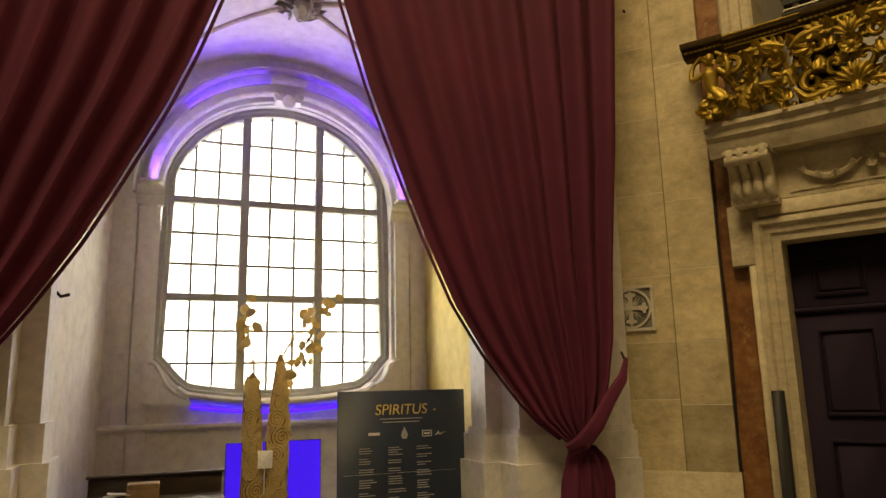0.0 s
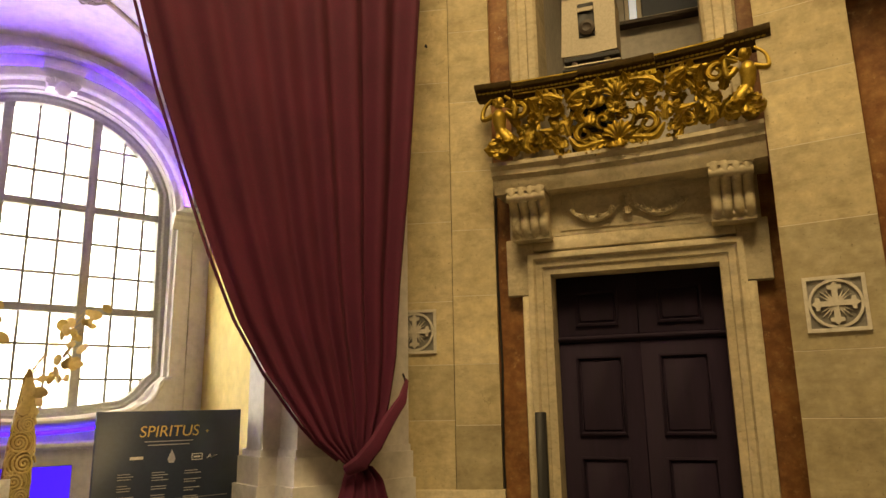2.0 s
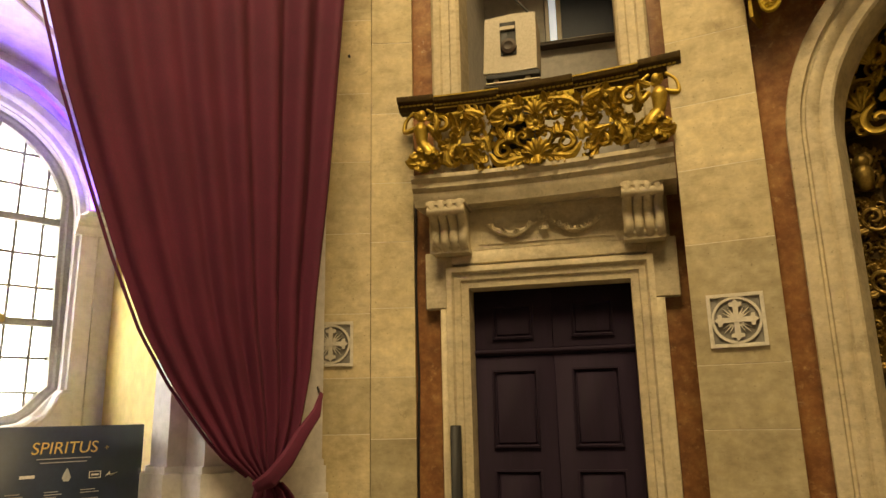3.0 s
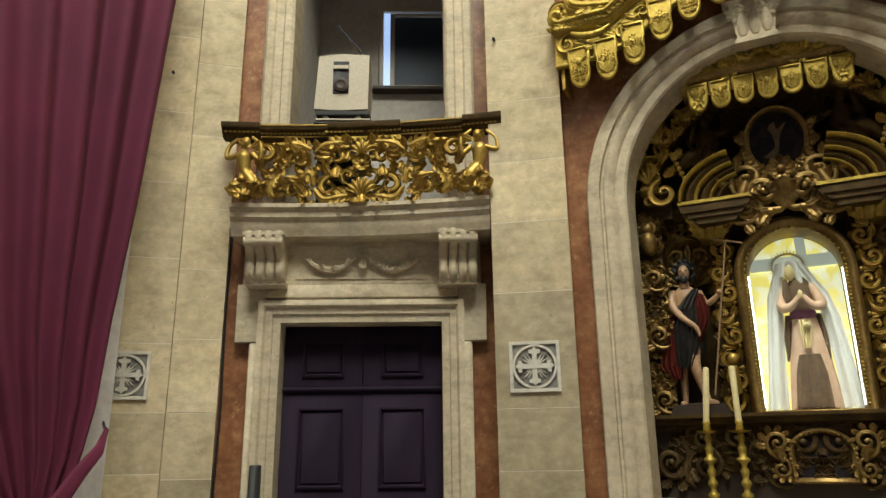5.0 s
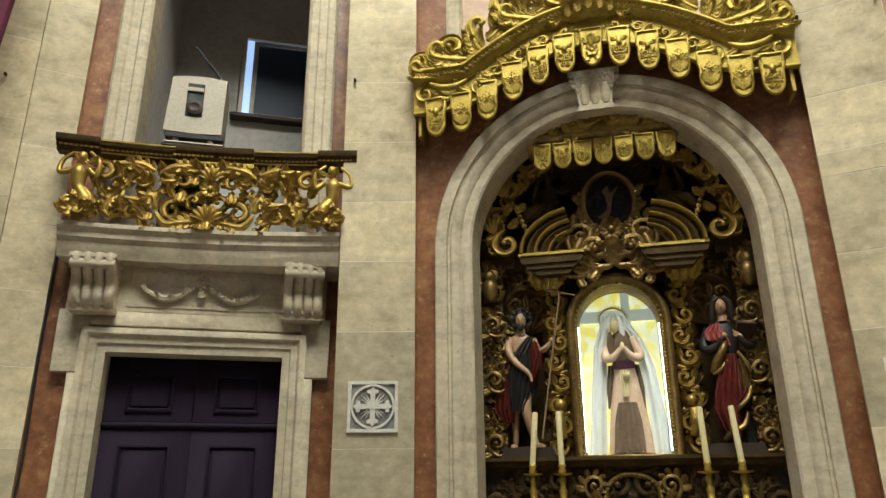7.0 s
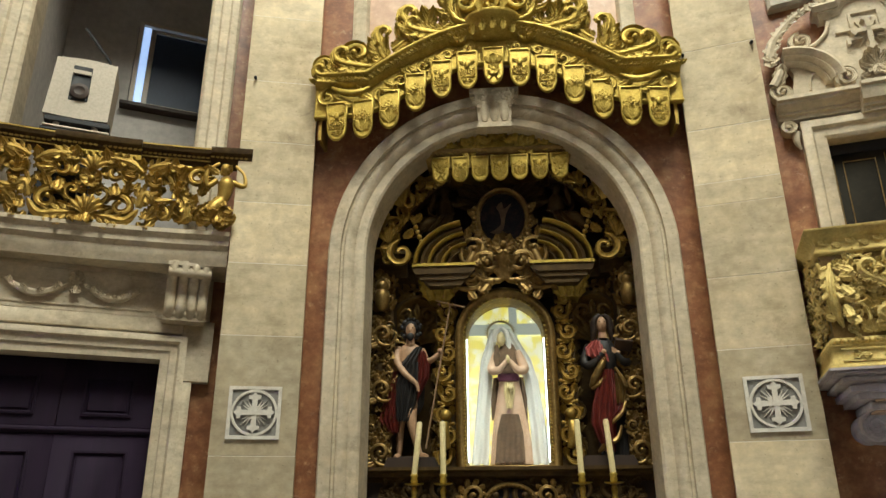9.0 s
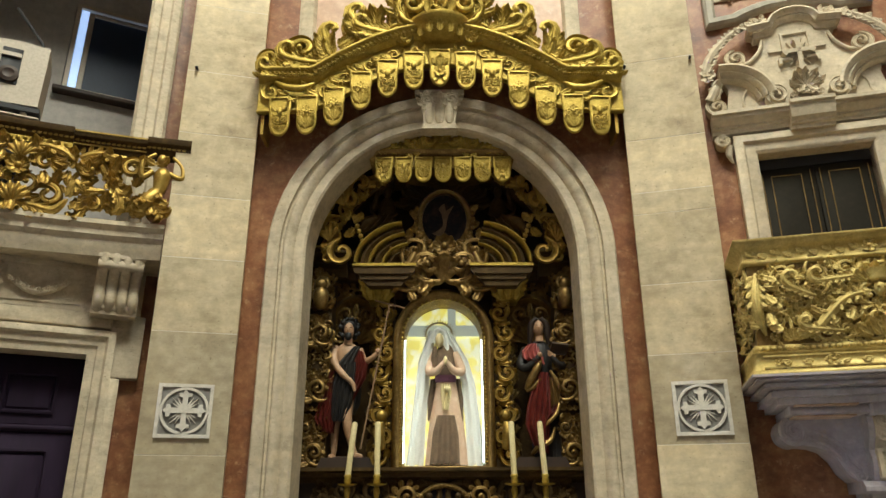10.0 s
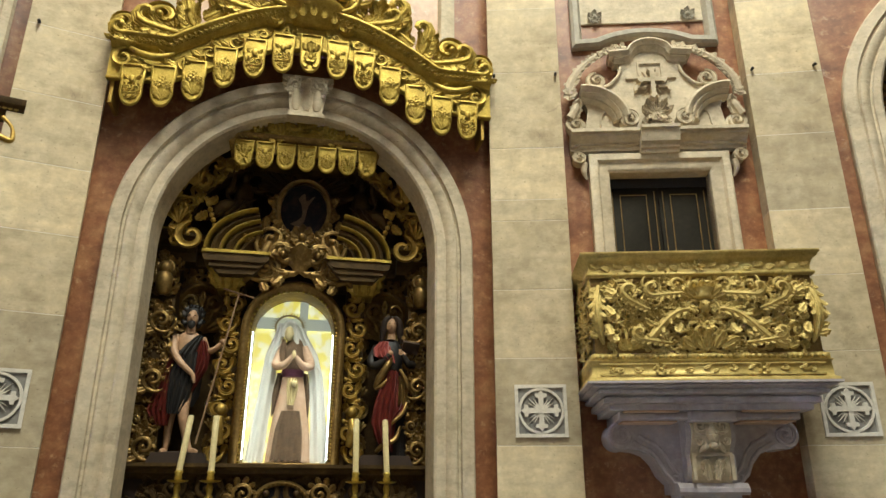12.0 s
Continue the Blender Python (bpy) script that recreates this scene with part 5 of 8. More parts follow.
# oval panel frame above the pediment
t = thing("oval_panel_frame", PULPIT_BAY, (0.06, 0.1, 6.1), "grey moulded frame of a panel high on the red marble wall", "frame", kind="structure")
path = [(-0.66, 6.14)] + [(-0.66, 7.3), (0.78, 7.3), (0.78, 6.14)] + arc(0.06, 5.6, 0.9, 0.66, 52, 128, 16)[1:-1]
part("moulding", Acc().sweep(path, [(0.05, 0.1), (0.05, 0.03), (0.02, 0.0), (-0.03, 0.0), (-0.06, 0.04), (-0.06, 0.1)], True), GREY_STONE, t)
a = Acc()
for s in (-1, 1):
    put_rosette(a, 0.06 + s * 0.5, 0.08, 6.5, 0.2, 6)
part("rosettes", a, GREY_STONE, t)
part("field", Acc().box(-0.6, 0.72, 0.075, 0.1, 6.42, 7.26), STONE_PLAIN, t)

# framed panel over the canopy
t = thing("upper_panel_frame", ALTAR_BAY, (0, 0.06, 5.9), "pale stone frame of a wall panel over the canopy", "frame", kind="structure")
part("moulding", Acc().sweep([(-1.42, 5.8), (-1.42, 8.2), (1.42, 8.2), (1.42, 5.8)], [(0.09, 0.06), (0.09, 0.02), (0.03, -0.01), (-0.06, -0.01), (-0.09, 0.03), (-0.09, 0.06)]), STONE_PLAIN, t)
part("field", Acc().box(-1.33, 1.33, 0.045, 0.06, 5.8, 8.1), PINK_MARBLE, t)

# iron pegs and drilled holes in the piers
for bay, spots in ((PIER_1, ((0.1, 5.45),)), (PIER_2, ((-0.27, 5.62), (0.33, 5.62))), (PIER_3, ((-0.33, 5.66), (0.30, 5.66))), (PIER_4, ((-0.3, 5.66), (0.3, 5.66)))):
    for x, z in spots:
        a = Acc().tube([(x, 0.01, z), (x, -0.05, z - 0.005), (x, -0.06, z - 0.02)], 0.014, 7)
        solid("iron_peg", bay, a, BLACK, "small black iron peg driven into the stone pier", "peg", "iron pegs in the piers", base=(x, 0, z))
for bay, spots in ((PIER_2, ((-0.24, 1.74), (-0.02, 1.74), (0.2, 1.74))), (PIER_3, ((0.0, 1.70),)), (PIER_4, ((-0.02, 1.74),))):
    for x, z in spots:
        a = Acc().prism([(x + 0.018 * math.cos(q * 0.9) * (1 + 0.3 * math.sin(3 * q)), z + 0.018 * math.sin(q * 0.9)) for q in range(7)], -0.0065, 0.004)
        solid("drill_hole", bay, a, BLACK, "small dark drilled hole in the stone pier", "hole", "drilled holes in the piers", kind="structure", base=(x, 0, z))

for nm, bay, x0, x1 in (("plinth_1", PIER_1, -0.9, 0.82), ("plinth_2", PIER_2, -0.38, 0.39), ("plinth_3", PIER_3, -0.41, 0.365), ("plinth_4", PIER_4, -0.38, 0.39)):
    a = Acc().extrude_x([(0.1, 0), (-0.06, 0), (-0.06, 0.56), (-0.045, 0.58), (-0.045, 0.61), (-0.03, 0.63), (-0.03, 0.66), (-0.012, 0.69), (0.1, 0.69)], x0, x1)
    solid(nm, bay, a, STONE_PLAIN, "moulded limestone plinth at the foot of the pier", "plinth", kind="structure")

# ---- altar niche ----
AL = ALTAR_BAY
RX = 0.03
r = thing("altarpiece", AL, (RX, 0.9, 1.0), "dark gilded baroque altarpiece filling the arched niche", "altarpiece")
a = Acc()
bp = [(-1.5, 1.0)] + [(-1.5, 3.74)] + arc(0, 3.74, 1.5, 1.5, 180, 0, 30)[1:-1] + [(1.5, 3.74), (1.5, 1.0)]
# backing, pilasters and bands below use gilding and wood darkened for shade
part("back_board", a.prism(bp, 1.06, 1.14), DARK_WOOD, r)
part("predella", Acc().box(-1.5, 1.5, 0.62, 1.06, 1.0, 1.70), DARK_WOOD, r)
led = [(1.06, 1.68), (0.60, 1.68), (0.58, 1.71), (0.52, 1.73), (0.52, 1.76), (0.47, 1.78), (0.47, 1.81), (1.06, 1.81)]
part("ledge", Acc().extrude_x(led, -1.48, 1.5), BROWN_GILT_SHADED, r)
a = Acc()
carved_field(a, RX - 1.3, RX + 1.3, 1.28, 1.68, 0.62, 0.24, 31, 1.0)
part("predella_carving", a, BROWN_GILT_SHADED, r)
fr = [(RX - 0.22, 1.26), (RX - 0.22, 1.48)] + arc(RX, 1.48, 0.22, 0.16, 180, 0, 18)[1:-1] + [(RX + 0.22, 1.48), (RX + 0.22, 1.26)]
part("predella_picture", Acc().prism(fr, 0.585, 0.61), DARK_PAINTING, r, "small darkened arched painting")
part("picture_frame", Acc().sweep(fr, [(0.03, 0.62), (0.035, 0.55), (0.015, 0.53), (-0.01, 0.55), (-0.015, 0.6)], True), GOLD_AGED_SHADED, r)
a = Acc()
for k in range(22):
    q = radians(-15 + 210 * k / 21)
    a.ball(RX + 0.245 * math.cos(q), 0.545, 1.44 + 0.21 * math.sin(q), 0.017, n=7)
for s in (-1, 1):
    put_scroll(a, RX + s * 0.33, 0.56, 1.56, 0.17, s * 30, s, 1.2)
    put_scroll(a, RX + s * 0.32, 0.56, 1.34, 0.13, s * 210, s, 1.2)
    put_leaf(a, RX + s * 0.3, 0.55, 1.4, 0.16, s * 20, 1.2, 1.2)
part("frame_ornament", a, GOLD_AGED_SHADED, r)
for s in (-1, 1):
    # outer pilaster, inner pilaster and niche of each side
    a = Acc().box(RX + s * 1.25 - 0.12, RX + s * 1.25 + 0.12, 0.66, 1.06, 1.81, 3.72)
    part("outer_pilaster", a, BROWN_GILT_SHADED, r)
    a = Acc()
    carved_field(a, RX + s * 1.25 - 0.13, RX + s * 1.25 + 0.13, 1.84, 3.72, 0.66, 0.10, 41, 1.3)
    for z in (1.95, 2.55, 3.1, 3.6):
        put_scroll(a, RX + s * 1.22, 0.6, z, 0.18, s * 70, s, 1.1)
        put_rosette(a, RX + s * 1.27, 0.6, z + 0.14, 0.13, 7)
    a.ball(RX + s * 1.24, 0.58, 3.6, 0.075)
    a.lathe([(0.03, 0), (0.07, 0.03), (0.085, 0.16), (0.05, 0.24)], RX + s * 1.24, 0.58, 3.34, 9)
    part("outer_carving", a, GOLD_AGED_SHADED, r)
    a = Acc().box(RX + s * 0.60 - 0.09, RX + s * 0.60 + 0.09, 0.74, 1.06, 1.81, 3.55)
    part("inner_pilaster", a, BROWN_GILT_SHADED, r)
    a = Acc()
    for k in range(8):
        z = 1.92 + 0.2 * k
        sd = (-1) ** k
        volute(a, RX + s * (0.60 + 0.035 * sd), 0.71, z, 0.085, 90 + 90 * sd * s, 1.2, 0.03, s * sd, 1.4)
        shell(a, RX + s * (0.60 - 0.04 * sd), 0.72, z + 0.07, 0.11, s * 40 * sd, 5, 55, 1.2)
        for e in (-1, 1):
            put_leaf(a, RX + s * (0.6 + 0.04 * e), 0.72, z - 0.03, 0.13, s * (e * 35 + 20 * sd), 1.0, 1.2)
            a.ball(RX + s * (0.6 + 0.07 * e), 0.70, z + 0.1, 0.02, 0, 7)
    a.ball(RX + s * 0.6, 0.66, 2.3, 0.055)
    limb(a, [(RX + s * 0.6, 0.67, 2.24), (RX + s * 0.62, 0.66, 2.12), (RX + s * 0.58, 0.68, 1.98)], [0.03, 0.06, 0.03], 0, 9)
    part("inner_carving", a, GOLD_WARM, r)
    a = Acc()
    a.box(RX + s * 0.66 - 0.11, RX + s * 0.66 + 0.11, 0.62, 1.0, 3.45, 3.7, b=0.012)
    for k in (-1, 0, 1):
        put_leaf(a, RX + s * 0.66 + 0.07 * k, 0.6, 3.44, 0.26, 14 * k, 1.2, 1.2)
    for q in (-1, 1):
        put_scroll(a, RX + s * 0.66 + q * 0.09, 0.6, 3.64, 0.13, 90 * q, q)
    part("capital", a, GOLD, r)
    # shell head over each statue
    a = Acc()
    nx = RX + s * 0.92
    a.sweep(arc(nx, 3.2, 0.26, 0.34, 180, 0, 18), [(0.04, 1.05), (0.05, 0.92), (0.0, 0.88), (-0.05, 0.94), (-0.05, 1.05)])
    for k in range(7):
        put_leaf(a, nx, 1.0, 3.2, 0.3, -80 + 27 * k, 0.6, 0.6)
    carved_field(a, nx - 0.3, nx + 0.3, 3.3, 3.72, 0.96, 0.17, 52, 1.1)
    part("niche_carving", a, GOLD_AGED_SHADED, r)
    part("niche_back", Acc().box(nx - 0.3, nx + 0.3, 1.03, 1.06, 1.81, 3.7), BROWN_GILT_SHADED, r)
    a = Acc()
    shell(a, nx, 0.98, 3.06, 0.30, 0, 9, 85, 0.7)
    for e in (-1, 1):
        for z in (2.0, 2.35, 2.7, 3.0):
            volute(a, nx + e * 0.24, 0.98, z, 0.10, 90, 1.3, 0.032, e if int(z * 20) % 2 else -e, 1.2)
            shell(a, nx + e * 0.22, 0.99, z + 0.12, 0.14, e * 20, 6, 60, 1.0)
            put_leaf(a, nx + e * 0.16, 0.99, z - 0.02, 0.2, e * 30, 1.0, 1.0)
    part("niche_shell", a, GOLD_AGED_SHADED, r)
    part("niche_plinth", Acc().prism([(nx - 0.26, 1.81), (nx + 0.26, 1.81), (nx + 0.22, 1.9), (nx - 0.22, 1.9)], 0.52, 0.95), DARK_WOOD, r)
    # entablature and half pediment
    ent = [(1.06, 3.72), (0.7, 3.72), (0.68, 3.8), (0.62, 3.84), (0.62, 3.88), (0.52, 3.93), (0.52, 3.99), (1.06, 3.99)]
    part("entablature", Acc().extrude_x(ent, min(RX + s * 1.0, RX + s * 1.46), max(RX + s * 1.0, RX + s * 1.46)).extrude_x([(y + 0.14, z) for y, z in ent], min(RX + s * 0.4, RX + s * 1.0), max(RX + s * 0.4, RX + s * 1.0)), BROWN_GILT_SHADED, r)
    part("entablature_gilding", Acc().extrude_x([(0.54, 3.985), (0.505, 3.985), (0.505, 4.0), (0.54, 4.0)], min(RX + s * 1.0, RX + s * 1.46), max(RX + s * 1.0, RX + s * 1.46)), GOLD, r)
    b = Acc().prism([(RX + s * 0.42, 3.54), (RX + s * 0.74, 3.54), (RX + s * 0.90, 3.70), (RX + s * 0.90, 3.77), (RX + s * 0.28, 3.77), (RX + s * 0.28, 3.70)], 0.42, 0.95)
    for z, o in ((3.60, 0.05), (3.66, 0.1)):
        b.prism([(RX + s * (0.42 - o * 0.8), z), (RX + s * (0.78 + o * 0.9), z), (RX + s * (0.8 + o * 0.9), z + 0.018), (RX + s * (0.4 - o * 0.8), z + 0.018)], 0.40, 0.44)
    part("pediment_block", b, BROWN_GILT_SHADED, r)
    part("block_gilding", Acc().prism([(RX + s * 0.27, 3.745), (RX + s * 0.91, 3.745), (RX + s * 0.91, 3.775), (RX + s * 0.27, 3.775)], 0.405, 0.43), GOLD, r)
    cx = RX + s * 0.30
    for rad, mt, nm, dep in ((0.585, GOLD, "pediment_rim", 0.39), (0.50, BROWN_GILT_SHADED, "pediment_band", 0.45), (0.445, GOLD, "pediment_rim", 0.44), (0.37, BROWN_GILT_SHADED, "pediment_band", 0.49), (0.315, GOLD, "pediment_rim", 0.49), (0.24, BROWN_GILT_SHADED, "pediment_band", 0.54)):
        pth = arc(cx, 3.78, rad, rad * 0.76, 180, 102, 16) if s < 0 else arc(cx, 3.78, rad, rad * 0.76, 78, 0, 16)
        part(nm, Acc().sweep(pth, [(0.03, 0.95), (0.035, dep), (0.0, dep - 0.02), (-0.035, dep + 0.02), (-0.06, dep + 0.05), (-0.06, 0.95)] if mt is BROWN_GILT_SHADED else [(0.012, 0.95), (0.014, dep), (0.0, dep - 0.012), (-0.014, dep), (-0.016, 0.95)]), mt, r)
    # scrolls up the arch's inner edge
    a = Acc()
    for x, z, rv, st, tn, fl in ((0.86, 4.66, 0.15, 300, 1.0, 1), (0.99, 4.45, 0.18, 340, 0.85, 1), (1.14, 4.20, 0.12, 120, 1.2, -1), (1.03, 3.91, 0.15, 80, 1.25, -1)):
        volute(a, RX + s * x, 0.48, z, rv, st if s > 0 else 180 - st, tn, 0.26 * rv, s * fl, 1.0)
    shell(a, RX + s * 1.02, 0.46, 4.42, 0.24, s * 25, 6, 55)
    shell(a, RX + s * 0.84, 0.47, 4.62, 0.15, s * -40, 5, 60)
    shell(a, RX + s * 1.16, 0.47, 4.02, 0.2, s * 10, 5, 50)
    for x, z, sz, dg in ((1.0, 4.62, 0.2, 20), (1.14, 4.42, 0.2, 60), (1.2, 4.3, 0.2, 20), (1.2, 4.08, 0.2, -30), (1.1, 4.0, 0.18, 100), (0.94, 4.28, 0.16, -70), (1.02, 4.1, 0.16, -60)):
        put_leaf(a, RX + s * x, 0.5, z, sz, s * dg, 1.1, 1.1)
    for k in range(6):
        a.ball(RX + s * (0.93 - 0.02 * k), 0.5, 4.32 - 0.055 * k, 0.028 - 0.002 * (k % 2), 0, 7)
    for k in range(9):
        w = radians(2 + 7.2 * k)
        px, pz = RX + s * 1.19 * math.cos(w), 3.84 + 1.12 * math.sin(w)
        volute(a, px, 0.53, pz, 0.07, 90 + 40 * k, 1.2, 0.024, s * (-1) ** k, 1.2)
        put_leaf(a, px - s * 0.02, 0.54, pz, 0.17, s * (-math.degrees(w) + 30 * (-1) ** k), 1.1, 1.1)
        put_leaf(a, px + s * 0.02, 0.55, pz + 0.04, 0.15, s * (-math.degrees(w) - 60), 1.1, 1.1)
        a.ball(px - s * 0.07 * math.cos(w), 0.52, pz - 0.07 * math.sin(w), 0.022, 0, 7)
    band = arc(RX, 3.84, s * 1.2, 1.13, 0, 62, 20)
    part("arch_band", Acc().sweep(band if s < 0 else band[::-1], [(0.12, 0.75), (0.12, 0.60), (0.08, 0.57), (-0.05, 0.57), (-0.08, 0.60), (-0.08, 0.75)]), BROWN_GILT_SHADED, r)
    part("arch_scrollwork", a, GOLD_WARM, r, "gilded scrolls along the arch")
# medallion and the carving beneath it
MX, MZ = 0.046, 4.305
part("medallion_picture", Acc().prism(arc(MX, MZ, 0.235, 0.295, 0, 360, 36)[:-1], 0.60, 0.64), DARK_PAINTING, r, "darkened oval painting")
blot = spline([(MX - 0.13, 0, 4.16), (MX - 0.02, 0, 4.24), (MX - 0.03, 0, 4.38), (MX - 0.06, 0, 4.44), (MX, 0, 4.5), (MX + 0.02, 0, 4.42), (MX + 0.1, 0, 4.48), (MX + 0.04, 0, 4.36), (MX + 0.01, 0, 4.2), (MX - 0.04, 0, 4.12)], 3)
a = Acc().prism([(q[0], q[2]) for q in blot], 0.594, 0.599)
part("painted_shape", a, BROWN_LACE, r)
a = Acc().sweep(arc(MX, MZ, 0.25, 0.31, 180, -180, 40)[:-1], [(0.045, 0.7), (0.05, 0.58), (0.03, 0.55), (0.01, 0.565), (-0.015, 0.555), (-0.022, 0.7)], True)
for k in range(26):
    w = math.pi * (0.9 + 1.2 * k / 25)
    put_leaf(a, MX + 0.29 * math.cos(w), 0.55, MZ + 0.36 * math.sin(w), 0.1, 90 - math.degrees(w) + 60 * (k % 3 - 1), 1.3)
    a.ball(MX + 0.30 * math.cos(w), 0.54, MZ + 0.37 * math.sin(w), 0.026, 0, 7)
part("medallion_frame", a, GOLD_AGED_SHADED, r)
a = Acc()
for s in (-1, 1):
    put_scroll(a, MX + s * 0.17, 0.55, 3.78, 0.32, s * 100, s, 1.2)
    put_scroll(a, MX + s * 0.32, 0.55, 3.66, 0.26, s * 250, -s, 1.2)
    put_scroll(a, MX + s * 0.3, 0.56, 3.95, 0.26, s * 20, s, 1.2)
    a.tube([(MX + s * 0.28, 0.52, 3.98), (MX + s * 0.36, 0.5, 3.78), (MX + s * 0.44, 0.5, 3.6), (MX + s * 0.52, 0.54, 3.5)], [0.03, 0.05, 0.05, 0.02], 8)
    for k in range(4):
        put_leaf(a, MX + s * 0.08 * k, 0.52, 3.9, 0.22, s * (120 + 15 * k), 1.2, 1.2)
put_leaf(a, MX, 0.5, 3.62, 0.3, 0, 1.6, 1.2)
put_rosette(a, MX, 0.5, 3.98, 0.3, 9)
part("medallion_carving", a, GOLD_AGED_SHADED, r)
a = Acc()
for s in (-1, 1):
    for k in range(4):
        put_leaf(a, MX + s * 0.05, 0.9, 4.6, 0.55, s * (38 + 16 * k), 0.7, 0.6)
part("sunburst", a, BROWN_GILT_SHADED, r)

# glazed shrine
c = thing("glazed_shrine", AL, (RX, 0.7, 1.81), "gilt-framed arched shrine with a glowing pale interior", "shrine")
open_path = [(RX - 0.39, 1.83), (RX - 0.39, 3.06)] + arc(RX, 3.06, 0.39, 0.40, 180, 0, 24)[1:-1] + [(RX + 0.39, 3.06), (RX + 0.39, 1.83)]
part("shrine_frame", Acc().sweep(open_path, [(0.11, 1.0), (0.11, 0.64), (0.08, 0.60), (0.05, 0.60), (0.04, 0.64), (0.015, 0.65), (0.0, 0.68), (0.0, 1.0)], True), GOLD_AGED_SHADED, c)
a = Acc()
for i in range(len(open_path) - 1):
    (xa, za), (xb, zb) = open_path[i], open_path[i + 1]
    n = max(1, int(math.hypot(xb - xa, zb - za) / 0.034))
    for k in range(n):
        a.ball(xa + (xb - xa) * k / n + 0.02 * (1 if xa > RX else -1), 0.645, za + (zb - za) * k / n, 0.012, n=6)
part("pearl_border", a, GOLD, c)
# panel and cross glow in place of the lighting inside the case
part("glow_back_panel", Acc().prism([(x, z) for x, z in open_path], 1.02, 1.04), CASE_GLOW, c, "cream back panel with the case's lighting put in as glow")
part("shrine_cross", Acc().box(RX + 0.045, RX + 0.135, 0.99, 1.015, 2.4, 3.45).box(RX - 0.37, RX + 0.385, 0.985, 1.01, 3.15, 3.27), CASE_CROSS, c)
gl = part("pane", Acc().prism([(x, z) for x, z in open_path], 0.668, 0.672), GLASS, c)
gl.visible_shadow = False
# added strips light the statue and draw the bright reflections at the edges
for sd in (-1, 1):
    part("fill_strip", Acc().tube([(RX + sd * 0.384, 0.70, 1.86), (RX + sd * 0.384, 0.70, 3.05)], 0.005, 8), FILL_GLOW, c, "added glowing strip that brightens the shrine figure")


def draped(acc, prof, x, y, z, slot, n=18, folds=7, amp=0.1, sx=1.0, sy=0.7, lean=0.0):
    """A robe: a turned form with hanging folds."""
    v, f = [], []
    for i, (rad, h) in enumerate(prof):
        u = h / max(1e-6, prof[-1][1])
        for k in range(n):
            w = 6.28318 * k / n
            q = rad * (1 + amp * (1 - u) * math.sin(folds * w + 2 * u))
            v.append((x + lean * u + sx * q * math.cos(w), y + sy * q * math.sin(w), z + h))
    for i in range(len(prof) - 1):
        f += [(i * n + k, i * n + (k + 1) % n, i * n + n + (k + 1) % n, i * n + n + k) for k in range(n)]
    f += [tuple(range(n - 1, -1, -1)), tuple(range((len(prof) - 1) * n, len(prof) * n))]
    return acc.add(v, f, slot)


# statues: plain painted wooden forms
a = Acc()
X, Y, Z = 0.05, 0.84, 1.84
draped(a, [(0.205, 0), (0.19, 0.2), (0.16, 0.45), (0.125, 0.68), (0.10, 0.8), (0.105, 0.86)], X + 0.01, Y, Z, 0, 30, 10, 0.07, 1.0, 0.55)
cloth(a, [(X + 0.005, Y - 0.085, Z + 0.47), (X + 0.0, Y - 0.10, Z + 0.3), (X - 0.005, Y - 0.115, Z + 0.1), (X - 0.01, Y - 0.12, Z + 0.01)], [0.085, 0.125, 0.14, 0.145], 5, 0.003, 2, 0.02)
cloth(a, [(X + 0.005, Y - 0.075, Z + 0.78), (X + 0.005, Y - 0.09, Z + 0.68), (X, Y - 0.10, Z + 0.52)], [0.05, 0.055, 0.03], 4, 0.006, 1, 0.02)
a.ball(X + 0.02, Y - 0.12, Z + 0.72, 0.035, 1, 9)
draped(a, [(0.10, 0), (0.115, 0.1), (0.12, 0.22), (0.075, 0.32), (0.045, 0.36)], X, Y, Z + 0.84, 2, 20, 5, 0.05, 1.0, 0.6)
a.lathe([(0.102, 0), (0.112, 0.03), (0.104, 0.07)], X, Y - 0.012, Z + 0.80, 18, 3, 1.0, 0.64)
for q in (-1, 1):
    limb(a, [(X + q * 0.10, Y - 0.01, Z + 1.1), (X + q * 0.16, Y - 0.06, Z + 0.92), (X + q * 0.09, Y - 0.12, Z + 0.90), (X + 0.005 + q * 0.012, Y - 0.15, Z + 0.99)], [0.04, 0.05, 0.038, 0.018], 0, 10)
    # dark sides of the gown
    cloth(a, [(X + q * 0.12, Y + 0.0, Z + 0.84), (X + q * 0.145, Y - 0.01, Z + 0.62), (X + q * 0.17, Y - 0.005, Z + 0.42)], [0.03, 0.035, 0.008], 2, 0.006, 2, 0.02)
    # veil
    cloth(a, [(X - 0.06 + q * 0.075, Y - 0.02, Z + 1.33), (X - 0.04 + q * 0.12, Y - 0.01, Z + 1.2), (X - 0.02 + q * 0.19, Y + 0.0, Z + 1.02), (X + q * 0.23, Y + 0.02, Z + 0.8), (X + q * 0.27, Y + 0.02, Z + 0.4), (X + q * 0.30, Y + 0.02, Z + 0.0)], [0.035, 0.05, 0.065, 0.07, 0.075, 0.085], 2, 0.008, 4, 0.02, q)
a.ball(X + 0.0, Y - 0.155, Z + 1.0, 0.026, 5, 10, 0.8, 0.8, 1.7)
a.ball(X - 0.06, Y - 0.05, Z + 1.225, 0.058, 5, 12, 0.8, 0.9, 1.3)
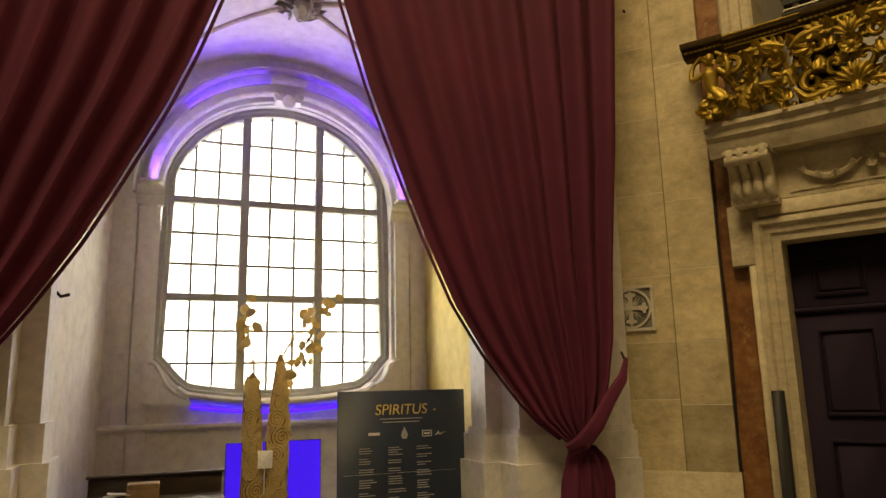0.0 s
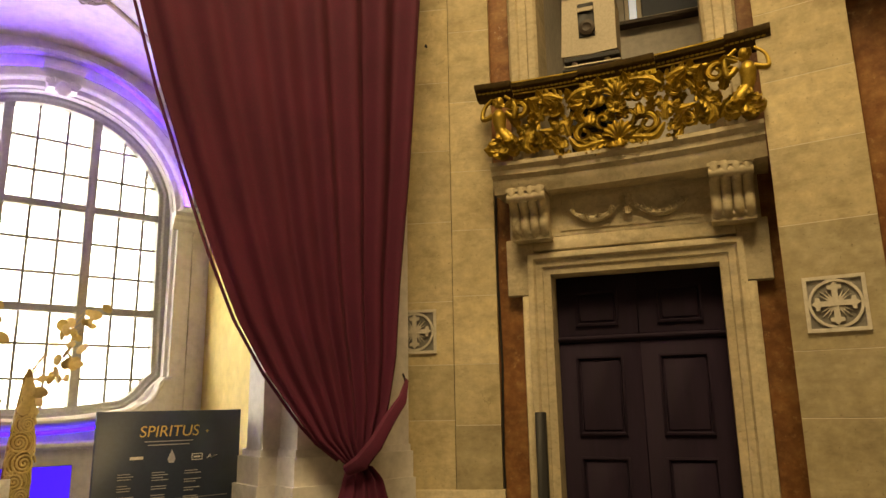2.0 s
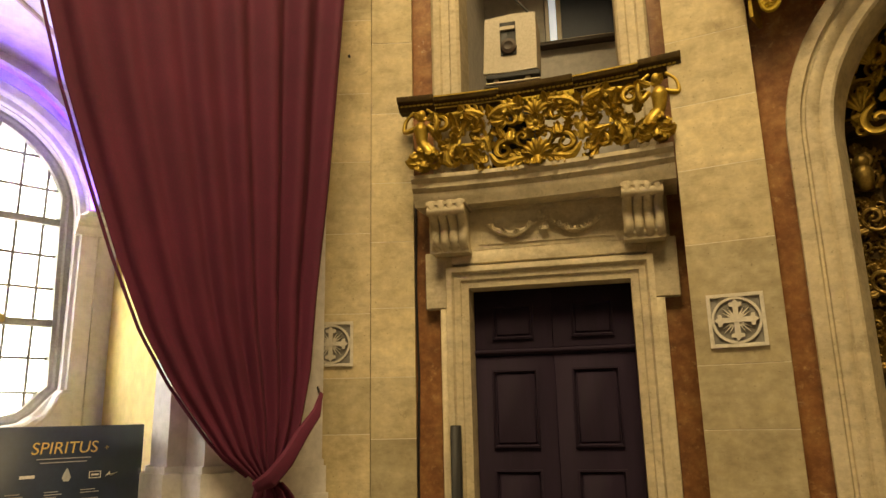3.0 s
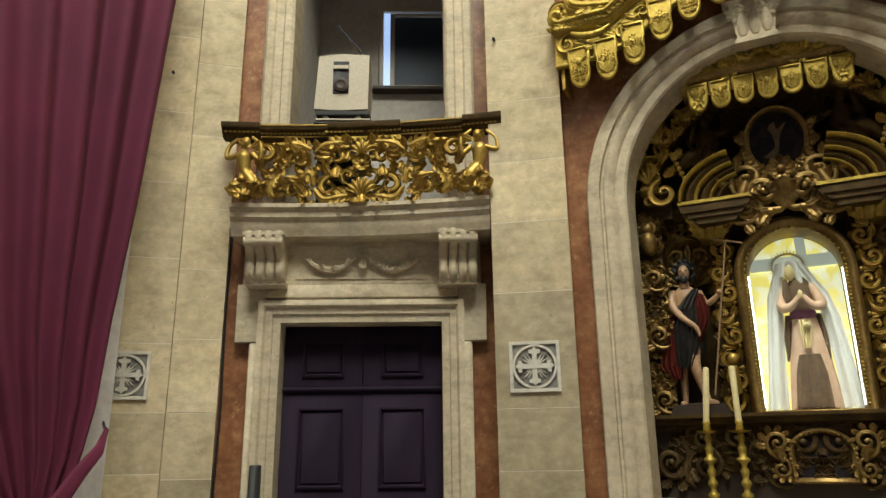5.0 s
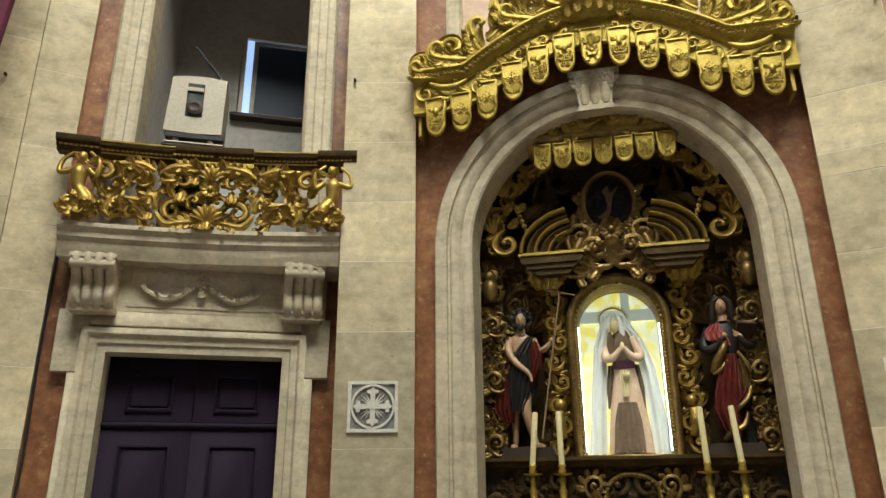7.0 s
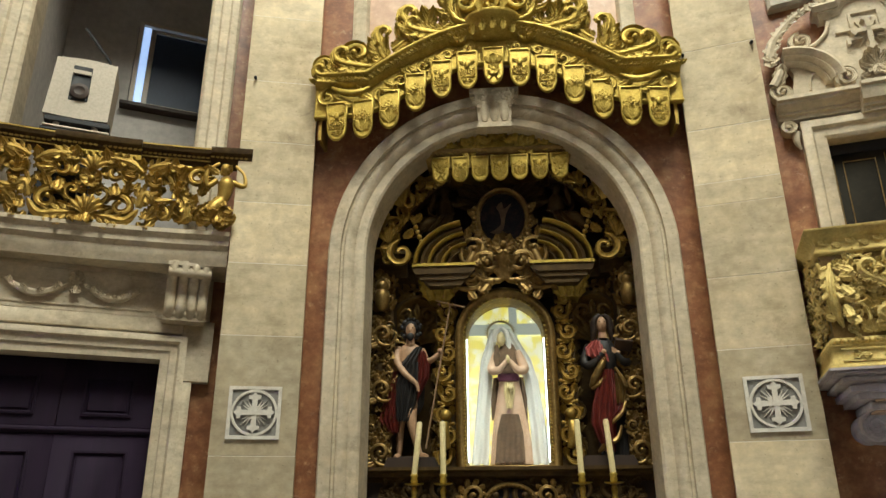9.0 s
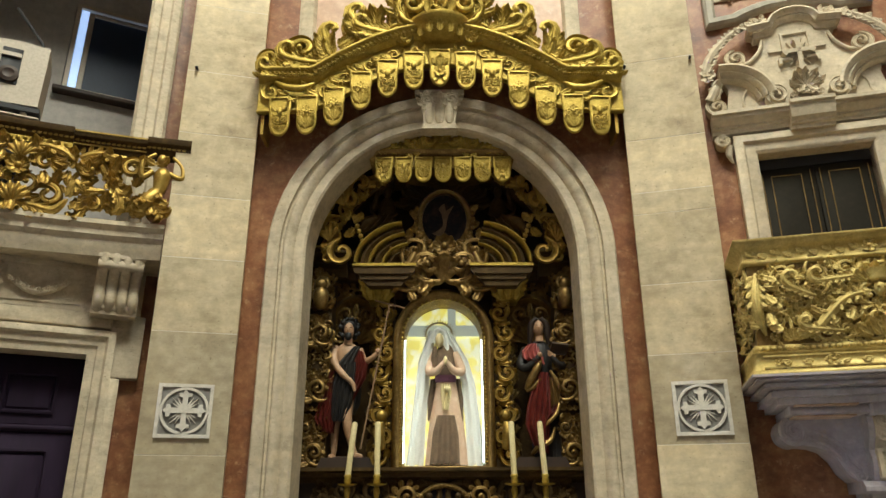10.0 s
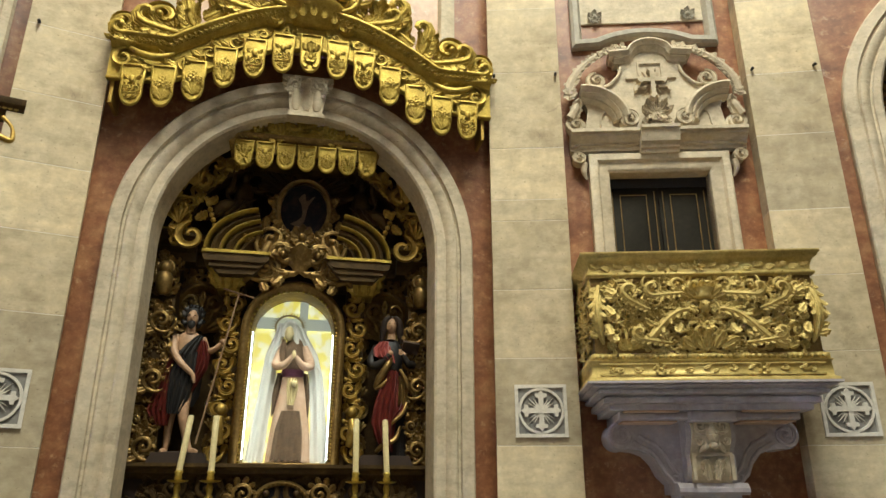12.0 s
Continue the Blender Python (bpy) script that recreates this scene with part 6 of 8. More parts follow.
limb(a, [(X - 0.12, Y - 0.03, Z + 1.2), (X - 0.10, Y - 0.05, Z + 1.3), (X - 0.06, Y - 0.06, Z + 1.335), (X - 0.01, Y - 0.05, Z + 1.3), (X + 0.01, Y - 0.03, Z + 1.18), (X + 0.04, Y - 0.03, Z + 1.05)], [0.025, 0.026, 0.026, 0.026, 0.03, 0.02], 4, 8)
limb(a, [(X - 0.105, Y - 0.05, Z + 1.16), (X - 0.11, Y - 0.07, Z + 1.02), (X - 0.10, Y - 0.06, Z + 0.9)], [0.02, 0.035, 0.03], 2, 8)
a.sweep(arc(X - 0.065, Z + 1.31, 0.135, 0.12, 180, -180, 30)[:-1], [(0.008, Y + 0.05), (0.008, Y + 0.03), (-0.008, Y + 0.03), (-0.008, Y + 0.05)], True, 5)
for k in range(22):
    w = radians(-20 + 220 * k / 21)
    a.tube([(X - 0.065 + 0.14 * math.cos(w), Y + 0.04, Z + 1.31 + 0.125 * math.sin(w)), (X - 0.065 + 0.175 * math.cos(w), Y + 0.04, Z + 1.31 + 0.16 * math.sin(w))], [0.006, 0.002], 5, 5)
solid("madonna_statue", AL, a, [PINK, WAX, BROWN_LACE, PLUM, VEIL, WAX], "robed statue with a pale veil inside the shrine", "statue", base=(X, Y, Z))

a = Acc()
X, Y, Z = -0.935, 0.74, 1.90
# legs and feet
limb(a, [(X - 0.10, Y + 0.02, Z + 0.03), (X - 0.095, Y + 0.02, Z + 0.12), (X - 0.09, Y - 0.0, Z + 0.30), (X - 0.06, Y, Z + 0.55)], [0.022, 0.03, 0.042, 0.06], 2, 12)
limb(a, [(X + 0.12, Y - 0.05, Z + 0.03), (X + 0.085, Y - 0.05, Z + 0.12), (X + 0.03, Y - 0.08, Z + 0.36), (X + 0.03, Y - 0.03, Z + 0.60)], [0.024, 0.032, 0.05, 0.07], 2, 12)
limb(a, [(X - 0.10, Y + 0.03, Z + 0.03), (X - 0.11, Y - 0.06, Z + 0.02), (X - 0.12, Y - 0.11, Z + 0.012)], [0.026, 0.026, 0.014], 2, 8, 0.7)
limb(a, [(X + 0.11, Y - 0.04, Z + 0.03), (X + 0.16, Y - 0.10, Z + 0.02), (X + 0.20, Y - 0.13, Z + 0.012)], [0.026, 0.026, 0.014], 2, 8, 0.7)
# torso and dark tunic with a ragged hem
a.lathe([(0.10, 0), (0.115, 0.1), (0.125, 0.2), (0.10, 0.27), (0.045, 0.31)], X, Y, Z + 0.82, 16, 2, 1.0, 0.62)
draped(a, [(0.09, 0), (0.13, 0.1), (0.145, 0.24), (0.13, 0.42), (0.11, 0.52)], X - 0.01, Y - 0.0, Z + 0.42, 0, 36, 8, 0.22, 1.0, 0.66, 0.01)
cloth(a, [(X + 0.02, Y - 0.10, Z + 0.92), (X - 0.01, Y - 0.12, Z + 0.72), (X - 0.03, Y - 0.12, Z + 0.52), (X - 0.05, Y - 0.11, Z + 0.34)], [0.08, 0.11, 0.11, 0.06], 5, 0.016, 0, 0.03)
cloth(a, [(X + 0.10, Y - 0.06, Z + 1.08), (X + 0.04, Y - 0.10, Z + 0.98), (X - 0.02, Y - 0.11, Z + 0.88)], [0.035, 0.06, 0.08], 3, 0.01, 0, 0.03)
# red mantle over one shoulder, hanging again behind the hip
cloth(a, [(X + 0.13, Y - 0.06, Z + 1.03), (X + 0.15, Y - 0.08, Z + 0.9), (X + 0.13, Y - 0.07, Z + 0.76), (X + 0.08, Y - 0.07, Z + 0.62), (X + 0.05, Y - 0.06, Z + 0.5)], [0.03, 0.065, 0.07, 0.05, 0.02], 4, 0.018, 1, 0.04)
cloth(a, [(X - 0.13, Y - 0.03, Z + 0.92), (X - 0.15, Y - 0.05, Z + 0.72), (X - 0.175, Y - 0.07, Z + 0.5), (X - 0.19, Y - 0.08, Z + 0.36), (X - 0.155, Y - 0.06, Z + 0.24)], [0.02, 0.05, 0.095, 0.11, 0.06], 5, 0.024, 1, 0.06)
# arms
limb(a, [(X - 0.12, Y - 0.02, Z + 1.08), (X - 0.115, Y - 0.09, Z + 0.93), (X - 0.03, Y - 0.15, Z + 0.80), (X + 0.08, Y - 0.16, Z + 0.70), (X + 0.105, Y - 0.16, Z + 0.62)], [0.038, 0.036, 0.032, 0.022, 0.014], 2, 12)
limb(a, [(X + 0.12, Y - 0.02, Z + 1.06), (X + 0.18, Y - 0.04, Z + 0.94), (X + 0.26, Y - 0.10, Z + 0.96), (X + 0.315, Y - 0.12, Z + 1.01)], [0.036, 0.034, 0.026, 0.02], 2, 12)
a.ball(X + 0.32, Y - 0.13, Z + 1.02, 0.028, 2)
# head, beard and curls
a.lathe([(0.046, 0), (0.04, 0.08)], X + 0.005, Y - 0.03, Z + 1.1, 10, 2)
a.ball(X + 0.01, Y - 0.05, Z + 1.245, 0.066, 2, 14, 0.8, 0.95, 1.3)
a.ball(X + 0.01, Y + 0.0, Z + 1.29, 0.085, 0, 12, 0.98, 0.85, 1.05)
a.ball(X + 0.01, Y - 0.088, Z + 1.185, 0.038, 0, 10, 1.0, 0.7, 1.25)
a.ball(X + 0.01, Y - 0.12, Z + 1.245, 0.012, 2, 8, 0.8, 0.9, 1.6)
for k in range(20):
    w = 6.283 * k / 20
    low = math.sin(w) < -0.2
    a.ball(X + 0.01 + (0.085 + 0.012 * (k % 2)) * math.cos(w), Y - 0.02 + 0.02 * math.sin(3 * k), Z + 1.285 + 0.088 * math.sin(w) - (0.03 if low else 0), 0.024 if abs(math.cos(w)) > 0.35 or not low else 0.005, 0, 7)
for q in (-1, 1):
    a.ball(X + 0.01 + q * 0.025, Y - 0.105, Z + 1.268, 0.007, 0, 7, 1.4, 0.7, 0.6)
# staff with a crossbar, and a rocky foot
a.tube([(X + 0.18, Y - 0.16, Z + 0.08), (X + 0.43, Y - 0.20, Z + 1.485)], 0.009, 7, 4)
a.tube([(X + 0.28, Y - 0.20, Z + 1.52), (X + 0.58, Y - 0.20, Z + 1.44)], 0.009, 7, 4)
a.lathe([(0.2, -0.09), (0.22, -0.04), (0.2, 0.0), (0.1, 0.02)], X + 0.02, Y, Z, 12, 3, 1.1, 0.75)
solid("bearded_saint_statue", AL, a, [ROBE_DARK, ROBE_RED, FLESH, DARK_WOOD, CARDBOARD], "painted wooden statue in dark and red robes holding a staff", "statue", base=(X, Y, Z))

a = Acc()
X, Y, Z = 1.0, 0.74, 1.90
# dark undergown, red mantle slung across, gilt hems
draped(a, [(0.13, 0), (0.15, 0.1), (0.15, 0.35), (0.13, 0.7), (0.11, 0.92)], X + 0.06, Y + 0.04, Z, 0, 30, 8, 0.16, 1.0, 0.6, -0.05)
cloth(a, [(X + 0.0, Y - 0.10, Z + 0.80), (X - 0.02, Y - 0.12, Z + 0.64), (X - 0.05, Y - 0.13, Z + 0.46), (X - 0.07, Y - 0.12, Z + 0.3), (X - 0.05, Y - 0.10, Z + 0.14), (X - 0.02, Y - 0.08, Z + 0.04)], [0.07, 0.09, 0.115, 0.12, 0.08, 0.05], 4, 0.02, 1, 0.06)
cloth(a, [(X + 0.10, Y - 0.10, Z + 0.76), (X + 0.12, Y - 0.12, Z + 0.6), (X + 0.11, Y - 0.11, Z + 0.48)], [0.03, 0.05, 0.04], 3, 0.022, 4, 0.03)
cloth(a, [(X + 0.12, Y - 0.10, Z + 0.5), (X + 0.10, Y - 0.12, Z + 0.42), (X + 0.03, Y - 0.12, Z + 0.34)], [0.03, 0.05, 0.03], 3, 0.02, 1, 0.03)
limb(a, [(X + 0.15, Y - 0.14, Z + 0.5), (X + 0.11, Y - 0.16, Z + 0.40), (X + 0.03, Y - 0.16, Z + 0.32), (X - 0.06, Y - 0.13, Z + 0.24)], [0.012, 0.02, 0.02, 0.012], 4, 8)
limb(a, [(X - 0.01, Y - 0.13, Z + 0.93), (X - 0.05, Y - 0.16, Z + 0.84), (X - 0.12, Y - 0.14, Z + 0.72), (X - 0.155, Y - 0.1, Z + 0.64)], [0.02, 0.036, 0.04, 0.022], 4, 10)
limb(a, [(X - 0.155, Y - 0.12, Z + 0.62), (X - 0.09, Y - 0.15, Z + 0.66), (X - 0.02, Y - 0.15, Z + 0.74)], [0.012, 0.02, 0.015], 4, 8)
limb(a, [(X + 0.08, Y - 0.13, Z + 0.82), (X + 0.14, Y - 0.15, Z + 0.7), (X + 0.16, Y - 0.14, Z + 0.62)], [0.014, 0.024, 0.014], 4, 8)
limb(a, [(X - 0.12, Y - 0.06, Z + 0.04), (X - 0.06, Y - 0.12, Z + 0.1), (X + 0.05, Y - 0.12, Z + 0.16), (X + 0.10, Y - 0.1, Z + 0.28)], [0.02, 0.03, 0.024, 0.012], 4, 8)
a.lathe([(0.10, 0), (0.12, 0.1), (0.13, 0.2), (0.09, 0.28), (0.045, 0.33)], X + 0.0, Y, Z + 0.82, 16, 0, 1.0, 0.62)
cloth(a, [(X - 0.07, Y - 0.05, Z + 1.1), (X - 0.10, Y - 0.09, Z + 1.02), (X - 0.08, Y - 0.11, Z + 0.94), (X - 0.02, Y - 0.12, Z + 0.88)], [0.05, 0.09, 0.10, 0.05], 4, 0.018, 5, 0.05)
limb(a, [(X - 0.13, Y - 0.01, Z + 1.06), (X - 0.19, Y - 0.04, Z + 0.9), (X - 0.14, Y - 0.1, Z + 0.86), (X - 0.02, Y - 0.16, Z + 0.96)], [0.05, 0.05, 0.04, 0.026], 0, 10)
limb(a, [(X + 0.13, Y, Z + 1.06), (X + 0.21, Y - 0.05, Z + 0.90), (X + 0.16, Y - 0.14, Z + 0.88), (X + 0.09, Y - 0.18, Z + 0.96)], [0.045, 0.048, 0.036, 0.024], 0, 10)
for h in range(4):
    a.tube([(X + 0.10, Y - 0.18, Z + 0.945 + 0.012 * h), (X + 0.055, Y - 0.195, Z + 0.965 + 0.014 * h)], [0.009, 0.006], 6, 2)
a.ball(X + 0.11, Y - 0.175, Z + 0.955, 0.026, 2)
a.ball(X - 0.02, Y - 0.17, Z + 0.97, 0.026, 2)
a.add(*(lambda q: (q.v, q.f))(Acc().box(-0.085, 0.085, -0.018, 0.018, -0.06, 0.06)), 3, Matrix.Translation((X + 0.17, Y - 0.17, Z + 1.03)) @ Euler((0.75, 0.1, 0.15)).to_matrix().to_4x4())
a.lathe([(0.044, 0), (0.036, 0.09)], X + 0.0, Y - 0.03, Z + 1.13, 10, 2)
a.ball(X - 0.005, Y - 0.05, Z + 1.265, 0.064, 2, 14, 0.8, 0.95, 1.3)
a.ball(X + 0.0, Y + 0.01, Z + 1.30, 0.085, 3, 12, 0.98, 0.85, 1.05)
a.ball(X - 0.008, Y - 0.118, Z + 1.262, 0.011, 2, 8, 0.8, 0.9, 1.6)
for q in (-1, 1):
    limb(a, [(X + q * 0.02, Y - 0.06, Z + 1.365), (X + q * 0.075, Y - 0.05, Z + 1.31), (X + q * 0.085, Y - 0.03, Z + 1.2), (X + q * 0.10, Y - 0.01, Z + 1.1)], [0.02, 0.032, 0.034, 0.018], 3, 9)
    a.ball(X - 0.005 + q * 0.024, Y - 0.104, Z + 1.285, 0.006, 3, 7, 1.4, 0.7, 0.6)
a.lathe([(0.24, -0.09), (0.24, -0.03), (0.2, 0.0)], X + 0.02, Y, Z, 8, 3, 1.0, 0.7)
solid("red_robed_saint_statue", AL, a, [ROBE_DARK, ROBE_RED, FLESH, DARK_WOOD, GOLD_AGED_SHADED, ROSE_CLOTH], "painted wooden statue in a red robe holding a book", "statue", base=(X, Y, Z))

for s in (-1, 1):
    a = Acc()
    X, Y, Z = 0.03 + s * 0.60, 0.72, 4.16
    a.lathe([(0.075, 0), (0.09, 0.08), (0.10, 0.2), (0.085, 0.3), (0.04, 0.36), (0.03, 0.42)], X, Y, Z + 0.1, 14, 0, 1.0, 0.7)
    a.ball(X, Y - 0.02, Z + 0.52, 0.056, 0, 12, 0.85, 0.95, 1.25)
    for k in range(9):
        w = math.pi * k / 8
        a.ball(X + 0.055 * math.cos(w), Y, Z + 0.55 + 0.05 * math.sin(w), 0.022, 0, 7)
    limb(a, [(X + s * 0.09, Y, Z + 0.40), (X + s * 0.15, Y - 0.05, Z + 0.32), (X + s * 0.11, Y - 0.10, Z + 0.42), (X + s * 0.10, Y - 0.11, Z + 0.5)], [0.034, 0.03, 0.024, 0.018], 0, 9)
    limb(a, [(X - s * 0.09, Y, Z + 0.40), (X - s * 0.15, Y - 0.02, Z + 0.36), (X - s * 0.22, Y - 0.02, Z + 0.38)], [0.034, 0.028, 0.02], 0, 9)
    limb(a, [(X + s * 0.0, Y - 0.06, Z + 0.14), (X + s * 0.16, Y - 0.14, Z + 0.13), (X + s * 0.26, Y - 0.14, Z + 0.04), (X + s * 0.36, Y - 0.12, Z - 0.02)], [0.07, 0.07, 0.05, 0.025], 0, 10)
    cloth(a, [(X + s * 0.02, Y - 0.08, Z + 0.22), (X + s * 0.08, Y - 0.12, Z + 0.12), (X + s * 0.16, Y - 0.12, Z + 0.02)], [0.12, 0.17, 0.15], 5, 0.02, 0, 0.06)
    limb(a, [(X - s * 0.12, Y - 0.1, Z + 0.24), (X, Y - 0.14, Z + 0.16), (X + s * 0.14, Y - 0.14, Z + 0.22), (X + s * 0.17, Y - 0.08, Z + 0.36)], [0.01, 0.018, 0.018, 0.01], 0, 8)
    # dark gilding here includes the arch's shade over the figure
    solid("seated_angel_statue", AL, a, BROWN_GILT_SHADED, "seated figure above the broken pediment, its gilding darkened for niche shade", "statue", "figures over the pediment", base=(X, Y, Z))


# candles
def candlestick(x, y):
    t = thing("candlestick", AL, (x, y, 0.8), "tall turned brass candlestick before the altarpiece", "candlestick", "candlesticks on the altar")
    part("foot", Acc().lathe([(0.1, 0.0), (0.1, 0.03), (0.06, 0.06), (0.03, 0.1), (0.05, 0.15), (0.055, 0.19), (0.03, 0.24), (0.06, 0.25)], x, y, 0.8, 14), GOLD, t)
    part("stem", Acc().lathe([(0.06, 0.0), (0.06, 0.02), (0.03, 0.04), (0.045, 0.07), (0.05, 0.09), (0.022, 0.12), (0.026, 0.15), (0.042, 0.17), (0.042, 0.19), (0.022, 0.22), (0.03, 0.25), (0.038, 0.28), (0.022, 0.31), (0.024, 0.34), (0.055, 0.365), (0.055, 0.38), (0.028, 0.40), (0.032, 0.44), (0.038, 0.47), (0.02, 0.50), (0.03, 0.54), (0.03, 0.56), (0.018, 0.6)], x, y, 1.05, 14), GOLD, t)
    part("drip_pan", Acc().lathe([(0.02, 0.0), (0.085, 0.015), (0.09, 0.025), (0.02, 0.025)], x, y, 1.64, 16), GOLD, t)
    part("socket", Acc().lathe([(0.02, 0), (0.035, 0.02), (0.026, 0.05), (0.036, 0.07), (0.028, 0.085)], x, y, 1.66, 12), GOLD, t)


for x, lean in ((-0.84, 0.10), (-0.575, -0.01), (0.67, -0.025), (0.95, -0.06)):
    candlestick(x, 0.40)
    a = Acc().lathe([(0.027, 0), (0.027, 0.46), (0.02, 0.475), (0.006, 0.478)], 0, 0, 0, 14)
    b = Acc().add(a.v, a.f, 0, Matrix.Translation((x, 0.40, 1.735)) @ Matrix.Rotation(lean, 4, "Y"))
    b.tube([(x + lean * 0.47, 0.40, 2.205), (x + lean * 0.48, 0.40, 2.225)], 0.003, 5, 1)
    solid("candle", AL, b, [WAX, BLACK], "tall unlit ivory candle in a brass candlestick", "candle", "candles on the altar", base=(x, 0.40, 1.735))
a = Acc().box(-1.15, 1.2, 0.1, 0.62, 0.72, 0.8, b=0.01).box(-1.1, 1.15, 0.16, 0.62, 0.0, 0.72)
solid("altar_table", AL, a, STONE_PLAIN, "pale stone altar table below the altarpiece", "altar", base=(0, 0.4, 0))


# ---- gilded canopies ----
def tassel(parent, x, z, w, h, y, seed, tilt=0.0):
    """A hanging tongue with a raised rim and a carved device."""
    rng = random.Random(seed)
    a = Acc()
    o = [(-w / 2, 0), (w / 2, 0), (w / 2, -h * 0.34), (w * 0.44, -h * 0.40), (w * 0.44, -h * 0.66)] + [(w * 0.44 * math.cos(radians(q)), -h * 0.66 - h * 0.34 * math.sin(radians(q))) for q in range(15, 180, 15)] + [(-w * 0.44, -h * 0.66), (-w * 0.44, -h * 0.40), (-w / 2, -h * 0.34)]
    a.prism(o, -0.018, 0.018)
    a.sweep(o[::-1], [(0.0, 0.0), (0.0, -0.034), (-0.014, -0.034), (-0.02, -0.016)], True)
    k = rng.randrange(3)
    if k == 0:
        put_rosette(a, 0, -0.02, -h * 0.62, w * 0.85, 7)
        put_leaf(a, 0, -0.02, -h * 0.45, w * 0.7, 0, 1.4, 1.4)
        for q in (-1, 1):
            put_leaf(a, q * w * 0.2, -0.02, -h * 0.42, w * 0.5, q * 35, 1.2, 1.4)
            put_leaf(a, q * w * 0.15, -0.02, -h * 0.78, w * 0.4, 180 - q * 30, 1.2, 1.4)
    elif k == 1:
        for q in (-35, 0, 35):
            put_leaf(a, 0, -0.016, -h * 0.86, h * 0.42, q, 1.0, 1.1)
        put_rosette(a, 0, -0.03, -h * 0.36, w * 0.5, 6)
        for q in (-1, 1):
            put_scroll(a, q * w * 0.24, -0.02, -h * 0.5, w * 0.3, q * 40, q, 1.3)
    else:
        for q in (-1, 1):
            put_scroll(a, q * w * 0.17, -0.016, -h * 0.6, w * 0.38, q * 70, q, 1.4)
            put_scroll(a, q * w * 0.14, -0.016, -h * 0.8, w * 0.28, q * 250, q, 1.4)
        a.ball(0, -0.04, -h * 0.36, w * 0.16, sz=1.3)
        for q in (-1, 1):
            put_leaf(a, q * w * 0.1, -0.015, -h * 0.35, w * 0.45, q * 60, 1.0)
    a.v = [(q[0], -0.034 + 0.42 * (q[1] + 0.034) if q[1] < -0.034 else q[1], q[2]) for q in a.v]
    b = Acc().add(a.v, a.f, 0, Matrix.Translation((x, y, z)) @ Matrix.Rotation(tilt, 4, "Y"))
    return part("tassel_tongue", b, GOLD, parent)


def rim(x):
    """Height of the canopy's cornice: level at the ends, then rising to the shelf in the middle."""
    u = abs(x)
    return 5.53 if u > 1.25 else 5.53 + 0.53 * math.sin((1.25 - u) / 1.25 * 1.5708) ** 0.95


TONGUES = [4.855, 4.875, 4.965, 5.145, 5.285, 5.375, 5.41]


def notch(x):
    """Lower edge of the valance between the tongues."""
    return float(np.interp(abs(x), [0.262 * k for k in range(7)] + [1.85], [z + 0.265 for z in TONGUES[::-1]] + [TONGUES[0] + 0.265]))


cn = thing("altar_canopy", AL, (0, 0.06, 4.9), "gilded wooden canopy with hanging carved tongues over the altar", "canopy")
xs = [-1.80 + 3.62 * i / 60 for i in range(61)]
path = [(x, rim(x)) for x in xs]
part("cornice", Acc().sweep(path, [(0.07, 0.06), (0.075, -0.31), (0.055, -0.345), (0.03, -0.345), (0.018, -0.30), (-0.012, -0.285), (-0.02, -0.305), (-0.045, -0.305), (-0.055, -0.26), (-0.075, -0.25), (-0.075, 0.06)]), GOLD, cn)
a = Acc()
for i in range(86):
    x = -1.78 + 3.58 * i / 85
    z = rim(x) - 0.002
    deg = math.degrees(math.atan2(0.02, rim(x + 0.02) - rim(x)))
    put_leaf(a, x, -0.30, z - 0.01, 0.085, deg if x > 0 else deg + 180, 1.2, 1.5)
part("leaf_moulding", a, GOLD, cn)
v = Acc()
for xa, xb in zip(xs[:-1], xs[1:]):
    la, lb = notch(xa), notch(xb)
    v.add([(xa, -0.235, la), (xb, -0.235, lb), (xb, -0.235, rim(xb)), (xa, -0.235, rim(xa)), (xa, -0.2, la), (xb, -0.2, lb), (xb, -0.2, rim(xb)), (xa, -0.2, rim(xa))], [(0, 1, 2, 3), (7, 6, 5, 4), (0, 4, 5, 1), (3, 2, 6, 7)])
part("valance", v, GOLD, cn)
part("valance_bead", Acc().sweep([(x, notch(x)) for x in xs], [(0.03, -0.23), (0.03, -0.25), (0.015, -0.258), (0.0, -0.25), (0.0, -0.23)]), GOLD, cn)
for s in (-1, 1):
    part("end_board", Acc().box(min(s * 1.73, s * 1.76), max(s * 1.73, s * 1.76), -0.2, 0.06, 4.9, 5.5), GOLD_WARM, cn)
part("soffit", Acc().sweep([(x, rim(x) - 0.08) for x in xs], [(0.0, 0.06), (0.0, -0.2), (-0.02, -0.2), (-0.02, 0.06)]), DARK_WOOD, cn)
for i in range(13):
    k = i - 6
    zb = TONGUES[6 - abs(k)]
    tassel(cn, 0.006 + k * 0.262, zb + 0.40, 0.182, 0.40, -0.26, 100 + abs(k) * 3, 0.03 * k / 6)
a = Acc()
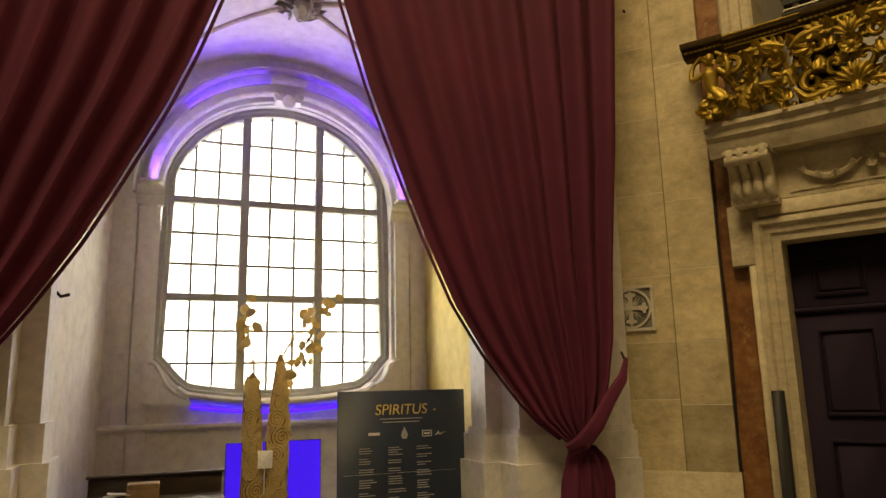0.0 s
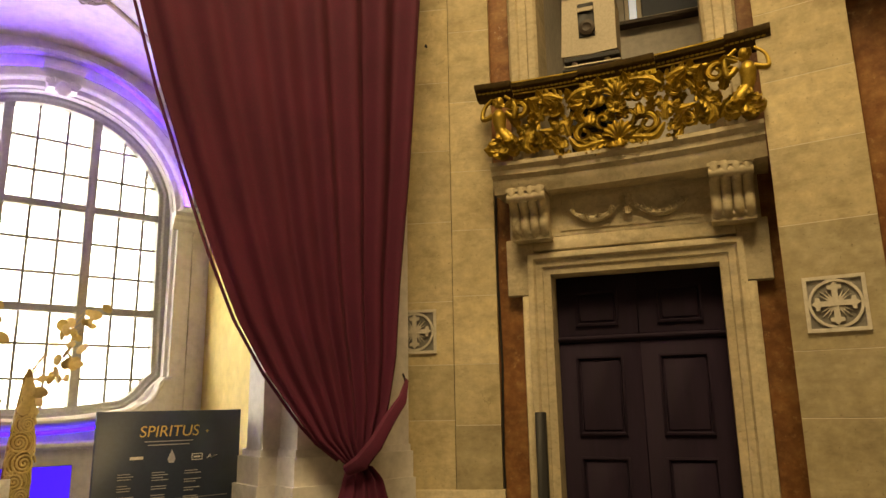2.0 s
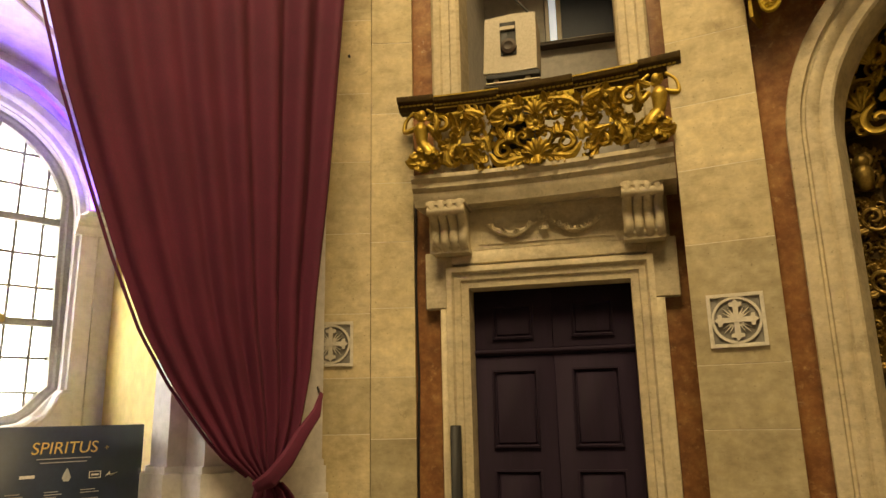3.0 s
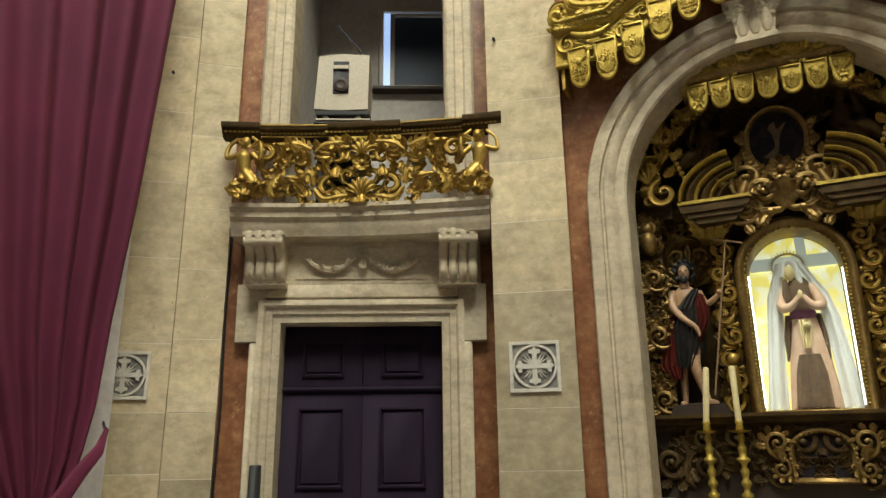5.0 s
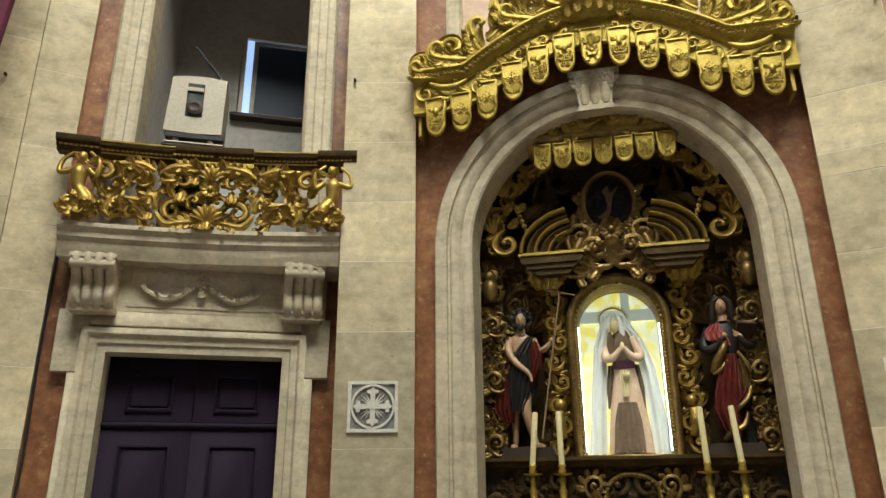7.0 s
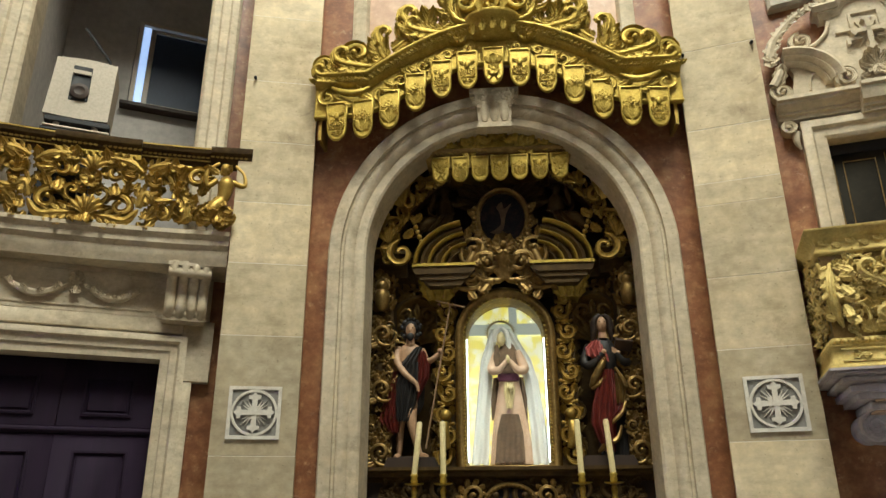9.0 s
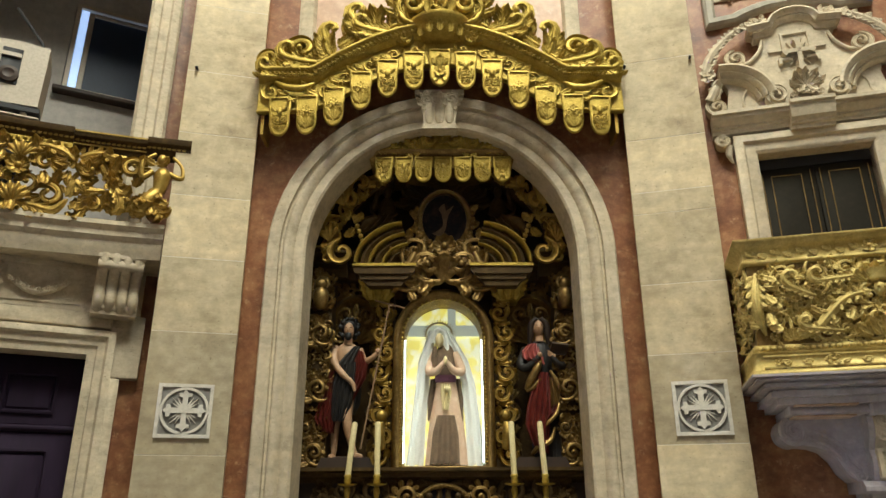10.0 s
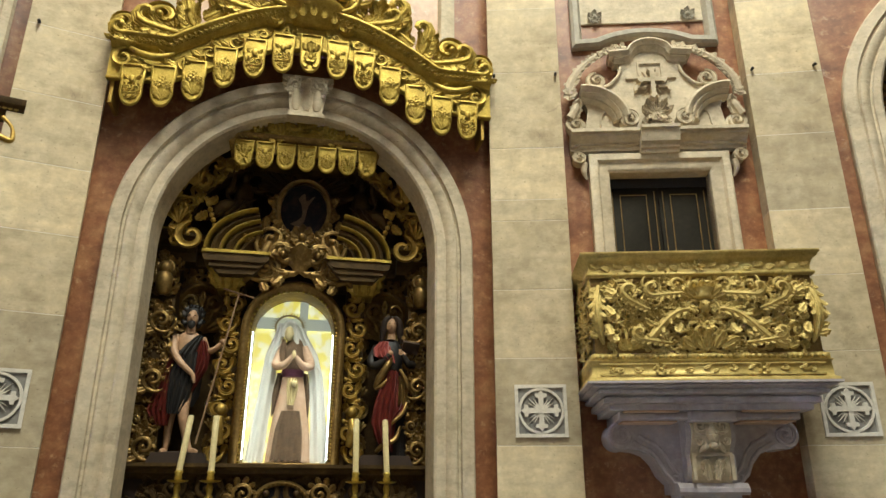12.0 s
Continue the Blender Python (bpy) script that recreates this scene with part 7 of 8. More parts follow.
for s in (-1, 1):
    # a lying S-scroll at each end, then smaller scrolls that climb to the middle
    volute(a, s * 1.66, -0.25, 5.34, 0.11, 90 if s > 0 else 90, 1.1, 0.035, -s, 0.9)
    limb(a, [(s * 1.62, -0.28, 5.44), (s * 1.5, -0.3, 5.37), (s * 1.36, -0.3, 5.36), (s * 1.24, -0.27, 5.44)], [0.02, 0.035, 0.035, 0.012])
    for x, z, r, st in ((1.12, 5.36, 0.09, 200), (0.93, 5.5, 0.075, 20), (0.70, 5.66, 0.07, 210), (0.46, 5.78, 0.06, 30), (0.24, 5.84, 0.055, 200)):
        volute(a, s * x, -0.245, z, r, st if s > 0 else 180 - st, 1.25, 0.3 * r, s, 1.0)
        put_leaf(a, s * (x + r), -0.25, z - 0.04, 1.5 * r, s * 75, 1.1, 1.1)
        put_leaf(a, s * (x - r), -0.25, z, 1.3 * r, -s * 40, 1.1, 1.1)
    for x, z, sz, dg in ((1.48, 5.3, 0.15, 80), (1.4, 5.28, 0.13, 120), (1.28, 5.32, 0.16, 40), (1.02, 5.4, 0.14, 100), (0.82, 5.56, 0.14, 70), (0.58, 5.7, 0.13, 90)):
        put_leaf(a, s * x, -0.26, z, sz, s * dg, 1.1, 1.2)
part("valance_carving", a, GOLD, cn)
a = Acc()
for s in (-1, 1):
    for x, z, r, st, tn, fl in ((1.71, 5.72, 0.12, 250, 1.35, -1), (1.38, 5.82, 0.17, 270, 1.2, -1), (0.86, 6.12, 0.14, 240, 1.1, -1), (0.42, 6.22, 0.12, 250, 1.1, -1), (0.34, 5.98, 0.10, 60, 1.2, 1)):
        volute(a, s * x, -0.24, z, r, st if s > 0 else 180 - st, tn, 0.40 * r, s * -fl, 1.3)
    # fluted stems between the volutes
    for p0, p1, p2, p3, rr in (((1.72, 5.59), (1.6, 5.62), (1.48, 5.66), (1.3, 5.64), 0.03), ((1.36, 5.64), (1.24, 5.66), (1.14, 5.74), (1.04, 5.85), 0.03), ((1.02, 5.85), (0.95, 5.9), (0.88, 5.96), (0.8, 5.99), 0.028), ((0.8, 5.99), (0.68, 6.02), (0.6, 6.06), (0.5, 6.07), 0.03), ((0.5, 6.08), (0.42, 6.12), (0.36, 6.06), (0.33, 5.9), 0.03)):
        plume(a, spline([(s * q[0], -0.29, q[1]) for q in (p0, p1, p2, p3)], 5), rr * 0.75)
    for x, z, sz, dg in ((1.56, 5.62, 0.2, -30), (1.5, 5.62, 0.22, 10), (1.22, 5.72, 0.24, -20), (1.16, 5.78, 0.24, 25), (0.92, 6.0, 0.22, -25), (0.9, 6.0, 0.24, 15), (0.66, 6.1, 0.26, -20), (0.62, 6.12, 0.26, 25), (0.38, 6.18, 0.26, -10), (0.3, 6.2, 0.3, 20), (0.26, 6.0, 0.2, 120), (1.46, 5.6, 0.2, 75), (1.1, 5.7, 0.22, 70), (0.72, 6.0, 0.22, 80)):
        put_leaf(a, s * x, -0.26, z, sz, s * dg, 0.9, 1.1)
    for x, dz, ln, rise, tip, dg, rr in ((1.15, 0.06, 0.36, 0.06, 0.10, -4, 0.036), (1.08, 0.08, 0.2, 0.12, 0.09, 40, 0.034), (0.66, 0.08, 0.26, 0.1, 0.1, 20, 0.038), (0.48, 0.06, 0.3, 0.06, 0.08, -6, 0.034), (0.26, 0.1, 0.24, 0.2, 0.1, 38, 0.042), (0.2, 0.2, 0.12, 0.22, 0.08, 60, 0.034), (1.5, 0.04, 0.24, 0.0, 0.06, 0, 0.03)):
        plume(a, curl(s * x, -0.28, rim(x) + dz, s, ln, rise, tip, dg), rr)
    shell(a, s * 0.62, -0.24, 6.12, 0.26, s * 35, 6, 60)
    shell(a, s * 1.2, -0.24, 5.72, 0.22, s * 30, 6, 60)
part("crest_scrollwork", a, GOLD, cn, "gilded scrolls and leaves along the crest")
a = Acc()
a.lathe([(0.2, 5.92), (0.3, 5.95), (0.31, 5.98), (0.36, 6.0), (0.39, 6.05), (0.4, 6.08), (0.45, 6.11), (0.45, 6.15), (0.3, 6.15)], 0.01, -0.05, 0, 28, 0, 0.85, 1.0)
for k in range(9):
    w = radians(-170 + 20 * k)
    put_leaf(a, 0.01 + 0.31 * math.cos(w), -0.05 + 0.37 * math.sin(w), 5.95, 0.13, 0, 1.2, 0.9)
part("crest_shelf", a, GOLD, cn)
a = Acc()
a.prism([(-0.22, 6.17), (0.24, 6.17), (0.2, 6.5), (0.12, 6.75), (-0.1, 6.75), (-0.18, 6.5)], -0.3, -0.05)
for s in (-1, 1):
    put_scroll(a, 0.01 + s * 0.28, -0.3, 6.32, 0.3, s * 40, s, 1.2)
    put_scroll(a, 0.01 + s * 0.24, -0.3, 6.62, 0.26, s * 200, -s, 1.2)
    put_leaf(a, s * 0.1, -0.32, 6.2, 0.4, s * 15, 1.0)
put_rosette(a, 0.01, -0.32, 6.36, 0.26, 8)
part("crest_cartouche", a, GOLD, cn)

ic = thing("inner_canopy", AL, (0, 0.6, 4.6), "small gilded canopy with a carved crest inside the arch", "canopy")
part("shelf", Acc().extrude_x([(0.95, 4.82), (0.2, 4.82), (0.18, 4.86), (0.13, 4.88), (0.13, 4.91), (0.95, 4.91)], -0.72, 0.76), GOLD_AGED_SHADED, ic)
part("valance", Acc().box(-0.66, 0.70, 0.19, 0.22, 4.72, 4.82), GOLD_AGED_SHADED, ic)
for i in range(7):
    tassel(ic, -0.585 + 0.2 * i + 0.02, 4.81, 0.15, 0.25, 0.165, 300 + abs(i - 3))
a = Acc()
a.prism([(-0.7, 4.91), (0.74, 4.91), (0.5, 5.0), (0.2, 5.09), (0.02, 5.12), (-0.16, 5.09), (-0.46, 5.0)], 0.17, 0.3)
for s in (-1, 1):
    for x, z, sz, dg, fl in ((0.13, 5.02, 0.18, 60, 1), (0.3, 4.99, 0.18, 240, -1), (0.47, 4.97, 0.14, 30, 1), (0.6, 4.94, 0.1, 200, 1)):
        put_scroll(a, 0.02 + s * x, 0.17, z, sz, s * dg, s * fl, 1.2)
        put_leaf(a, 0.02 + s * (x - 0.06), 0.16, z - 0.04, sz, s * 70, 1.1)
put_rosette(a, 0.02, 0.16, 5.04, 0.18, 7)
part("crest", a, GOLD, ic)

# gilded scrolls glimpsed in the neighbouring niche
a = Acc()
for ang, sz, dg in ((178, 0.34, 20), (166, 0.3, 200), (154, 0.34, 60), (142, 0.3, 240), (128, 0.3, 100)):
    w = radians(ang)
    put_scroll(a, 1.14 * math.cos(w), 0.5, 3.8 + LIFT + 1.1 * math.sin(w), sz, dg, 1, 1.1)
for k in range(15):
    put_scroll(a, -1.18 + 0.05 * (k % 2), 0.62, 1.7 + 0.24 * k, 0.28, 50 * k, (-1) ** k, 1.1)
a.box(-1.6, -1.05, 0.7, 1.2, 1.0, 3.8 + LIFT)
solid("neighbouring_altarpiece", NEXT_BAY, a, GOLD_AGED_SHADED, "edge of a second gilded altarpiece in its niche", "altarpiece", base=(-1.2, 0.7, 1.0))

# small white card stand beside the altar
cs = thing("card_stand", AL, (-1.17, 0.04, 0.0), "white card on a slim black stand beside the altar", "sign")
part("card", Acc().box(-1.25, -1.09, 0.02, 0.032, 0.92, 1.13, b=0.003), PAPER, cs)
part("pole", Acc().tube([(-1.17, 0.045, 0.02), (-1.17, 0.045, 1.0)], 0.012, 8), BLACK, cs)
part("base_plate", Acc().box(-1.27, -1.07, -0.05, 0.15, 0.0, 0.02, b=0.004), BLACK, cs)
for z, w_ in ((1.09, 0.06), (0.97, 0.06)):
    part("text_bar", Acc().box(-1.17 - w_, -1.17 + w_, 0.017, 0.0195, z - 0.003, z + 0.003), GREY_INK, cs)

# ---- chapel behind the curtains ----
WB = WINDOW_BAY


def plan_prism(acc, poly, z0, z1, slot=0):
    n = len(poly)
    v = [(x, y, z0) for x, y in poly] + [(x, y, z1) for x, y in poly]
    f = [tuple(range(n)), tuple(range(2 * n - 1, n - 1, -1))] + [(i, i + n, (i + 1) % n + n, (i + 1) % n) for i in range(n)]
    return acc.add(v, f, slot)


HW, SPRING, RISE = 1.36, 3.74, 1.25


def sill_z(x):
    u = abs(x)
    if u < 1.0:
        return 1.44 + 0.09 * u * u
    if u < 1.14:
        return 1.53 + 0.10 * (u - 1.0) / 0.14
    if u < 1.26:
        return 1.63 + 0.15 * (u - 1.14) / 0.12
    return 1.78 + 0.10 * min(1, (u - 1.26) / 0.10)


def head_z(x):
    return SPRING + RISE * math.sqrt(max(0, 1 - (x / HW) ** 2))


cols = [-HW + 2 * HW * i / 56 for i in range(57)]
a = Acc().box(-2.9, -HW, 0, 0.5, 0, 6.6).box(HW, 2.6, 0, 0.5, 0, 6.6)
for xa, xb in zip(cols[:-1], cols[1:]):
    a.add([(xa, 0, 0), (xb, 0, 0), (xb, 0, sill_z(xb)), (xa, 0, sill_z(xa)), (xb, 0.5, sill_z(xb)), (xa, 0.5, sill_z(xa))], [(0, 1, 2, 3), (3, 2, 4, 5)])
    a.add([(xa, 0, head_z(xa)), (xb, 0, head_z(xb)), (xb, 0, 6.6), (xa, 0, 6.6), (xb, 0.5, head_z(xb)), (xa, 0.5, head_z(xa))], [(0, 1, 2, 3), (1, 0, 5, 4)])
solid("wall_chapel_window", WB, a, CHAPEL_STONE, "pale stone chapel wall round a large arched window", "wall", kind="structure")
a = plan_prism(Acc(), [(-1.86, 0.0), (-2.9, 0.0), (-2.9, -2.1), (-2.16, -2.1)], 0, 6.6)
solid("wall_chapel_west", WB, a, WHITEWASH, "pale chapel side wall lit by the window", "wall", kind="structure")
a = plan_prism(Acc(), [(1.82, 0.0), (2.6, 0.0), (2.6, -2.1), (1.62, -2.1)], 0, 6.6)
solid("wall_chapel_east", WB, a, PLASTER, "ochre plastered chapel side wall", "wall", kind="structure")
# vault
a = Acc()
sec = arc(-0.05, 3.95, 2.05, 1.64, 180, 0, 36)
for (xa, za), (xb, zb) in zip(sec[:-1], sec[1:]):
    a.add([(xa, 0.0, za), (xb, 0.0, zb), (xb, -2.3, zb), (xa, -2.3, za), (xa * 1.05, 0.0, za + 0.2), (xb * 1.05, 0.0, zb + 0.2), (xb * 1.05, -2.3, zb + 0.2), (xa * 1.05, -2.3, za + 0.2)], [(0, 1, 2, 3), (7, 6, 5, 4), (0, 4, 5, 1), (3, 2, 6, 7)])
solid("vault", WB, a, WHITEWASH, "whitewashed barrel vault of the chapel washed in blue light", "vault", kind="structure")
t = thing("vault_ribs", WB, (0, -0.4, 3.9), "thin moulded ribs along the chapel vault", "rib", kind="structure")
for sx in (-1, 1):
    for yb in (-0.2, -2.25):
        pts = []
        for i in range(13):
            u = i / 12
            x = -0.08 + sx * 1.85 * u
            pts.append((x, -1.42 + (yb + 1.42) * u, 3.95 + 1.64 * math.sqrt(max(0, 1 - ((x + 0.05) / 2.05) ** 2)) - 0.01))
        part("diagonal_rib", Acc().tube(pts, 0.03, 7), STONE_PLAIN, t)
a = Acc()
for k in range(10):
    m = Matrix.Translation((-0.08, -1.42, 5.58)) @ Matrix.Rotation(radians(36 * k), 4, "Z") @ Matrix.Rotation(radians(100), 4, "Y")
    a.add(LEAF[0], LEAF[1], 0, m @ Matrix.Diagonal((0.3, 0.4, 0.27, 1)))
a.lathe([(0.02, -0.16), (0.06, -0.12), (0.1, -0.04), (0.12, 0.0)], -0.08, -1.42, 5.56, 12)
solid("vault_boss", WB, a, GREY_STONE, "carved leafy boss at the top of the vault", "boss", kind="structure", base=(-0.08, -1.42, 5.56))

# window
w = thing("window_1", WB, (0, 0.2, 1.4), "large arched steel window with many small bright panes", "window", kind="structure")
outline = [(x, sill_z(x)) for x in cols[::-1]] + [(x, head_z(x)) for x in cols[1:-1]]
part("window_frame", Acc().sweep(outline, [(0.03, 0.30), (0.03, 0.10), (-0.03, 0.10), (-0.05, 0.13), (-0.09, 0.14), (-0.10, 0.18), (-0.10, 0.30)], True), STEEL, w)
for x in (-0.425, 0.475):
    part("mullion", Acc().box(x - 0.05, x + 0.05, 0.14, 0.28, sill_z(x), head_z(x), b=0.006), STEEL, w)


def half_at(z):
    if z > SPRING:
        return HW * math.sqrt(max(0, 1 - ((z - SPRING) / RISE) ** 2))
    return HW if z > 1.88 else 1.2


for z in (2.60, 3.75):
    h = half_at(z)
    part("transom", Acc().box(-h, h, 0.145, 0.275, z - 0.042, z + 0.042, b=0.006), STEEL, w)
rows = [1.845, 2.215, 2.60, 2.99, 3.36, 3.75, 4.13, 4.50]
for z in (1.845, 2.215, 2.99, 3.36, 4.13, 4.50):
    h = half_at(z)
    part("glazing_bar", Acc().box(-h, h, 0.19, 0.235, z - 0.014, z + 0.014), STEEL, w)
vx = [-1.005, -0.73, -0.12, 0.18, 0.80, 1.07]
for x in vx:
    part("glazing_bar", Acc().box(x - 0.014, x + 0.014, 0.192, 0.233, sill_z(x), head_z(x)), STEEL, w)
xe, ze = sorted([-1.36, -0.425, 0.475, 1.36] + vx), [1.44] + rows + [4.9]
for xa, xb in zip(xe[:-1], xe[1:]):
    for za, zb in zip(ze[:-1], ze[1:]):
        lo, hi = max(za, min(sill_z(xa), sill_z(xb))), min(zb, max(head_z(xa), head_z(xb)))
        if hi - lo > 0.05:
            q = part("pane", Acc().box(xa, xb, 0.21, 0.214, lo, hi), GLASS, w)
            q.visible_shadow = False
a = Acc().box(-3.2, 3.2, 1.2, 1.22, 0.2, 6.8)
solid("backdrop", WB, a, DAY, "bright overcast sky outside the window", "sky", kind="structure")
t = thing("window_surround", WB, (0, 0, 1.3), "moulded stone surround of the arched window with capitals", "surround", kind="structure")
part("archivolt", Acc().sweep([(x, SPRING + 1.37 * math.sqrt(max(0, 1 - (x / 1.46) ** 2))) for x in [-1.46 * math.cos(math.pi * i / 48) for i in range(49)]], [(0.10, 0.02), (0.10, -0.14), (0.08, -0.17), (-0.01, -0.17), (-0.03, -0.15), (-0.035, -0.07), (-0.09, -0.06), (-0.10, -0.04), (-0.10, 0.02)]), CHAPEL_STONE, t)
part("outer_moulding", Acc().sweep([(x, SPRING + 1.70 * math.sqrt(max(0, 1 - (x / 1.64) ** 2))) for x in [-1.64 * math.cos(math.pi * i / 48) for i in range(49)]], [(0.03, 0.02), (0.03, -0.10), (0.0, -0.13), (-0.03, -0.10), (-0.03, 0.02)]), CHAPEL_STONE, t)
a = Acc().prism([(-0.13, 4.99), (0.17, 4.99), (0.21, 5.26), (-0.17, 5.26)], -0.17, 0.02)
for x in (-0.12, 0.16):
    volute(a, x, -0.15, 5.06, 0.06, 90, 1.2, 0.02, -1 if x < 0 else 1, 1.3)
a.lathe([(0.03, 0), (0.07, 0.05), (0.06, 0.12), (0.02, 0.17)], 0.02, -0.17, 4.9, 12, 0, 1.2, 0.7)
a.extrude_x([(-0.17, 5.2), (-0.22, 5.22), (-0.22, 5.26), (0.02, 5.26), (0.02, 5.2)], -0.19, 0.23)
part("keystone", a, CHAPEL_STONE, t)
for s in (-1, 1):
    part("pilaster", Acc().box(min(s * 1.40, s * 1.58), max(s * 1.40, s * 1.58), -0.07, 0.0, 0.0, 3.62).box(min(s * 1.6, s * 1.74), max(s * 1.6, s * 1.74), -0.04, 0.0, 0.0, 3.7), CHAPEL_STONE, t)
    cp = [(0.0, 3.6), (-0.09, 3.6), (-0.1, 3.64), (-0.14, 3.68), (-0.14, 3.72), (-0.18, 3.75), (-0.18, 3.8), (0.0, 3.8)]
    part("capital", Acc().extrude_x(cp, min(s * 1.33, s * 1.62), max(s * 1.33, s * 1.62)), CHAPEL_STONE, t)
    # ear of the sill
    ear = [(s * 0.95, 1.38), (s * 1.0, 1.50), (s * 1.10, 1.555), (s * 1.19, 1.62), (s * 1.24, 1.70), (s * 1.28, 1.80), (s * 1.34, 1.865), (s * 1.41, 1.875), (s * 1.45, 1.83), (s * 1.455, 1.40)]
    ea = Acc().prism(ear, -0.17, 0.0)
    ea.tube([(s * x, -0.17, z) for x, z in ((0.98, 1.45), (1.12, 1.52), (1.22, 1.62), (1.28, 1.74), (1.34, 1.83), (1.41, 1.845))], 0.02, 7)
    ea.box(min(s * 1.30, s * 1.46), max(s * 1.30, s * 1.46), -0.05, 0.0, 1.2, 1.6)
    part("sill_ear", ea, CHAPEL_STONE, t)
part("sill", Acc().sweep([(x, sill_z(x) - 0.03) for x in [-1.1 + 2.2 * i / 24 for i in range(25)]], [(0.03, 0.1), (0.03, -0.17), (0.0, -0.2), (-0.03, -0.19), (-0.05, -0.12), (-0.07, 0.0)]), CHAPEL_STONE, t)
part("dado_moulding", Acc().extrude_x([(0.0, 1.12), (-0.06, 1.12), (-0.09, 1.15), (-0.09, 1.18), (-0.05, 1.2), (0.0, 1.2)], -1.86, 1.82), CHAPEL_STONE, t)

# blue LED strips and uplights
a = Acc()
a.tube([(x, -0.05, sill_z(x) - 0.15) for x in [-0.95 + 1.9 * i / 16 for i in range(17)]], 0.022, 6)
solid("led_strip", WB, a, LED, "blue LED strip under the window sill", "LED strip", "blue LED strips", base=(0, -0.05, 1.3))
a = Acc().tube([(1.57 * math.cos(radians(q)), -0.02, SPRING + 1.485 * math.sin(radians(q))) for q in range(46, 135, 4)], 0.008, 6)
solid("led_strip", WB, a, LED_BRIGHT, "blue LED strip on top of the window arch", "LED strip", "blue LED strips", base=(0, -0.1, 5.2))
bl = thing("blue_light_panel", WB, (-0.04, -0.06, 0), "glowing blue panel standing against the wall", "light panel")
part("screen", Acc().box(-0.56, 0.48, -0.055, -0.045, 0.03, 0.955), LED_PANEL, bl)
part("frame", Acc().box(-0.565, 0.485, -0.044, -0.01, 0.0, 0.96), BLACK, bl)
for s in (-1, 1):
    area("cornice_led", tuple(WB @ Vector((s * 1.48, -0.25, 3.86))), tuple(WB @ Vector((s * 0.4, -0.8, 6.0))), 0.2, 0.1, 34, (0.1, 0.03, 1.0), 105)
    # housing is an addition; the hidden light is inferred from the blue vault
    solid("added_lamp_box", WB, Acc().box(s * 1.48 - 0.11, s * 1.48 + 0.11, -0.31, -0.02, 3.802, 3.84, b=0.008), PALE_STONE, "added pale housing for the unseen blue vault light", "lamp", "blue vault lamps", base=(s * 1.48, -0.1, 3.802))

# jambs of the chapel opening
a = plan_prism(Acc(), [(1.53, -2.0), (1.53, -2.33), (1.70, -2.33), (1.70, -2.66), (2.9, -2.66), (2.9, -2.0)], 1.14, 6.6)
plan_prism(a, [(1.50, -1.97), (1.50, -2.36), (1.67, -2.36), (1.67, -2.69), (2.9, -2.69), (2.9, -1.97)], 1.08, 1.14)
plan_prism(a, [(1.47, -1.94), (1.47, -2.40), (1.64, -2.40), (1.64, -2.73), (2.9, -2.73), (2.9, -1.94)], 0.84, 1.08)
plan_prism(a, [(1.44, -1.91), (1.44, -2.44), (1.61, -2.44), (1.61, -2.77), (2.9, -2.77), (2.9, -1.91)], 0, 0.84)
solid("wall_jamb_east", WB, a, CHAPEL_STONE, "stepped pale stone jamb of the chapel opening", "jamb", kind="structure")
a = plan_prism(Acc(), [(-2.09, -1.9), (-3.6, -1.9), (-3.6, -2.7), (-2.26, -2.7), (-2.26, -2.36), (-2.09, -2.36)], 1.32, 6.6)
plan_prism(a, [(-2.05, -1.86), (-3.6, -1.86), (-3.6, -2.74), (-2.22, -2.74), (-2.22, -2.4), (-2.05, -2.4)], 1.04, 1.32)
plan_prism(a, [(-2.0, -1.82), (-3.6, -1.82), (-3.6, -2.78), (-2.18, -2.78), (-2.18, -2.44), (-2.0, -2.44)], 0, 1.04)
solid("wall_jamb_west", WB, a, CHAPEL_STONE, "stepped pale stone jamb of the chapel opening", "jamb", kind="structure")
a = Acc().box(-3.6, 2.9, -2.7, -1.9, 6.6, TOP).box(-8, -3.55, -2.7, -2.3, 0, TOP)
solid("wall_over_opening", WB, a, STONE_PLAIN, "pale stone wall over the curtained opening", "wall", kind="structure")
a = Acc().tube([(-2.16, -2.0, 2.3), (-2.1, -2.02, 2.34), (-2.06, -2.02, 2.3), (-2.0, -2.0, 2.32)], 0.014, 6)
solid("curtain_hook", WB, a, BLACK, "black iron hook on the stone jamb", "hook", base=(-2.16, -2.0, 2.3))

# ---- curtains ----
CB = CURTAIN_BAY
CL = pose(0.562, 7.215, 0, 0, 0, 15)


def interp(pts, z):
    """x at height z along points listed from high to low."""
    return float(np.interp(-z, [-q[1] for q in pts], [q[0] for q in pts]))


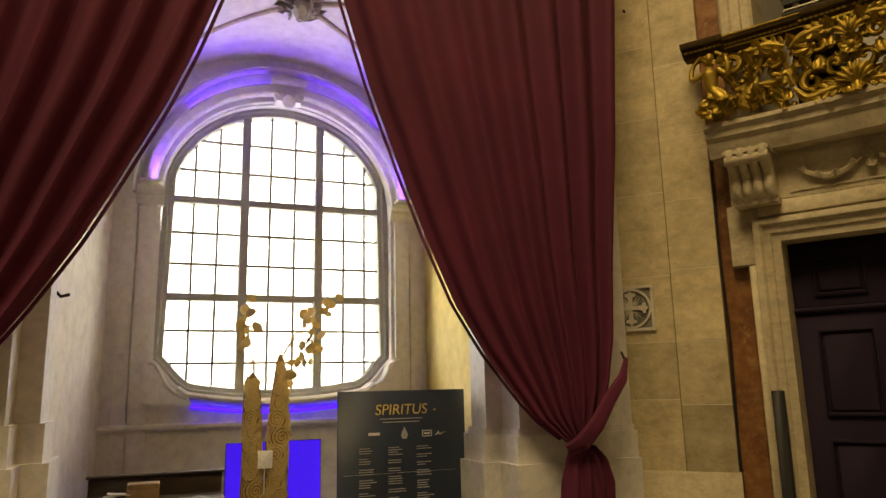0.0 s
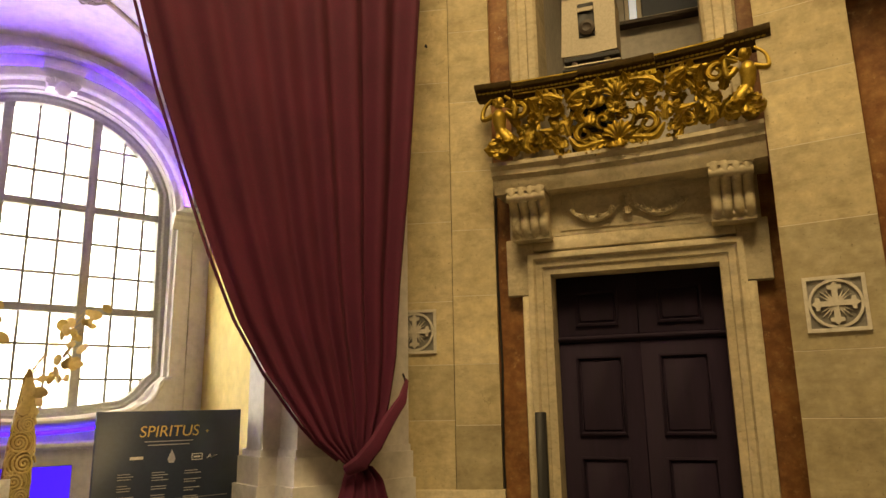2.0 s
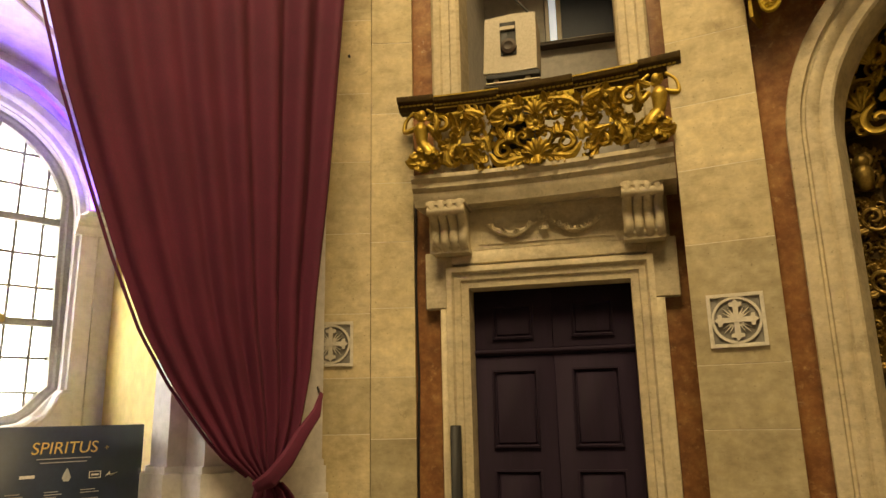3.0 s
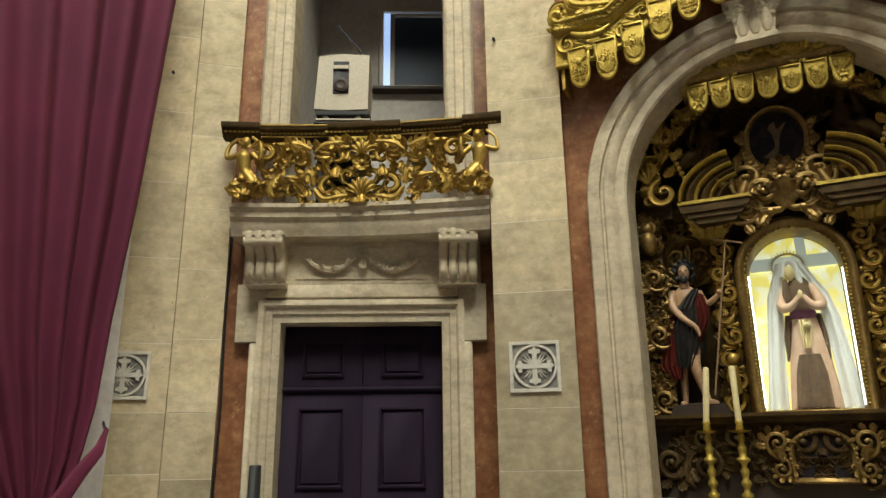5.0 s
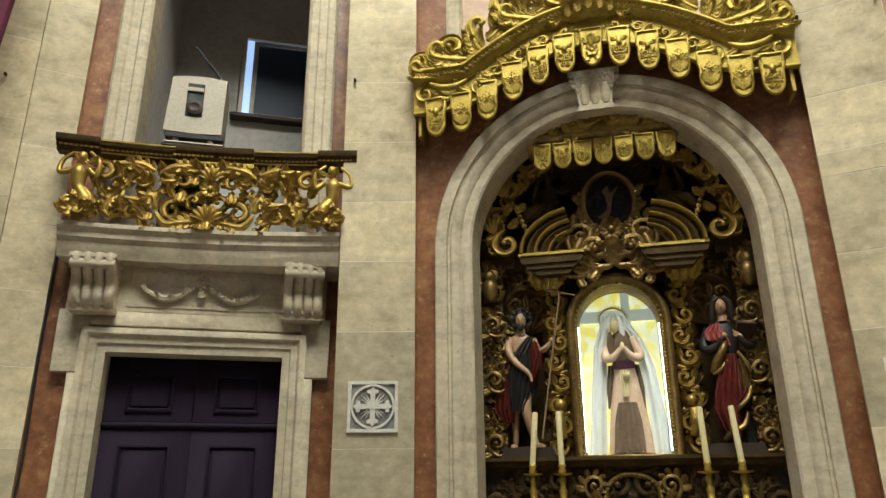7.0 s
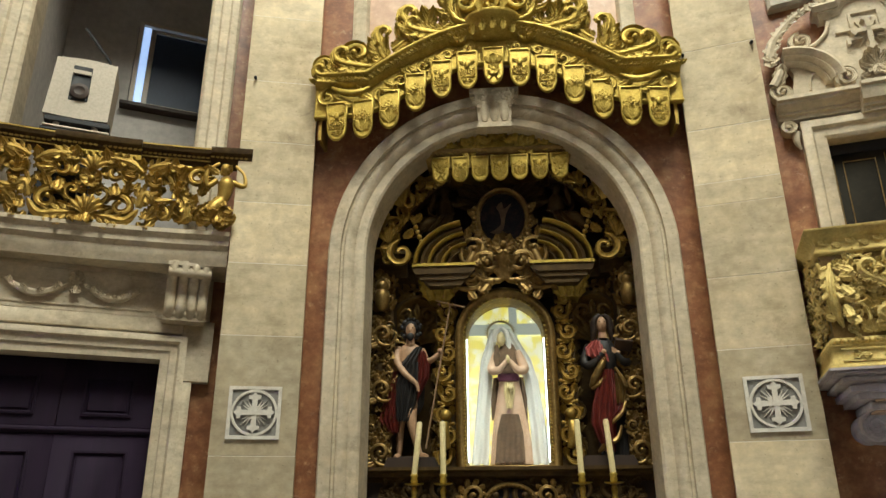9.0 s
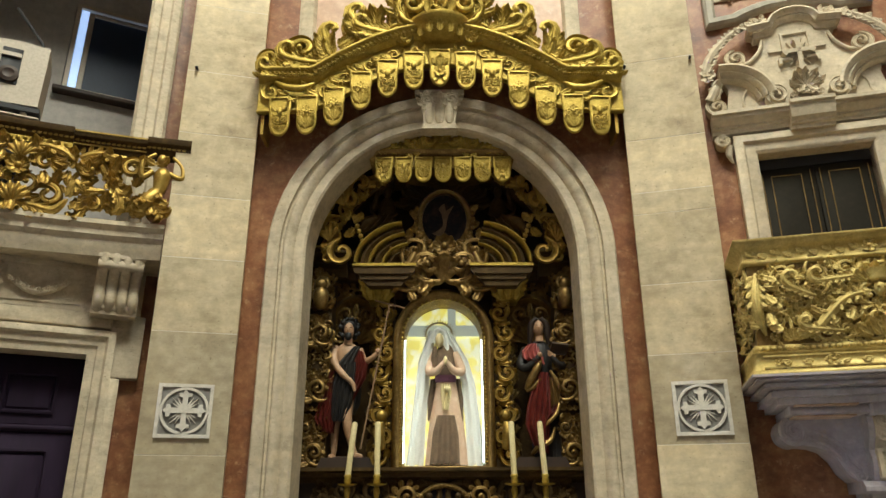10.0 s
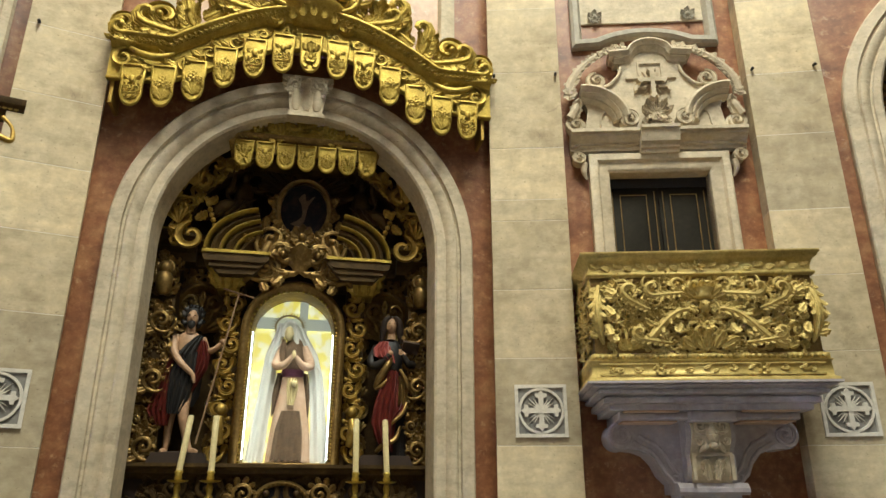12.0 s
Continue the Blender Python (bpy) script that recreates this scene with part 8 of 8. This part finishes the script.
def curtain_panel(inner, outer, z_top, z_tie, folds, seed, nu=120, nz=70):
    """Cloth that hangs from z_top and is gathered at the tie, between an inner and an outer edge."""
    rng = random.Random(seed)
    ph = [rng.uniform(0, 6.28) for _ in range(4)]
    v, f = [], []
    for i in range(nz + 1):
        q = (i / nz) ** 0.85
        for k in range(nu + 1):
            u = k / nu
            zi = z_top + (z_tie - z_top) * q
            xi, xo = interp(inner, zi), interp(outer, zi)
            width = abs(xo - xi)
            uu = u + 0.012 * math.sin(9 * u + ph[0])
            x = xi + (xo - xi) * uu
            amp = min(0.075, 0.022 + 0.020 * width) * (0.75 + 0.35 * math.sin(5 * u + ph[1]))
            y = amp * math.sin(6.283 * folds * uu + 0.5 * math.sin(2 * q + ph[2])) + 0.14 * amp * math.sin(6.283 * folds * 1.7 * uu + ph[3]) - 0.10 * math.sin(math.pi * q) * math.sin(math.pi * u) - 0.13 * u * (1 - q)
            y = y - 0.05 if y < 0 else 0.3 * y - 0.05
            v.append((x, y, zi))
    for i in range(nz):
        for k in range(nu):
            p = i * (nu + 1) + k
            f.append((p, p + 1, p + nu + 2, p + nu + 1))
    return v, f


def cloth_part(name, v, f, parent):
    ob = part(name, Acc().add(v, f), CURTAIN, parent)
    m = ob.modifiers.new("thickness", "SOLIDIFY")
    m.thickness = 0.008
    return ob


inner_r = [(-0.48, 7.4), (-0.3, 6.3), (0.03, 5.03), (0.27, 4.2), (0.54, 3.43), (0.78, 2.78), (1.02, 2.22), (1.27, 1.80), (1.51, 1.48), (1.70, 1.24), (1.94, 1.06), (2.02, 1.0)]
outer_r = [(2.85, 7.4), (2.76, 5.93), (2.61, 3.7), (2.51, 2.6), (2.47, 1.92), (2.40, 1.5), (2.30, 1.22), (2.20, 1.0)]
ct = thing("curtain", CB, (2.1, 0, 0), "heavy burgundy velvet curtain tied back to the pier", "curtain", "curtains of the chapel opening")
v, f = curtain_panel(inner_r, outer_r, 7.4, 1.0, 8, 3)
cloth_part("drape", v, f, ct)
tail_i = [(2.02, 1.0), (1.99, 0.9), (1.93, 0.7), (1.90, 0.4), (1.88, 0.03)]
tail_o = [(2.20, 1.0), (2.30, 0.9), (2.37, 0.7), (2.38, 0.4), (2.40, 0.03)]
v, f = curtain_panel(tail_i, tail_o, 1.0, 0.03, 4, 5, 60, 24)
cloth_part("tail", v, f, ct)
# the hem that folds over along the inner edge
hz = [7.0 - 5.95 * i / 40 for i in range(41)]
part("hem", Acc().tube([(interp(inner_r, z), 0.0, z) for z in hz], 0.014, 6), CURTAIN, ct)
part("tie_band", Acc().tube([(1.98, -0.12, 0.97), (2.08, -0.2, 1.03), (2.22, -0.2, 1.18), (2.38, -0.16, 1.40), (2.54, -0.08, 1.56), (2.72, 0.2, 1.74)], [0.05, 0.075, 0.07, 0.06, 0.05, 0.022], 8, 0, 0.55), CURTAIN, ct)
part("tie_hook", Acc().tube([(2.71, 0.2, 1.72), (2.75, 0.32, 1.77), (2.78, 0.42, 1.82)], 0.011, 6), BLACK, ct)
inner_l = [(-0.3, 7.4), (-0.6, 5.8), (-0.97, 4.61), (-1.14, 4.10), (-1.32, 3.65), (-1.50, 3.27), (-1.67, 2.91), (-1.83, 2.59), (-1.99, 2.32), (-2.14, 2.08), (-2.29, 1.86), (-2.7, 1.35), (-3.1, 1.0)]
outer_l = [(-3.7, 7.4), (-3.65, 3.0), (-3.5, 1.6), (-3.3, 1.0)]
cl = thing("curtain", CL, (-3.2, 0, 0), "heavy burgundy velvet curtain drawn aside with a lit hem", "curtain", "curtains of the chapel opening")
v, f = curtain_panel(inner_l, outer_l, 7.4, 1.0, 9, 8)
cloth_part("drape", v, f, cl)
v, f = curtain_panel([(-3.1, 1.0), (-3.0, 0.7), (-2.98, 0.03)], [(-3.3, 1.0), (-3.45, 0.7), (-3.5, 0.03)], 1.0, 0.03, 4, 6, 50, 20)
cloth_part("tail", v, f, cl)
part("hem", Acc().tube([(interp(inner_l, z), 0.0, z) for z in hz], 0.014, 6), CURTAIN, cl)
a = Acc().tube([(-0.6, 0, 7.42), (3.0, 0, 7.42)], 0.03, 10)
solid("curtain_rod", CB, a, BLACK, "black iron rod that carries the curtains", "rod", "curtain rods", base=(-0.6, 0, 7.42))
a = Acc().tube([(-3.8, 0, 7.42), (-0.2, 0, 7.42)], 0.03, 10)
solid("curtain_rod", CL, a, BLACK, "black iron rod that carries the curtains", "rod", "curtain rods", base=(-2, 0, 7.42))

# ---- sign board ----
bd = thing("exhibition_board", WB, (0.9, -1.9, 0), "dark navy exhibition board with a gold title", "sign board")
part("panel", Acc().box(0.245, 1.50, -1.9, -1.86, 0.06, 1.495, b=0.004), BOARD, bd)
part("foot", Acc().box(0.35, 0.6, -2.05, -1.65, 0.0, 0.06, b=0.01), BLACK, bd)
part("foot", Acc().box(1.15, 1.4, -2.05, -1.65, 0.0, 0.06, b=0.01), BLACK, bd)


def lettering(text, x, z, size, mat, parent, shear=0.0, name="lettering"):
    cu = bpy.data.curves.new(name, "FONT")
    cu.body, cu.size, cu.align_x, cu.shear, cu.extrude = text, size, "CENTER", shear, 0.001
    cu.materials.append(mat)
    ob = new(name, cu)
    ob.parent = parent
    b0 = BASE[parent.name]
    ob.matrix_local = Matrix.Translation((x - b0[0], -1.9035 - b0[1], z - b0[2])) @ Matrix.Rotation(radians(90), 4, "X")
    return ob


lettering("SPIRITUS", 0.85, 1.275, 0.135, GOLD_INK, bd, 0.12, "title")
a = Acc()
for k, (dx, dz, ln, rot) in enumerate(((0.335, 1.31, 0.03, 0), (0.335, 1.31, 0.03, 90))):
    m = Matrix.Translation((0.85 + dx, -1.903, dz)) @ Matrix.Rotation(radians(rot), 4, "Y")
    b = Acc().box(-ln / 2, ln / 2, -0.001, 0.001, -0.0025, 0.0025)
    a.add(b.v, b.f, 0, m)
part("title_flourish", a, GOLD_INK, bd)
rng = random.Random(12)
for z, w_ in ((1.235, 0.42), (1.205, 0.36)):
    part("text_bar", Acc().box(0.85 - w_ / 2, 0.85 + w_ / 2, -1.904, -1.902, z - 0.004, z + 0.004), GREY_INK, bd)
part("partner_mark", Acc().box(0.53, 0.64, -1.904, -1.902, 1.09, 1.115), PAPER, bd)
part("partner_mark", Acc().prism([(0.86, 1.05), (0.90, 1.05), (0.915, 1.08), (0.90, 1.12), (0.88, 1.16), (0.86, 1.12), (0.845, 1.08)], -1.904, -1.902), GREY_INK, bd)
part("partner_mark", Acc().sweep([(1.06, 1.065), (1.06, 1.115), (1.15, 1.115), (1.15, 1.065)], [(0.003, -1.902), (0.003, -1.904), (-0.003, -1.904), (-0.003, -1.902)], True).box(1.075, 1.135, -1.904, -1.902, 1.083, 1.097), PAPER, bd)
part("partner_mark", Acc().prism([(1.19, 1.07), (1.225, 1.11), (1.235, 1.07), (1.30, 1.10), (1.24, 1.08), (1.225, 1.085)], -1.904, -1.902), PAPER, bd)
for cx in (0.44, 0.72, 1.0):
    z = 0.975
    while z > 0.15:
        for k in range(rng.choice((2, 3, 4))):
            ln = rng.uniform(0.08, 0.17)
            part("text_bar", Acc().box(cx, cx + ln, -1.904, -1.902, z - 0.0035, z + 0.0035), GREY_INK, bd)
            z -= 0.021
        z -= 0.03
part("scratch", Acc().box(0.3, 1.4, -1.9035, -1.902, 0.745, 0.748), GREY_INK, bd)


# ---- totems with floating leaves ----
def totem(x, y, h, r0, tip, seed):
    rng = random.Random(seed)
    t = thing("spiral_totem", WB, (x, y, 0), "tall gilded totem carved all over with spirals", "sculpture", "totems before the window")
    prof = [(r0 * (1.05 - 0.18 * u + 0.10 * math.sin(7 * u + seed)) * (1 - u ** tip) ** 0.5 + 0.012, h * u) for u in [i / 26 for i in range(27)]]
    a = Acc()
    n = 20
    vv, ff = [], []
    for rad, z in prof:
        cx = x + 0.012 * math.sin(2.2 * z + seed)
        vv += [(cx + rad * math.cos(6.28318 * k / n), y + 0.7 * rad * math.sin(6.28318 * k / n), z) for k in range(n)]
    for i in range(len(prof) - 1):
        ff += [(i * n + k, i * n + (k + 1) % n, i * n + n + (k + 1) % n, i * n + n + k) for k in range(n)]
    ff += [tuple(range((len(prof) - 1) * n, len(prof) * n))]
    part("shaft", a.add(vv, ff), TOTEM_DARK, t)

    def rad_at(z):
        return float(np.interp(z, [q[1] for q in prof], [q[0] for q in prof]))

    z = 0.2
    k = 0
    while z < h - 0.12:
        rr = rad_at(z)
        side = (-1) ** k
        R = rr * rng.uniform(0.6, 0.9)
        cx = x + 0.012 * math.sin(2.2 * z + seed) + side * rr * 0.25
        pts = []
        for i in range(44):
            q = i / 43
            w = q * 6.283 * 3.2
            px, pz = R * (1 - q * 0.96) * math.cos(w), R * (1 - q * 0.96) * math.sin(w) * 1.1
            off = min(0.96, abs(cx + px - x) / max(0.02, rad_at(z + pz)))
            pts.append((cx + px, y - 0.7 * rad_at(z + pz) * math.sqrt(1 - off * off) - 0.004, z + pz))
        part("spiral_relief", Acc().tube(pts, 0.012, 5), TOTEM, t)
        for m in range(4):
            rr2 = R * (1.15 + 0.22 * m)
            pts = []
            for i in range(13):
                w = radians(-50 + 100 * i / 12 + (0 if side > 0 else 180)) + math.pi
                px, pz = rr2 * math.cos(w), rr2 * math.sin(w)
                off = abs(cx + px - x - 0.03 * math.sin(2.2 * z + seed)) / max(0.02, rad_at(z + pz))
                if off < 0.95:
                    pts.append((cx + px, y - 0.7 * rad_at(z + pz) * math.sqrt(1 - off * off) - 0.004, z + pz))
            if len(pts) > 3:
                part("arc_relief", Acc().tube(pts, 0.011, 5), TOTEM, t)
        z += R * 1.75
        k += 1
    return t


totem(-0.38, -0.8, 1.71, 0.108, 5, 1)
totem(-0.125, -0.8, 1.90, 0.115, 2.6, 4)
solid("caption_card", WB, Acc().box(-0.335, -0.19, -0.935, -0.925, 0.76, 0.93, b=0.003).box(-0.27, -0.26, -0.925, -0.9, 0.0, 0.78), PAPER, "small white caption card on a thin stand", "card", base=(-0.26, -0.93, 0))
rng = random.Random(21)
for cx, cz, sx, sz, n in ((-0.45, 2.2, 0.10, 0.28, 17), (0.24, 2.2, 0.20, 0.34, 26), (0.03, 1.6, 0.05, 0.2, 5)):
    for k in range(n):
        u = rng.uniform(-1, 1)
        x, z = cx + sx * (0.6 * u + rng.uniform(-0.6, 0.6)), cz + sz * (u + rng.uniform(-0.3, 0.3))
        y = -0.8 + rng.uniform(-0.2, 0.2)
        s = rng.uniform(0.09, 0.15)
        a = Acc()
        m = Matrix.Translation((x, y, z)) @ Euler((rng.uniform(-1, 1), rng.uniform(0, 6.28), rng.uniform(-1, 1))).to_matrix().to_4x4() @ Matrix.Diagonal((s * 1.2, s * 0.5, s, 1))
        b = Acc().ball(0, 0, 0.5, 0.5, 0, 10, 0.62, 0.35, 1.0)
        a.add(b.v, b.f, 0, m)
        tx, tz = (-0.37, 1.66) if cx < -0.2 else (-0.12, 1.84)
        a.tube([(x, y, z), (tx * 0.6 + x * 0.4, -0.8, (z + tz) / 2), (tx, -0.8, tz)], 0.002, 4)
        solid("floating_leaf", WB, a, TOTEM, "gilded leaf held aloft over the totems on a wire", "leaf", "gilded leaves over the totems", base=(x, y, z))

# ---- desk ----
ds = thing("reception_desk", WB, (-1.25, -1.5, 0), "dark wooden desk with a raised back rail", "desk")
part("top", Acc().box(-1.82, -0.70, -1.75, -1.25, 0.58, 0.62, b=0.006), DARK_WOOD, ds)
part("back_rail", Acc().box(-1.82, -0.70, -1.27, -1.22, 0.62, 0.79, b=0.006), DARK_WOOD, ds)
part("rail_cap", Acc().box(-1.84, -0.68, -1.29, -1.20, 0.79, 0.81, b=0.004), DARK_WOOD, ds)
part("front_panel", Acc().box(-1.80, -0.72, -1.72, -1.69, 0.03, 0.58), DARK_WOOD, ds)
for x in (-1.8, -0.74):
    part("side_panel", Acc().box(x, x + 0.03, -1.69, -1.25, 0.0, 0.58), DARK_WOOD, ds)
a = Acc().box(-1.50, -1.24, -1.6, -1.4, 0.62, 0.76, b=0.004).box(-1.49, -1.25, -1.605, -1.6, 0.72, 0.755)
solid("cardboard_box", WB, a, CARDBOARD, "small brown cardboard box on the desk", "box", base=(-1.37, -1.5, 0.62))
a = Acc().prism([(-1.80, 0.62), (-1.56, 0.62), (-1.58, 0.66), (-1.78, 0.66)], -1.65, -1.45)
solid("card_tray", WB, a, BLACK, "low black tray on the desk", "tray", base=(-1.68, -1.55, 0.62))
a = Acc()
for k in range(3):
    m = Matrix.Translation((-1.62 + 0.03 * k, -1.56, 0.66 + 0.012 * k)) @ Matrix.Rotation(radians(-18 + 12 * k), 4, "Y")
    b = Acc().box(-0.09, 0.09, -0.06, 0.06, 0, 0.006)
    a.add(b.v, b.f, 0, m)
solid("leaflets", WB, a, PAPER, "few white leaflets in the tray", "leaflet", base=(-1.6, -1.56, 0.66))

# ---- stone blocks of the piers ----
for ob, x0, x1, depth, joints, seed in PIECES:
    rng = random.Random(seed)
    zs = [0.0] + joints + [TOP]
    for za, zb in zip(zs[:-1], zs[1:]):
        dy = rng.uniform(-0.0076, -0.0062)
        a = Acc().box(x0 + 0.001, x1 - 0.001, dy, depth - 0.02, za + 0.0028, zb - 0.0028, b=0.0018)
        o = new("stone_block", mesh_of("stone_block", a, STONE, (0, 0, 0), False))
        o.parent = ob
